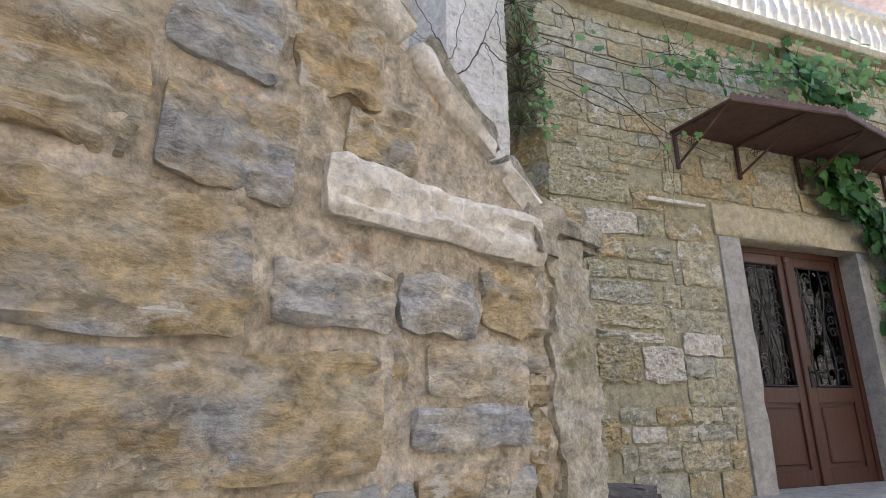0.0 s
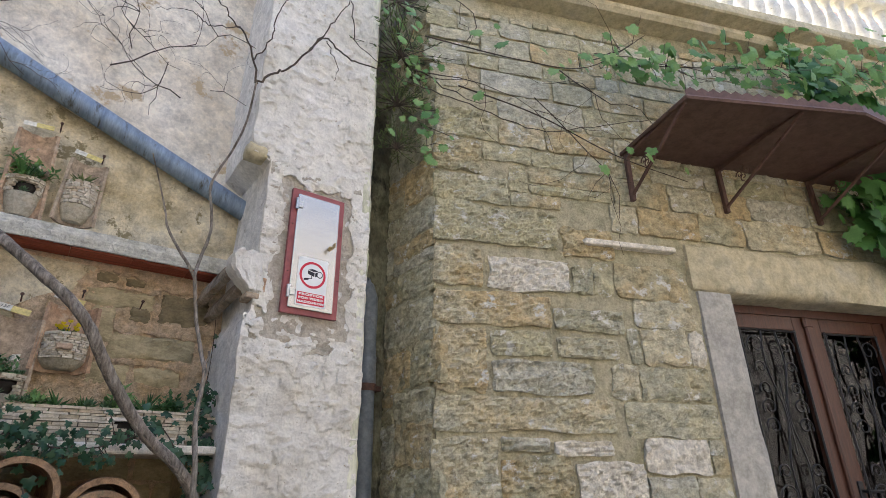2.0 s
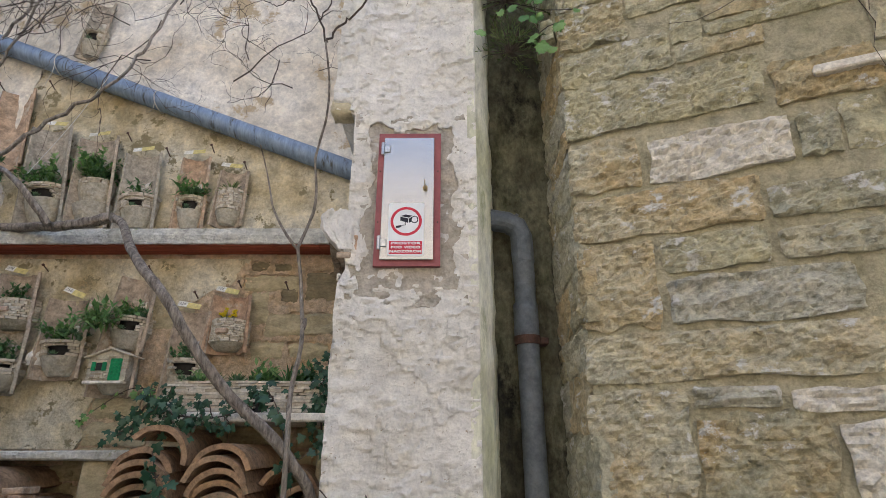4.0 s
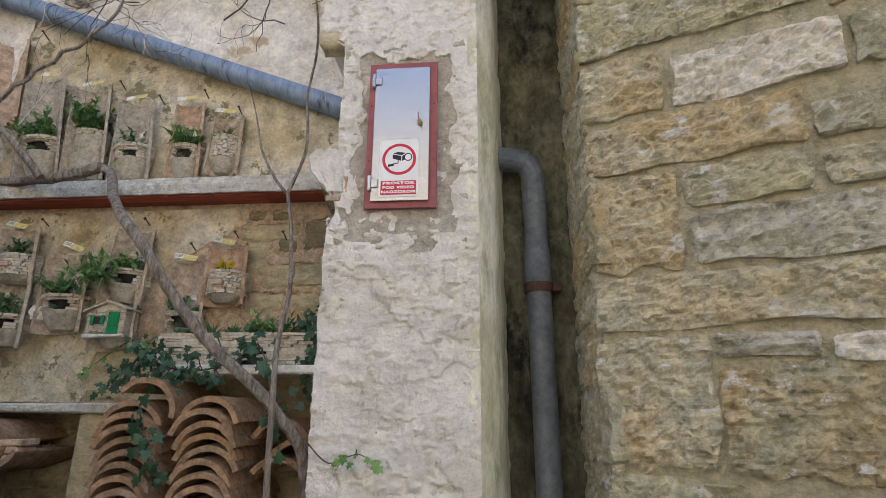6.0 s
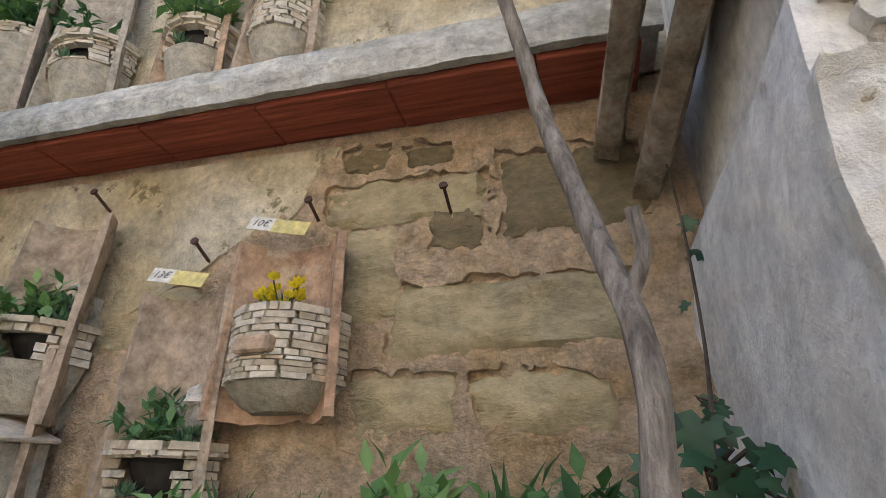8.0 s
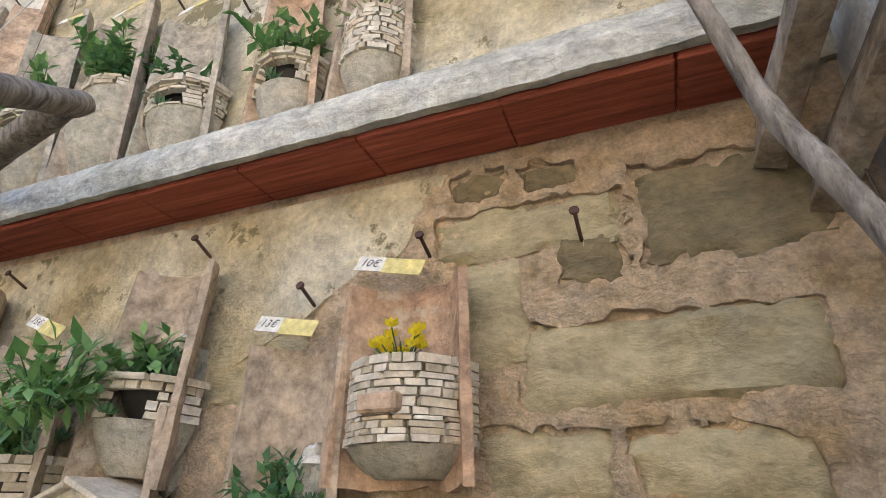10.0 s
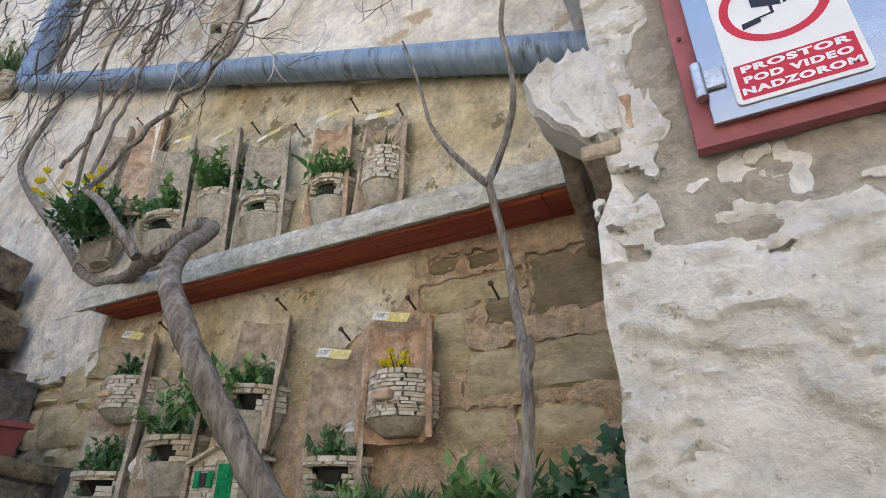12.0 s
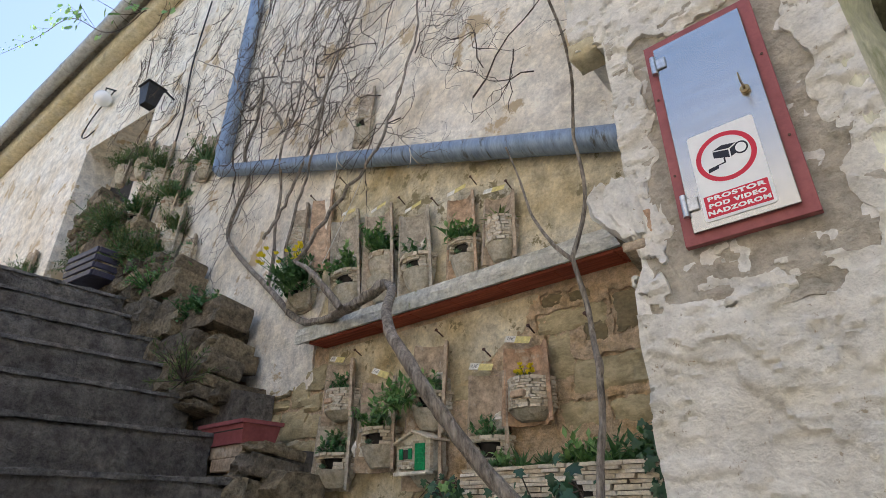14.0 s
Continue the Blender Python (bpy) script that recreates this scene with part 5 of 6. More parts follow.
creeper("young_creeper", "fresh green leaves climbing in the gap beside the pier", [(3.08, 2.52, 4.9), (3.2, 2.48, 4.5), (3.3, 2.47, 4.1), (3.34, 2.47, 3.7)], 0.2, 75, 0.055, GRAPE, "fresh", 19, None, 0.08, 0.003)
for i, (x, y, z, s) in enumerate(((3.22, 2.5, 3.75, 0.22), (3.2, 2.47, 4.05, 0.3), (3.22, 2.47, 4.45, 0.34), (3.18, 2.5, 4.95, 0.35))):
    plant("gap_shrub", "needle", Matrix.Translation((x, y + 0.12, z)), s, "dark feathery shrub growing in the gap between walls", 60 + i, None, 0, "shrub", "shrubs in the gap")

# ---- meter box on the pier ----
box = holder("meter_box", pose(0, PY - 0.012, 0), "steel meter box door in a faded red frame on the pier", "cabinet")
fw = 0.033
part("frame", join(block(BX0, BX0 + fw, -0.009, 0.012, BZ0, BZ1), block(BX1 - fw, BX1, -0.009, 0.012, BZ0, BZ1), block(BX0 + fw, BX1 - fw, -0.009, 0.012, BZ0, BZ0 + fw), block(BX0 + fw, BX1 - fw, -0.009, 0.012, BZ1 - fw, BZ1)), "redpaint", box, "faded red painted steel frame")
dr = part("door", block(BX0 + fw - 0.006, BX1 - fw + 0.004, -0.02, -0.013, BZ0 + fw - 0.008, BZ1 - fw + 0.004, 0.0015), "steel", box, "brushed steel door")
for z in (BZ0 + 0.1, BZ1 - 0.09):
    hg = part("hinge", tube([(BX0 + 0.022, -0.024, z - 0.03), (BX0 + 0.022, -0.024, z + 0.03)], 0.0085, 10), "zincplate", box, "steel hinge", True)
    part("hinge_leaf", block(BX0 + 0.026, BX0 + 0.055, -0.026, -0.02, z - 0.018, z + 0.018, 0.003), "zincplate", hg)
lock = part("lock", tube([(2.805, -0.02, 2.945), (2.805, -0.03, 2.945)], 0.011, 12), "brass", dr, "", True)
part("key", join(tube([(2.805, -0.03, 2.945), (2.805, -0.052, 2.945)], 0.003, 6), block(2.8035, 2.8065, -0.082, -0.05, 2.931, 2.959, 0.001)), "brass", dr, "small brass key")
for x in (BX0 + 0.012, BX1 - 0.012):
    for z in (BZ0 + 0.2, BZ1 - 0.2):
        part("rivet", tube([(x, -0.012, z), (x, -0.0145, z)], 0.0035, 8), "rust", box)

SX0, SX1, SZ0, SZ1 = 2.648, 2.802, 2.627, 2.872
sign = holder("camera_sign", pose(0, PY - 0.034, 0), "white sticker warning of video surveillance with red ring", "sign")


def rounded(x0, x1, z0, z1, r, y0, y1, n=5):
    pts = []
    for cx, cz, a0 in ((x1 - r, z1 - r, 0), (x0 + r, z1 - r, 90), (x0 + r, z0 + r, 180), (x1 - r, z0 + r, 270)):
        for k in range(n + 1):
            a = radians(a0 + 90 * k / n)
            pts.append((cx + r * math.cos(a), cz + r * math.sin(a)))
    m = len(pts)
    v = [(x, y0, z) for x, z in pts] + [(x, y1, z) for x, z in pts]
    return v, [tuple(range(m))[::-1] if y0 > y1 else tuple(range(m)), tuple(range(m, 2 * m))[::-1]] + [(i, (i + 1) % m, m + (i + 1) % m, m + i) for i in range(m)]


part("sheet", rounded(SX0, SX1, SZ0, SZ1, 0.008, -0.0005, 0.0015), "signwhite", sign)
cx, cz = (SX0 + SX1) / 2, 2.785
_v, _f = [], []
for k in range(48):
    a = 2 * math.pi * k / 48
    for rr in (0.068, 0.056):
        _v.append((cx + rr * math.cos(a), -0.0008, cz + rr * math.sin(a)))
for k in range(48):
    i, j = 2 * k, 2 * ((k + 1) % 48)
    _f.append((i, j, j + 1, i + 1))
part("ring", (_v, _f), "signred", sign, "red ring")


def flat(pts, y=-0.001):
    return [(cx + a, y, cz + b) for a, b in pts], [tuple(range(len(pts)))]


part("camera_symbol", join(flat([(-0.026, 0.024), (-0.004, 0.032), (0.028, 0.026), (0.010, 0.017)]), flat([(-0.026, 0.021), (0.009, 0.014), (0.009, -0.008), (-0.026, 0.003)]),
     flat([(0.012, 0.014), (0.028, 0.022), (0.028, 0.0), (0.012, -0.008)]), flat([(-0.044, -0.022), (-0.020, -0.018), (-0.020, -0.028), (-0.044, -0.033)]),
     flat([(-0.02, -0.021), (-0.002, -0.019), (-0.002, -0.004), (-0.006, -0.004), (-0.006, -0.016), (-0.02, -0.018)])), "signblack", sign, "dark surveillance camera symbol")
lens = [[(0.036 + r1 * math.cos(2 * math.pi * k / 24), 0.008 + r1 * 1.1 * math.sin(2 * math.pi * k / 24)) for k in range(24)] for r1 in (0.016, 0.012)]
part("lens_symbol", flat(lens[0], -0.0013), "signblack", sign)
part("lens_face", flat(lens[1], -0.0016), "signwhite", sign)
part("text_panel", rounded(SX0 + 0.007, SX1 - 0.007, SZ0 + 0.007, SZ0 + 0.066, 0.002, -0.0009, 0.0), "signred", sign, "red panel with white lettering")
for i, (line, sx) in enumerate((("PROSTOR", 1.0), ("POD VIDEO", 1.0), ("NADZOROM", 1.0))):
    cu = bpy.data.curves.new("text", "FONT")
    cu.body, cu.align_x, cu.align_y, cu.size, cu.space_character, cu.offset = line, "CENTER", "CENTER", 0.0148, 1.16, 0.0008
    cu.materials.append(M["signwhite"])
    tx = new("lettering", cu)
    tx.parent = sign
    tx.matrix_local = Matrix.Translation((cx, -0.0016, SZ0 + 0.0555 - i * 0.0185)) @ Euler((radians(90), 0, 0)).to_matrix().to_4x4() @ Matrix.Diagonal((1.72 if line == "PROSTOR" else 1.42, 1, 1, 1))

# ---- houses in roof tiles ----


def coppo(w0, w1, ln, th=0.013, arc=2.5, n=12, rows=6, seed=0):
    """A barrel tile: its hollow looks along -y, its back touches y = 0; it stands from z = 0 to ln."""
    vs, fs = [], []
    for side in (0, 1):
        for j in range(rows + 1):
            t = j / rows
            R = (w0 + (w1 - w0) * t) / 2 / math.sin(arc / 2)
            for i in range(n + 1):
                a = -arc / 2 + arc * i / n
                rr = R - side * th
                e = 0.004 * noise.noise(Vector((i * 0.6 + seed, j * 0.7, side * 3)))
                z = t * ln + (0.008 * noise.noise(Vector((i * 0.5, seed, 5))) if j in (0, rows) else 0)
                vs.append((rr * math.sin(a), -R + rr * math.cos(a) + e, z))
    W, K = n + 1, (n + 1) * (rows + 1)
    for j in range(rows):
        for i in range(n):
            a = j * W + i
            fs.append((a, a + 1, a + W + 1, a + W)[::-1])
            fs.append((K + a, K + a + 1, K + a + W + 1, K + a + W))
    for i in range(n):
        fs.append((i, i + 1, K + i + 1, K + i))
        q = rows * W + i
        fs.append((q, q + 1, K + q + 1, K + q)[::-1])
    for j in range(rows):
        for q in (j * W, j * W + n):
            fs.append((q, q + W, K + q + W, K + q) if q == j * W else (q, q + W, K + q + W, K + q)[::-1])
    return vs, fs


def qbox(c, ax, hl, hd, hh, r):
    """A small stone slip round c; ax is its long direction in the plan."""
    a = Vector(ax).normalized()
    b = Vector((-a.y, a.x, 0))
    vs = []
    for sz in (-1, 1):
        for sa, sb in ((-1, -1), (1, -1), (1, 1), (-1, 1)):
            vs.append(c + a * sa * hl * r.uniform(0.88, 1.02) + b * sb * hd * r.uniform(0.85, 1.1) + Vector((0, 0, sz * hh * r.uniform(0.75, 1.05))))
    return vs, [(0, 3, 2, 1), (4, 5, 6, 7), (0, 1, 5, 4), (1, 2, 6, 5), (2, 3, 7, 6), (3, 0, 4, 7)]


def slip_wall(w, d, z0, z1, r, hole=None, hh=0.0055):
    """Courses of thin stone slips round a half-oval, w wide and d deep, bulging to -y."""
    out = []
    z = z0
    while z < z1:
        h = hh * r.uniform(0.55, 1.6)
        a = r.uniform(-0.05, 0.05)
        while a < math.pi:
            st = r.uniform(0.14, 0.6)
            mid_a = a + st / 2
            if mid_a < math.pi and not (hole and hole[0] < mid_a < hole[1] and hole[2] < z + h < hole[3]):
                c = Vector((w / 2 * math.cos(mid_a), -d * math.sin(mid_a), z + h))
                tdir = Vector((-w / 2 * math.sin(mid_a), -d * math.cos(mid_a), 0))
                out.append(qbox(c, tdir, tdir.length * st / 2 * 0.98, 0.009, h * 0.95, r))
            a += st
        z += 2 * h
    return out


def slips(geos, m, parent):
    for g in geos:
        part("stone_slip", moved(g, m), "slip_o", parent)


def bowl(w, d, z0, z1, lip=1.0, n=12):
    """A half bowl of cement that bulges to -y."""
    vs, fs = [], []
    prof = [(0.55, 0.0), (0.72, 0.25), (0.88, 0.6), (1.0, 1.0)]
    for k, (s, t) in enumerate(prof):
        for i in range(n + 1):
            a = math.pi * i / n
            vs.append((w / 2 * s * math.cos(a), -d * s * math.sin(a) * lip, z0 + (z1 - z0) * t + 0.003 * noise.noise(Vector((i, k, z0 * 50)))))
    W = n + 1
    for k in range(3):
        for i in range(n):
            fs.append((k * W + i, k * W + i + 1, (k + 1) * W + i + 1, (k + 1) * W + i))
    fs.append(tuple(range(3 * W, 4 * W))[::-1])
    fs.append(tuple(range(0, W)))
    return vs, fs


def tag(parent_name, m, text, yellow=True):
    t = holder("price_tag", m, "small folded price tag of white and yellow paper", "tag", "price tags")
    part("paper", join(block(-0.075, -0.005, -0.0015, 0, -0.018, 0.018), ([], [])), "tagw", t)
    part("tape", block(-0.012, 0.075, -0.003, -0.0015, -0.022, 0.016, 0.0005), "tagy", t)
    if text:
        cu = bpy.data.curves.new("text", "FONT")
        cu.body, cu.align_x, cu.align_y, cu.size, cu.shear = text, "CENTER", "CENTER", 0.026, 0.25
        cu.materials.append(M["signblack"])
        tx = new("writing", cu)
        tx.parent = t
        tx.matrix_local = Matrix.Translation((-0.045, -0.0022, 0)) @ Euler((radians(90), 0, 0)).to_matrix().to_4x4()
    return t


def nail(x, z, y=BACK):
    n = holder("nail", pose(x, y, z), "rusty bent nail in the wall", "nail", "rusty nails")
    part("shank", tube([(0, 0.02, -0.012), (0, -0.02, 0.002), (0.0, -0.06, 0.02)], 0.0032, 6), "rust", n)
    part("head", tube([(0.0, -0.06, 0.02), (0.0, -0.064, 0.0213)], 0.0075, 8), "rust", n)


def tile_house(x, z0, z1, w, lean, style, seed, green="bush", gs=0.07, label="", m=None, flowers=0, red=False):
    """A roof tile hung on the wall with a small stone house and plants in it."""
    r = random.Random(seed)
    base = (m or Matrix.Translation((0, BACK - 0.012, 0))) @ Matrix.Translation((x, 0, z0)) @ Euler((radians(r.uniform(-2, 1)), radians(lean), radians(r.uniform(-4, 4)))).to_matrix().to_4x4()
    ln = z1 - z0
    th = holder("tile_house", base, label, "wall planter", "roof tile planters")
    part("roof_tile", coppo(w, w * 0.9, ln, 0.014, 2.3, seed=seed), "coppo_red" if red else "coppo", th, "", True)
    iw, d = w * 0.80, w * 0.42
    if style == "plain":
        return th
    by = ln * 0.04
    gs *= 1.25
    bh = ln * (0.13 if style == "basket" else 0.22)
    part("cement_base", moved(bowl(iw * 1.05, d, by, by + bh), Matrix.Translation((0, -0.015, 0))), "cement", th, "", True)
    z = by + bh
    if style == "house":
        hole = (0.95, 2.0, z + 0.006, z + 0.048)
        slips(slip_wall(iw, d * 0.92, z, z + 0.058, r, hole), Matrix.Translation((0, -0.015, 0)), th)
        # Dark body behind the doorway in place of its shade.
        part("door_shade_fill", moved(bowl(iw * 0.8, d * 0.75, z, z + 0.055), Matrix.Translation((0, -0.012, 0))), "indoor", th)
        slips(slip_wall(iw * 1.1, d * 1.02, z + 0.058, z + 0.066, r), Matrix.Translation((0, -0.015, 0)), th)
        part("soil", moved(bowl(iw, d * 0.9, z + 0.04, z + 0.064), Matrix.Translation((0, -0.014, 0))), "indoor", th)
        z += 0.066
        part("rock", moved(stone(0.04, 0.04, 0.02, r, 0.006, 0.02, 4, 4), Matrix.Translation((iw * 0.15, -0.03, z + ln * 0.2))), "palestone", th, "", True)
        part("chimney_cement", moved(stone(iw * 0.6, ln * 0.22, 0.03, r, 0.01, 0.02, 4, 4), Matrix.Translation((iw * 0.1, -0.03, z + ln * 0.08))), "cement", th, "", True)
        plant("greenery", "rosette", Matrix.Translation((0.0, -d - 0.012, z - 0.06)), 0.03, "", seed + 5, th)
    elif style == "basket":
        slips(slip_wall(iw * 0.96, d * 1.0, z, z + 0.10, r, None, 0.005), Matrix.Translation((0, -0.012, 0)), th)
        part("brick_chip", moved(block(-0.03, 0.028, -d - 0.03, -d - 0.008, z + 0.035, z + 0.06, 0.004, 0.003, seed), Matrix()), "coppo_red", th)
        part("soil", moved(bowl(iw, d * 0.9, z, z + 0.09), Matrix.Translation((0, -0.012, 0))), "indoor", th)
        z += 0.092
    elif style == "bulge":
        slips(slip_wall(iw * 0.95, d * 1.0, z, z + 0.11, r, None, 0.005), Matrix.Translation((0, -0.012, 0)), th)
        part("soil", moved(bowl(iw * 0.9, d * 0.9, z, z + 0.10), Matrix.Translation((0, -0.012, 0))), "cement", th)
        z += 0.10
    elif style == "cement":
        part("upper_cement", moved(bowl(iw, d * 0.9, z - 0.02, z + ln * 0.2), Matrix.Translation((0, -0.012, 0))), "cement", th, "", True)
        z += ln * 0.2
        slips(slip_wall(iw * 0.85, d * 0.85, z, z + 0.03, r, None, 0.005), Matrix.Translation((0, -0.012, 0)), th)
        z += 0.03
    elif style == "cottage":
        z -= 0.02
        part("cottage_wall", block(-iw * 0.5, iw * 0.5, -d - 0.012, -0.02, z, z + 0.115, 0.003), "cement", th)
        zz = z
        while zz < z + 0.11:
            hh = r.uniform(0.005, 0.008)
            xx = -iw * 0.52
            while xx < iw * 0.5:
                ww = min(r.uniform(0.025, 0.06), iw * 0.52 - xx)
                slips([qbox(Vector((xx + ww / 2, -d - 0.012, zz + hh)), (1, 0, 0), ww / 2, 0.009, hh * 0.95, r)], Matrix(), th)
                xx += ww
            zz += 2 * hh
        g = part("gable", ([(-iw * 0.52, -d - 0.022, z + 0.115), (iw * 0.52, -d - 0.022, z + 0.115), (0, -d - 0.022, z + 0.155), (-iw * 0.52, -0.03, z + 0.115), (iw * 0.52, -0.03, z + 0.115), (0, -0.03, z + 0.155)], [(0, 1, 2), (3, 5, 4), (0, 2, 5, 3), (1, 4, 5, 2)]), "slip", th)
        for s in (-1, 1):
            part("roof_slip", moved(block(0, iw * 0.64, -d - 0.04, -0.02, 0, 0.008, 0.002, 0.001, seed), Matrix.Translation((0, 0, z + 0.152)) @ Euler((0, radians(90 - 70) if s > 0 else radians(160), 0)).to_matrix().to_4x4()), "slip_o", th)
        dz = z + 0.005
        part("door", block(0.015, 0.068, -d - 0.028, -d - 0.02, dz, dz + 0.1, 0.001), "green", th, "bright green shuttered door")
        for k in range(5):
            part("door_slat", block(0.02, 0.063, -d - 0.031, -d - 0.028, dz + 0.01 + k * 0.018, dz + 0.021 + k * 0.018), "green", th)
        # Dark patch on the wall face, painted shade of a window.
        part("window_shade_patch", block(-0.055, -0.02, -d - 0.023, -d - 0.02, z + 0.05, z + 0.085), "indoor", th)
        for x0 in (-0.072, -0.02):
            part("shutter", block(x0, x0 + 0.018, -d - 0.032, -d - 0.024, z + 0.048, z + 0.088, 0.001), "green", th, "bright green shutter")
        slips(slip_wall(0.07, 0.03, z + 0.012, z + 0.034, r, None, 0.004), Matrix.Translation((-0.035, -d - 0.012, 0)), th)
        part("step", block(-iw * 0.5, iw * 0.5, -d - 0.045, -d, z - 0.012, z, 0.003, 0.002, seed), "palestone", th)
        z += 0.13
    if green:
        top = plant("greenery", green, Matrix.Translation((-iw * 0.05, -d * 0.45, z)), gs, "", seed + 1, th, flowers)
        if style not in ("bulge", "cottage"):
            plant("greenery", r.choice(["bush", "rosette", "sedum"]), Matrix.Translation((iw * 0.22, -d * 0.5, z)), gs * 0.6, "", seed + 2, th)
    return th


LB = "old roof tile holding a tiny stone house with plants"
tile_house(0.16, 3.44, 3.84, 0.19, 0, "bulge", 101, "rosette", 0.06, "old roof tile on the wall with a round stone pot")
tile_house(0.44, 3.32, 3.84, 0.22, -6, "plain", 102, None, 0, "bare reddish roof tile hung on the wall", red=True)
tile_house(0.30, 3.08, 3.40, 0.24, -4, "house", 103, "bush", 0.12, "roof tile house overgrown by a green bush", None, 0)
tile_house(0.74, 2.95, 3.57, 0.25, -6, "house", 104, "fresh", 0.14, LB)
tile_house(1.00, 2.94, 3.50, 0.25, -4, "cement", 105, "fresh", 0.14, "roof tile planter of grey cement with fleshy green plants")
tile_house(1.245, 2.935, 3.40, 0.22, -3, "house", 106, "bush", 0.085, LB)
tile_house(1.525, 2.935, 3.385, 0.18, -2, "house", 107, "fresh", 0.11, "roof tile planter with a stone rim and leafy plant", red=True)
tile_house(1.725, 2.965, 3.30, 0.18, 1, "bulge", 108, "spiky", 0.075, "roof tile planter with bulging stone basket and spiky leaves")
tile_house(0.75, 2.40, 2.70, 0.24, -2, "basket", 111, "bush", 0.08, "roof tile planter with a small stone basket of herbs")
tile_house(0.74, 2.10, 2.44, 0.27, 0, "house", 112, "bush", 0.085, LB)
tile_house(1.03, 2.17, 2.57, 0.24, -2, "house", 113, "fresh", 0.10, "roof tile house with a white stone and dark leafy plants")
tile_house(1.33, 2.30, 2.68, 0.23, 3, "house", 114, "fresh", 0.09, "roof tile house under tall pale green sedum")
tile_house(1.32, 2.09, 2.42, 0.23, 0, "cottage", 115, None, 0.0, "roof tile with a toy stone cottage with green shutters")
tile_house(1.64, 2.08, 2.505, 0.20, 1, "house", 116, "bush", 0.07, "roof tile with tiny stone steps, slip wall and succulents")
tile_house(1.83, 2.295, 2.585, 0.225, 0, "basket", 117, "grass", 0.045, "roof tile planter with a stone basket of yellow flowers", None, 14, True)
for x, z, a, s in ((1.80, 2.612, 12, "10€"), (1.62, 2.535, 10, "13€"), (1.03, 2.60, 20, "15€"), (0.70, 2.72, 12, "15€"), (1.72, 3.325, 8, ""), (1.50, 3.41, -5, ""), (1.21, 3.43, -8, ""), (0.68, 3.60, 5, ""), (0.94, 3.53, -8, "")):
    tag("", Matrix.Translation((x, BACK - 0.07, z)) @ Euler((radians(-18), radians(a), 0)).to_matrix().to_4x4() @ Matrix.Diagonal((0.78, 1, 0.78, 1)), s)
for x, z in ((1.845, 2.64), (1.63, 2.585), (1.37, 2.72), (2.085, 2.635), (0.82, 2.73), (1.78, 3.33), (1.58, 3.44), (1.33, 3.42), (1.09, 3.52), (0.55, 3.88), (0.25, 3.87)):
    nail(x, z)

plant("flower_bush", "bush", Matrix.Translation((0.36, 2.90, 3.16)), 0.22, "bushy green plant full of small yellow flowers", 431, None, 18, "plant")
o = mesh_ob("stone", *stone(0.09, 0.07, 0.06, random.Random(71), 0.012, 0.02, 6, 5), "palestone", None, "", True)
o.matrix_world = pose(0.93, BACK - 0.09, 2.27)
tagged(o, "rounded white stone set in a tile planter", "stone")

plant("leafy_plant", "fresh", Matrix.Translation((1.231, 2.930, 2.399)), 0.13, "bright green leafy plant growing out of a tile house", 433, None, 0, "plant")
# Small stone face pot higher on the wall.
tile_house(0.72, 4.08, 4.50, 0.16, 4, "house", 120, None, 0, "small stone house in a narrow tile high on the wall")

# Hanging tiles on the house above the steps.
for i, (s, z0, ln, w, lean, st, gr, gs) in enumerate(((-0.55, 4.0, 0.55, 0.24, 3, "bulge", "shrub", 0.2), (-0.25, 3.85, 0.3, 0.2, 0, "bulge", "rosette", 0.09), (-0.75, 4.45, 0.7, 0.24, 6, "basket", "shrub", 0.26), (-1.1, 4.85, 0.6, 0.22, 6, "bulge", "shrub", 0.24),
        (-1.35, 4.45, 0.6, 0.24, 6, "house", "shrub", 0.26), (-1.55, 5.2, 0.5, 0.22, 6, "bulge", "shrub", 0.22), (-0.32, 4.75, 0.5, 0.2, 6, "basket", "shrub", 0.24), (-1.75, 4.3, 0.5, 0.24, 4, "basket", "shrub", 0.26), (-0.95, 3.95, 0.45, 0.24, 4, "house", "fresh", 0.2))):
    tile_house(s, z0, z0 + ln, w, lean, st, 140 + i, gr, gs, "weathered roof tile planter with bushy green herbs on the upper wall", FARW @ Matrix.Translation((0, -0.01, 0)))

for i, (s, z0, ln, st, gr, gs) in enumerate(((-2.05, 4.55, 0.5, "bulge", "shrub", 0.27), (-2.3, 4.2, 0.5, "basket", "shrub", 0.26), (-1.95, 5.25, 0.5, "bulge", "shrub", 0.22), (-3.7, 4.4, 0.5, "basket", "shrub", 0.22))):
    tile_house(s, z0, z0 + ln, 0.24, 5, st, 160 + i, gr, gs, "weathered roof tile planter with bushy green herbs on the upper wall", FARW @ Matrix.Translation((0, -0.01, 0)))

# ---- old vine ----
vine = holder("grape_vine", pose(0, 0, 0), "old grey bare grape vine with a thick twisted trunk", "vine")
TR = spline([(2.42, 2.74, 1.2), (2.40, 2.64, 1.65), (2.33, 2.55, 1.81), (2.245, 2.50, 1.915), (2.14, 2.49, 2.0), (2.065, 2.465, 2.075), (2.0, 2.44, 2.155), (1.945, 2.42, 2.23), (1.905, 2.40, 2.29), (1.86, 2.385, 2.36), (1.79, 2.395, 2.44), (1.69, 2.44, 2.53), (1.555, 2.545, 2.66), (1.41, 2.70, 2.81), (1.33, 2.77, 2.885), (1.25, 2.79, 2.915)], 8)
part("trunk", tube(TR, lerp_list([0.021, 0.019], len(TR) - 1), 14, 0.15, 1), "bark", vine, "", True)
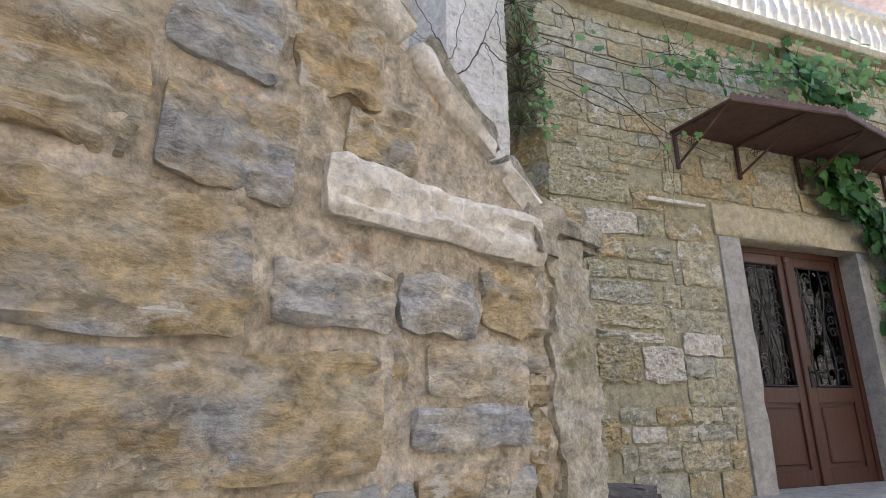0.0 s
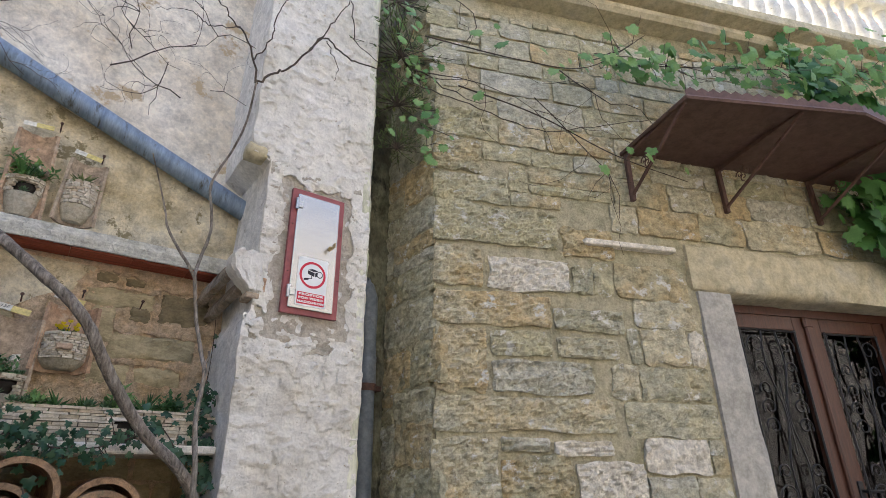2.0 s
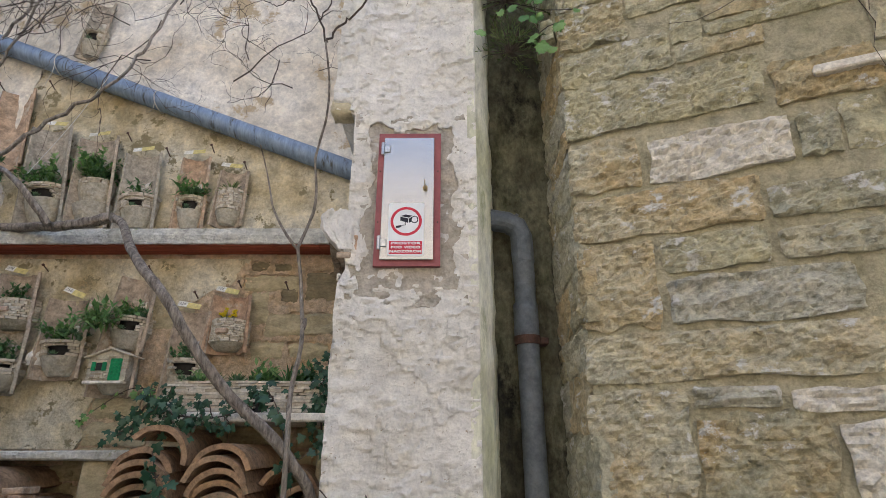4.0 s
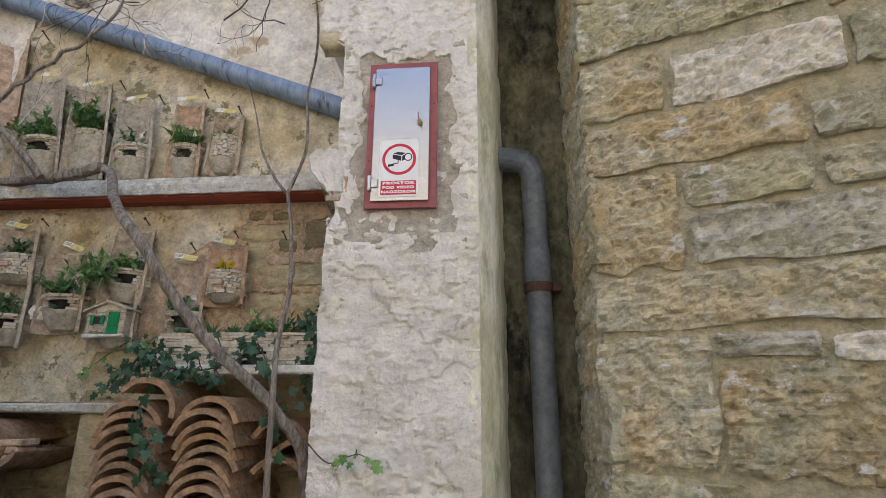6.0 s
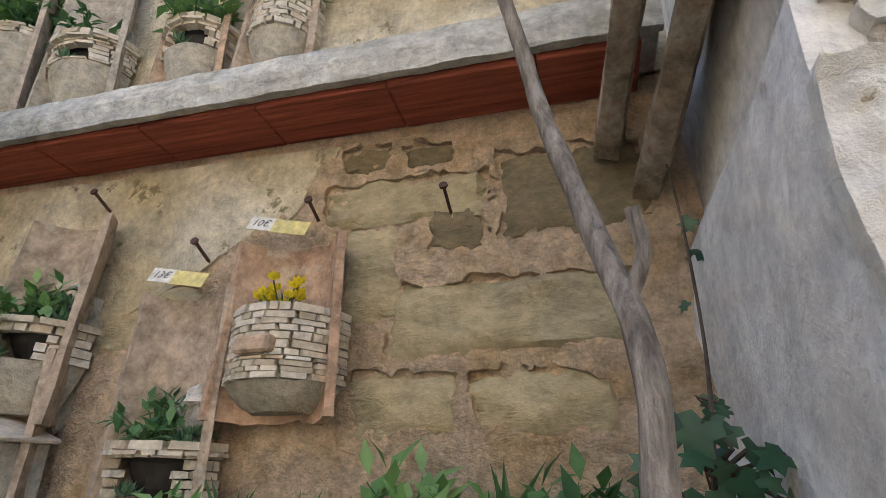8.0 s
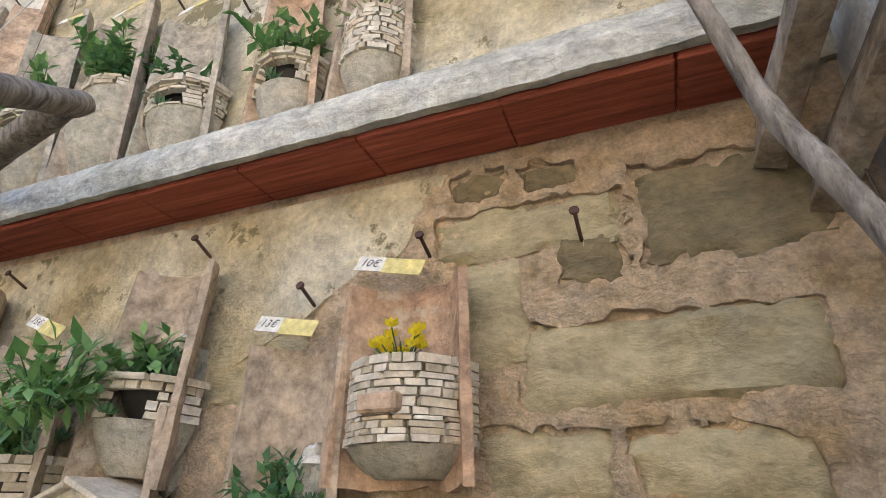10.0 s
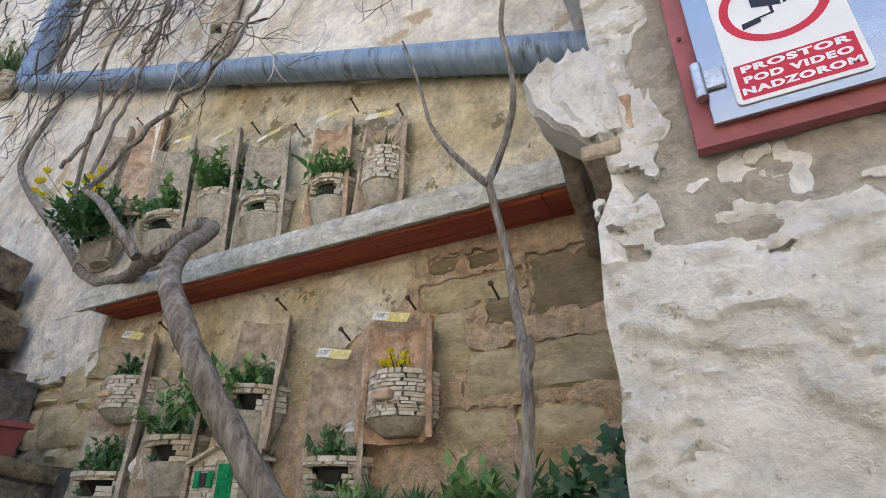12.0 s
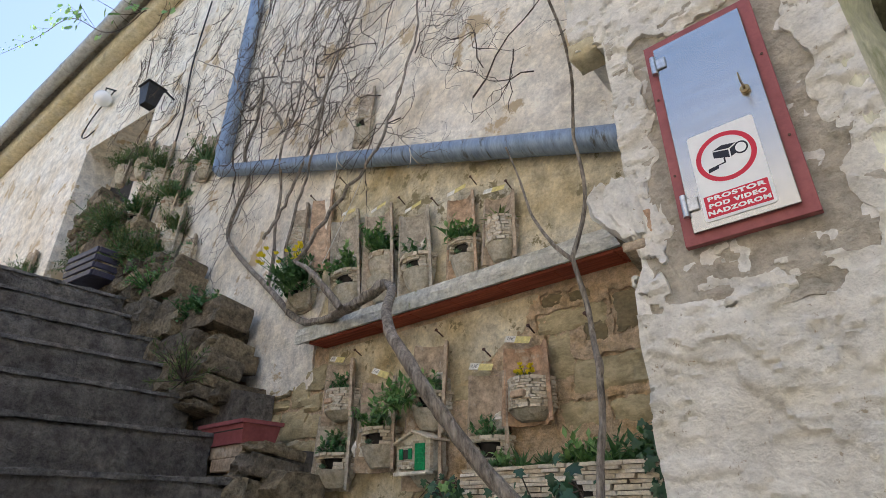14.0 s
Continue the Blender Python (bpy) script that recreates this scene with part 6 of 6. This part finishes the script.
ARM = spline([(1.29, 2.77, 2.905), (1.15, 2.79, 2.885), (1.0, 2.82, 2.88), (0.85, 2.88, 2.905), (0.70, 2.93, 2.92), (0.56, 2.96, 2.94), (0.40, 2.99, 2.98), (0.24, 3.0, 3.06), (0.03, 3.02, 3.22), (-0.2, 3.03, 3.40), (-0.45, 3.03, 3.59), (-0.82, 3.03, 3.92), (-0.83, 3.03, 4.13), (-0.73, 3.03, 4.30), (-0.68, 3.03, 4.42), (-0.62, 2.93, 4.6), (-0.5, 2.92, 4.9), (-0.55, 2.92, 5.4)], 7)
part("arm", tube(ARM, [0.026 - 0.015 * i / (len(ARM) - 1) for i in range(len(ARM))], 12, 0.3, 2), "bark", vine, "", True)
RS = spline([(-0.12, 3.02, 3.34), (-0.10, 3.02, 3.55), (-0.14, 3.02, 3.8), (-0.10, 3.0, 4.05), (-0.05, 2.92, 4.35), (0.08, 2.92, 4.7), (0.1, 2.9, 5.2)], 7)
part("riser", tube(RS, [0.014 - 0.008 * i / (len(RS) - 1) for i in range(len(RS))], 8, 0.3, 4), "bark", vine, "", True)
SP = spline([(0.98, 2.78, 2.87), (0.9, 2.74, 2.98), (0.78, 2.72, 3.10), (0.62, 2.74, 3.2)], 7)
part("spur", tube(SP, [0.02 - 0.01 * i / (len(SP) - 1) for i in range(len(SP))], 9, 0.3, 3), "bark", vine, "", True)
for k, pts in enumerate((
        [(0.30, 2.90, 3.18), (0.18, 2.93, 3.4), (0.22, 2.94, 3.75), (0.32, 2.93, 4.05), (0.45, 2.90, 4.5), (0.52, 2.9, 5.0)],
        [(-0.1, 2.93, 3.65), (0.1, 2.94, 3.9), (0.3, 2.94, 4.25), (0.5, 2.9, 4.7), (0.75, 2.9, 5.3), (0.9, 2.9, 6.0)],
        [(0.62, 2.74, 3.2), (0.85, 2.8, 3.5), (1.05, 2.85, 3.75), (1.2, 2.88, 4.1), (1.3, 2.9, 4.6), (1.25, 2.9, 5.3)],
        [(0.45, 2.9, 4.45), (0.2, 2.88, 4.8), (-0.1, 2.88, 5.0), (-0.4, 2.88, 5.5)],
        [(-0.1, 2.93, 4.6), (-0.3, 2.9, 4.9), (-0.7, 2.88, 5.1), (-1.0, 2.85, 5.6), (-1.5, 2.7, 6.0)])):
    L = spline(pts, 7)
    part("limb", tube([p + 0.012 * rv(random.Random(k * 100 + i)) for i, p in enumerate(L)], [0.011 - 0.006 * i / (len(L) - 1) for i in range(len(L))], 7, 0.3, 10 + k), "bark", vine, "", True)

young = holder("climbing_stem", pose(0, 0, 0), "slender grey climbing stem forking beside the pier", "vine")
ST = spline([(2.34, 2.50, 1.3), (2.318, 2.51, 1.85), (2.302, 2.54, 2.02), (2.30, 2.565, 2.11), (2.308, 2.585, 2.2), (2.311, 2.592, 2.28), (2.296, 2.63, 2.36), (2.278, 2.655, 2.44), (2.26, 2.685, 2.53), (2.245, 2.69, 2.615), (2.224, 2.69, 2.72)], 7)
part("stem", tube(ST, [0.0105 - 0.003 * i / (len(ST) - 1) for i in range(len(ST))], 9, 0.25, 5), "bark", young, "", True)
FK = spline([(2.224, 2.69, 2.715), (2.243, 2.73, 2.82), (2.265, 2.745, 2.92), (2.27, 2.745, 3.0), (2.258, 2.76, 3.1), (2.24, 2.775, 3.22), (2.262, 2.75, 3.32), (2.30, 2.69, 3.43), (2.32, 2.60, 3.56), (2.31, 2.50, 3.72)], 7)
part("fork", tube(FK, [0.0080 - 0.003 * i / (len(FK) - 1) for i in range(len(FK))], 8, 0.25, 6), "bark", young, "", True)
FK2 = spline([(2.224, 2.685, 2.71), (2.186, 2.668, 2.755), (2.131, 2.69, 2.837), (2.08, 2.715, 2.93), (2.06, 2.72, 3.0), (2.02, 2.74, 3.13), (1.96, 2.76, 3.3)], 7)
part("fork", tube(FK2, [0.008 - 0.005 * i / (len(FK2) - 1) for i in range(len(FK2))], 6, 0.2, 7), "bark", young, "", True)
SN = spline([(2.306, 2.605, 2.31), (2.318, 2.60, 2.335), (2.318, 2.60, 2.355), (2.316, 2.60, 2.37)], 5)
part("snag", tube(SN, 0.005, 7, 0.2, 8), "bark", young, "", True)
# Long bare shoots that spread from its head over the pier and the house front.
for k, (r0, pts) in enumerate((
        (0.006, [(2.31, 2.50, 3.72), (2.40, 2.48, 3.82), (2.48, 2.47, 3.9), (2.62, 2.46, 4.16), (2.70, 2.46, 4.14), (2.80, 2.46, 4.1), (3.0, 2.45, 4.12), (3.23, 2.42, 4.11), (3.56, 2.32, 4.05), (4.0, 2.16, 3.95), (4.4, 2.0, 4.05), (4.9, 1.8, 4.2), (5.3, 1.65, 4.2)]),
        (0.0055, [(2.31, 2.50, 3.72), (2.24, 2.48, 3.93), (2.16, 2.49, 4.02), (2.10, 2.48, 4.07), (1.98, 2.48, 4.2), (1.93, 2.5, 4.4)]),
        (0.0045, [(2.55, 2.465, 4.03), (2.65, 2.46, 4.26), (2.71, 2.45, 4.4), (2.77, 2.44, 4.55), (2.80, 2.45, 4.8)]),
        (0.0035, [(2.77, 2.44, 4.52), (2.80, 2.44, 4.3), (2.82, 2.44, 4.22), (3.01, 2.43, 4.13), (3.19, 2.42, 4.05), (3.3, 2.40, 4.02)]),
        (0.004, [(2.27, 2.49, 3.83), (2.34, 2.47, 4.0), (2.36, 2.46, 4.2), (2.43, 2.46, 4.4), (2.44, 2.46, 4.75)]),
        (0.003, [(2.64, 2.46, 4.16), (2.72, 2.45, 4.0), (2.70, 2.45, 3.9)]),
        (0.003, [(2.18, 2.49, 4.0), (2.05, 2.5, 3.95), (1.95, 2.52, 4.0), (1.82, 2.55, 3.95)]))):
    L = spline(pts, 6)
    part("shoot", tube([p + 0.008 * rv(random.Random(k * 60 + i)) for i, p in enumerate(L)], [r0 * (1 - 0.65 * i / (len(L) - 1)) for i in range(len(L))], 6, 0.2, 30 + k), "twig", young, "dark bare shoot", True)

# Bare twigs over the wall.
_r = random.Random(77)


def twig(p, d, ln, rad, depth, out, y0=2.6, y1=3.02):
    pts = [p]
    n = 6
    for i in range(n):
        d = (d + rv(_r, 0.6)).normalized()
        d.y *= 0.4
        q = pts[-1] + d * ln / n
        q.y = min(y1, max(y0, q.y))
        pts.append(q)
    out.append(tube(pts, [rad * (1 - 0.6 * i / n) for i in range(n + 1)], 4, cap=False))
    if depth > 0:
        for k in range(_r.choice((2, 3, 3))):
            i = _r.randint(1, n)
            twig(pts[i], (d + rv(_r, 1.0) + Vector((0, 0, 0.1))).normalized(), ln * _r.uniform(0.5, 0.8), rad * 0.6, depth - 1, out, y0, y1)


thicket = holder("bare_twigs", pose(0, 0, 0), "tangle of thin bare vine twigs against the plaster", "vine", "", "stuff")
_out = []
for k in range(95):
    x = _r.uniform(-1.1, 2.3)
    z = _r.uniform(4.25, 5.9) - 0.33 * max(0, x)
    twig(Vector((x, 2.9, z)), Vector((_r.uniform(-1, 1), 0, _r.uniform(-0.9, 0.9))).normalized(), _r.uniform(0.35, 0.8), _r.uniform(0.002, 0.0045), 2, _out)
for k in range(85):
    x = _r.uniform(-3.0, 0.6)
    twig(Vector((x, 2.80 + 0.14 * min(0, x + 1.2), _r.uniform(5.0, 6.6) - 0.6 * (x + 1.2))), Vector((_r.uniform(-1, 1), 0, _r.uniform(-0.8, 0.8))).normalized(), _r.uniform(0.35, 0.75), _r.uniform(0.0025, 0.0055), 2, _out)
part("twigs", join(*_out), "twig", thicket, "", True)
creeper("young_creeper", "few fresh vine leaves sprouting on the bare twigs", [(-2.6, 2.6, 7.4), (-1.8, 2.6, 7.3), (-1.0, 2.7, 7.2), (0.0, 2.75, 7.0), (1.2, 2.8, 6.2)], 0.3, 45, 0.07, GRAPE, "fresh", 9, None, 0.15, 0.003)
creeper("young_creeper", "loose fresh vine sprays hanging over the steps against the sky", [(-29.85, 2.00, 24.70), (-11.23, 2.00, 12.59), (-5.73, 2.00, 9.14), (-1.94, 2.00, 6.10), (-0.71, 2.00, 5.45)], 0.25, 90, 0.075, GRAPE, "fresh", 29, None, 0.3, 0.006)
_out = []
for k in range(7):
    twig(Vector((_r.uniform(-0.25, 1.6), -0.15, _r.uniform(3.8, 4.9))), Vector((_r.uniform(0.2, 1), 0, _r.uniform(-0.6, 0.4))).normalized(), _r.uniform(0.5, 1.1), 0.004, 1, _out, -0.3, -0.08)
part("twigs", join(*_out), "twig", holder("hanging_twigs", F, "thin bare twigs straggling over the house front", "vine", "", "stuff"), "", True)

# ---- shelf, slab, stacked tiles, long planter ----
shelf = holder("stone_shelf", pose(0, 0, 0), "grey stone slab shelf in the garden wall", "shelf")
part("slab", block(0.80, 1.60, 2.78, BACK, 1.815, 1.85, 0.006, 0.006, 1), "concrete", shelf)
slab = holder("stone_shelf", pose(0, 0, 0), "pale stone slab over the stacked roof tiles", "shelf")
part("slab", block(1.70, 2.43, 2.70, BACK, 1.965, 2.0, 0.006, 0.006, 2), "palestone", slab)
part("prop", block(2.36, 2.43, 2.8, BACK, 1.0, 1.966, 0.01, 0.008, 3), "bstone", slab)
part("prop", block(1.40, 1.50, 2.8, BACK, 1.0, 1.816, 0.01, 0.008, 4), "bstone", slab)
part("prop", block(0.80, 0.9, 2.85, BACK, 1.0, 1.816, 0.01, 0.008, 5), "bstone", slab)
long_p = holder("stone_planter", pose(2.04, BACK - 0.02, 2.0), "long planter of thin stone slips filled with succulents and ivy", "planter")
_r = random.Random(31)
out = []
z = 0.0
while z < 0.13:
    h = _r.uniform(0.005, 0.009)
    x = -0.36
    while x < 0.34:
        w = _r.uniform(0.03, 0.10)
        if not (0.02 < x + w / 2 < 0.10 and z < 0.085):
            out.append(qbox(Vector((x + w / 2, -0.26 + 0.05 * abs(x) + _r.uniform(-0.006, 0.006), z + h)), (1, 0, 0), w / 2, 0.02, h * 0.95, _r))
        x += w
    z += 2 * h
slips(out, Matrix(), long_p)
# Dark block that imitates the shade inside the arch.
part("arch_shade_fill", block(0.0, 0.11, -0.235, -0.2, 0.0, 0.09), "indoor", long_p)
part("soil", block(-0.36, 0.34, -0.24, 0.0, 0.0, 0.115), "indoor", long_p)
for i, (x, k, s) in enumerate(((-0.27, "fresh", 0.08), (-0.2, "grass", 0.09), (-0.1, "grass", 0.08), (-0.02, "sedum", 0.09), (0.05, "fresh", 0.11), (0.14, "grass", 0.11), (0.22, "bush", 0.10), (-0.32, "sedum", 0.07))):
    plant("greenery", k, Matrix.Translation((x, -0.14, 0.11)), s * 1.15, "", 300 + i, long_p)


def arch_tile(w, ln, seed):
    g = coppo(w, w * 0.86, ln, 0.021, 2.6, 14, 5, seed)
    return moved(g, Matrix(((1, 0, 0, 0), (0, 0, 1, 0), (0, 1, 0, 0), (0, 0, 0, 1))))


protos = [part("roof_tile", arch_tile(0.245, 0.45, 3 + i), "stacktile", None, "", True) for i in range(3)]
for i, o in enumerate(protos):
    tagged(o, "curved old clay roof tile in a stack", "roof tile", "stacked roof tiles")
_r = random.Random(41)
used = set()
for cx0, top, n in ((1.74, 1.865, 17), (2.03, 1.88, 17)):
    for k in range(n):
        a = _r.choice((0, 1, 2))
        m = pose(cx0 + _r.uniform(-0.018, 0.018) + 0.004 * k, 2.585 + _r.uniform(-0.02, 0.03), top - k * 0.043, _r.uniform(-2, 2), _r.uniform(-5, 5), _r.uniform(-4, 4))
        if a not in used:
            used.add(a)
            protos[a].matrix_basis = m
        else:
            copy_thing(protos[a], m)
for x, y, z, ry in ((2.30, 2.72, 1.80, 12), (2.33, 2.72, 1.73, -8), (2.32, 2.72, 1.66, 20), (1.06, 2.66, 1.79, 0), (1.03, 2.66, 1.75, -22), (1.10, 2.66, 1.58, 172), (1.12, 2.67, 1.60, 190), (1.84, 2.60, 1.935, 25)):
    copy_thing(protos[(int(x * 100)) % 3], pose(x, y, z, 0, ry, 3))
for i, (x, z) in enumerate(((1.16, 1.70), (1.15, 1.675), (1.13, 1.65))):
    o = mesh_ob("brick_slip", *block(-0.1, 0.1, 0, 0.1, -0.012, 0.012, 0.004, 0.003, i), "coppo_red", None, "", False)
    o.matrix_world = pose(x, 2.68, z, 0, 2 * i - 2, 4)
    tagged(o, "thin red brick slip lying under the shelf", "brick", "brick slips under the shelf")

# Ivy over planter and tiles.
creeper("ivy", "dark glossy ivy trailing over the stone planter", [(1.60, 2.74, 1.93), (1.68, 2.72, 2.04), (1.80, 2.70, 1.99), (1.98, 2.68, 1.98), (2.15, 2.69, 2.04)], 0.09, 210, 0.031, IVY, "ivy", 12, None, 0.07, 0.004)
creeper("ivy", "dark glossy ivy climbing the corner by the pier", [(2.40, 2.76, 1.86), (2.36, 2.80, 2.08), (2.38, 2.86, 2.22)], 0.08, 110, 0.036, IVY, "ivy", 13, None, 0.05, 0.003)
creeper("ivy", "thin ivy shoot with small leaves up the corner", [(2.38, 2.86, 2.2), (2.41, 2.94, 2.35), (2.42, 2.99, 2.55), (2.41, 3.0, 2.7)], 0.02, 11, 0.026, IVY, "ivy", 18, None, 0.02, 0.002)
creeper("ivy", "dark ivy hanging in front of the stacked tiles", [(2.18, 2.66, 2.08), (2.24, 2.62, 2.0), (2.3, 2.58, 1.85), (2.34, 2.56, 1.7)], 0.05, 26, 0.042, IVY, "ivy", 14, None, 0.04, 0.002)
creeper("ivy", "dark ivy sprig between the tile stacks", [(1.80, 2.57, 1.85), (1.86, 2.55, 1.7), (1.90, 2.56, 1.6)], 0.05, 24, 0.042, IVY, "ivy", 15, None, 0.02, 0.002)
creeper("ivy", "thin ivy shoot with small leaves across the bare wall", [(1.62, 2.85, 2.1), (1.45, 2.95, 2.12), (1.3, 3.0, 2.05), (1.2, 3.02, 1.98)], 0.03, 14, 0.035, IVY, "fresh", 16, None, 0.02, 0.002)
creeper("ivy", "thin shoot with young leaves along the foot of the pier", [(2.44, 2.57, 1.72), (2.52, 2.56, 1.66), (2.62, 2.56, 1.69), (2.7, 2.56, 1.64)], 0.02, 9, 0.035, IVY, "fresh", 17, None, 0.02, 0.002)

# ---- flank plants and pots ----
pot = holder("trough", pose(0.22, 2.80, 2.31), "red-brown plastic flower trough on bricks", "planter")
part("trough_body", ([(-0.19, -0.09, 0), (0.19, -0.09, 0), (0.19, 0.09, 0), (-0.19, 0.09, 0), (-0.21, -0.105, 0.1), (0.21, -0.105, 0.1), (0.21, 0.105, 0.1), (-0.21, 0.105, 0.1)], [(3, 2, 1, 0), (0, 1, 5, 4), (1, 2, 6, 5), (2, 3, 7, 6), (3, 0, 4, 7)]), "redpaint", pot)
part("rim", join(block(-0.22, 0.22, -0.115, -0.10, 0.09, 0.108), block(-0.22, 0.22, 0.10, 0.115, 0.09, 0.108), block(-0.22, -0.205, -0.1, 0.1, 0.09, 0.108), block(0.205, 0.22, -0.1, 0.1, 0.09, 0.108)), "redpaint", pot)
part("soil", block(-0.2, 0.2, -0.1, 0.1, 0.06, 0.085), "indoor", pot)
for i in range(2):
    o = mesh_ob("brick", *block(-0.16, 0.14, -0.08, 0.08, -0.03, 0.03, 0.005, 0.004, i), "coppo_red", None, "", False)
    o.matrix_world = pose(0.26 + 0.03 * i, 2.80, 2.278 - 0.062 * i)
    tagged(o, "old red brick under the flower trough", "brick", "bricks under the trough")
plant("rosemary", "needle", Matrix.Translation((-0.10, 2.60, 2.66)), 0.27, "dense dark green rosemary bush on the rubble wall", 400, None, 0, "shrub")
for i, (x, y, z, s, k, lb) in enumerate(((-0.62, 2.84, 3.14, 0.24, "bush", "low green herbs spilling out of a stone planter"), (-0.48, 2.84, 3.16, 0.16, "bush", "low green herbs spilling out of a stone planter"), (-1.35, 2.78, 3.5, 0.34, "fresh", "leafy green plant on the rubble wall"), (-1.2, 2.85, 3.45, 0.24, "bush", "leafy green plant on the rubble wall"),
        (-1.9, 2.75, 4.0, 0.28, "shrub", "bushy herbs crowding the top of the rubble wall"), (-2.2, 2.7, 4.15, 0.28, "shrub", "bushy herbs crowding the top of the rubble wall"), (-2.6, 2.65, 4.5, 0.3, "shrub", "bushy herbs crowding the top of the rubble wall"), (-1.65, 2.8, 3.9, 0.25, "shrub", "bushy herbs crowding the top of the rubble wall"))):
    plant("herb_clump", k, Matrix.Translation((x, y, z)), s, lb, 410 + i, None, 0, "plant")
sp = holder("slip_planter", pose(-0.52, 2.90, 3.12), "small planter of stacked pale stone slips", "planter")
_r = random.Random(51)
out = []
z = 0.0
while z < 0.13:
    h = _r.uniform(0.006, 0.01)
    x = -0.12
    while x < 0.12:
        w = _r.uniform(0.04, 0.1)
        out.append(qbox(Vector((x + w / 2, -0.07, z + h)), (1, 0, 0), w / 2, 0.016, h * 0.95, _r))
        x += w
    for y in (-0.04, 0.0, 0.04):
        out.append(qbox(Vector((0.12, y, z + h)), (0, 1, 0), 0.022, 0.016, h * 0.95, _r))
    z += 2 * h
slips(out, Matrix(), sp)
part("soil", block(-0.11, 0.11, -0.06, 0.06, 0, 0.11), "indoor", sp)

# Lamp, lantern, cables and gutter of the upper house.
globe = holder("globe_lamp", FARW @ pose(-3.05, -0.12, 6.98), "white opal globe lamp on the upper house", "lamp")
_gl = [(0.11 * math.sin(a), 0.11 * math.cos(a)) for a in [math.pi * i / 10 for i in range(11)]]
part("globe", tube([(0, 0, -z) for _, z in _gl], [max(0.002, r0) for r0, _ in _gl], 16), "globe", globe, "", True)
part("arm", tube([(0, 0, 0.1), (0, 0.0, 0.18), (0, 0.12, 0.22)], 0.012, 6), "iron", globe)
part("cable", tube(spline([(0, 0.1, 0.2), (-0.35, 0.08, -0.1), (-0.5, 0.08, -0.35), (-0.35, 0.08, -0.45), (-0.2, 0.1, -0.38)], 6), 0.008, 6), "black", globe)
lantern = holder("lantern", FARW @ pose(-1.36, -0.25, 6.08), "small black wall lantern by the door", "lamp")
part("body", ([(-0.09, -0.09, 0.12), (0.09, -0.09, 0.12), (0.09, 0.09, 0.12), (-0.09, 0.09, 0.12), (-0.06, -0.06, -0.12), (0.06, -0.06, -0.12), (0.06, 0.06, -0.12), (-0.06, 0.06, -0.12)], [(3, 2, 1, 0)[::-1], (4, 5, 6, 7)[::-1], (0, 1, 5, 4), (1, 2, 6, 5), (2, 3, 7, 6), (3, 0, 4, 7)]), "iron", lantern)
part("hood", block(-0.11, 0.11, -0.11, 0.11, 0.12, 0.14, 0.008), "iron", lantern)
part("bracket", tube([(0, 0, 0.13), (0, 0.1, 0.2), (0, 0.26, 0.15)], 0.012, 6), "iron", lantern)
cable = holder("cable", FARW @ pose(0, -0.03, 0), "black cable running down the plaster", "cable")
part("wire", tube(spline([(-1.05, 0, 7.6), (-1.1, 0, 6.6), (-1.0, 0, 5.8), (-1.05, 0, 5.0), (-1.15, 0, 4.0)], 6), 0.009, 6), "black", cable)
gut = holder("gutter", FARW, "weathered half-round roof gutter under the eave", "gutter")
G0, G1 = Vector((-7.9, -0.36, 6.86)), Vector((-1.6, -0.36, 8.47))
part("channel", tube([G0 + (G1 - G0) * i / 12 for i in range(13)], 0.085, 12), "guttermetal", gut, "", True)
for k in range(9):
    p = G0 + (G1 - G0) * (0.06 + 0.11 * k)
    part("seam", tube([p, p + (G1 - G0) * 0.006], 0.091, 12), "guttermetal", gut, "", True)
SLOPE = Matrix(((1, 0, 0, 0), (0, 1, 0, 0), (0.2556, 0, 1, 0), (0, 0, 0, 1)))
part("eave", moved(block(-8, -1.5, -0.34, 0.6, -0.03, 0.05), Matrix.Translation((0, 0, 8.97)) @ SLOPE), "stucco", gut)
part("cornice", moved(block(-8, -1.5, -0.20, 0.02, -0.30, -0.035, 0.03, 0.004, 5), Matrix.Translation((0, 0, 8.97)) @ SLOPE), "lintel", gut, "mottled stone cornice", True)
for i, (x, zz) in enumerate(((0.62, -0.3), (1.25, -0.2))):
    t = (x + 1.13) / 4.28
    p = A + (B - A) * t
    st = holder("string_tie", pose(p.x, p.y, p.z), "pale string tied round the zinc pipe", "string", "string ties")
    part("loop", tube([(0.006 * math.cos(a * 2), 0.066 * math.sin(a), 0.066 * math.cos(a)) for a in [2 * math.pi * k / 16 for k in range(17)]], 0.003, 5), "string", st, "", True)
    part("tail", tube(spline([(0, -0.066, -0.01), (0.01, -0.07, -0.09), (-0.01, -0.068, zz * 0.6)], 5), 0.002, 4), "string", st)
cord = holder("cord", pose(0, 0, 0), "long pale cord hanging from the pipe to the vine", "string")
part("line", tube(spline([(0.98, 2.91, 3.85), (0.90, 2.85, 3.5), (0.80, 2.78, 3.15)], 6), 0.0018, 4), "string", cord)

crate = holder("crate", pose(-2.25, 2.62, 3.78, 0, 0, 8), "dark blue plastic crate at the top of the steps", "crate")
for i in range(4):
    part("side", moved(block(-0.25, 0.25, -0.19, -0.17, 0.07 * i, 0.07 * i + 0.05, 0.004), pose(0, 0, 0)), "gutter", crate)
    part("end", block(0.24, 0.26, -0.17, 0.17, 0.07 * i, 0.07 * i + 0.05, 0.004), "gutter", crate)
part("base", block(-0.25, 0.25, -0.17, 0.17, 0.0, 0.02, 0.004), "gutter", crate)
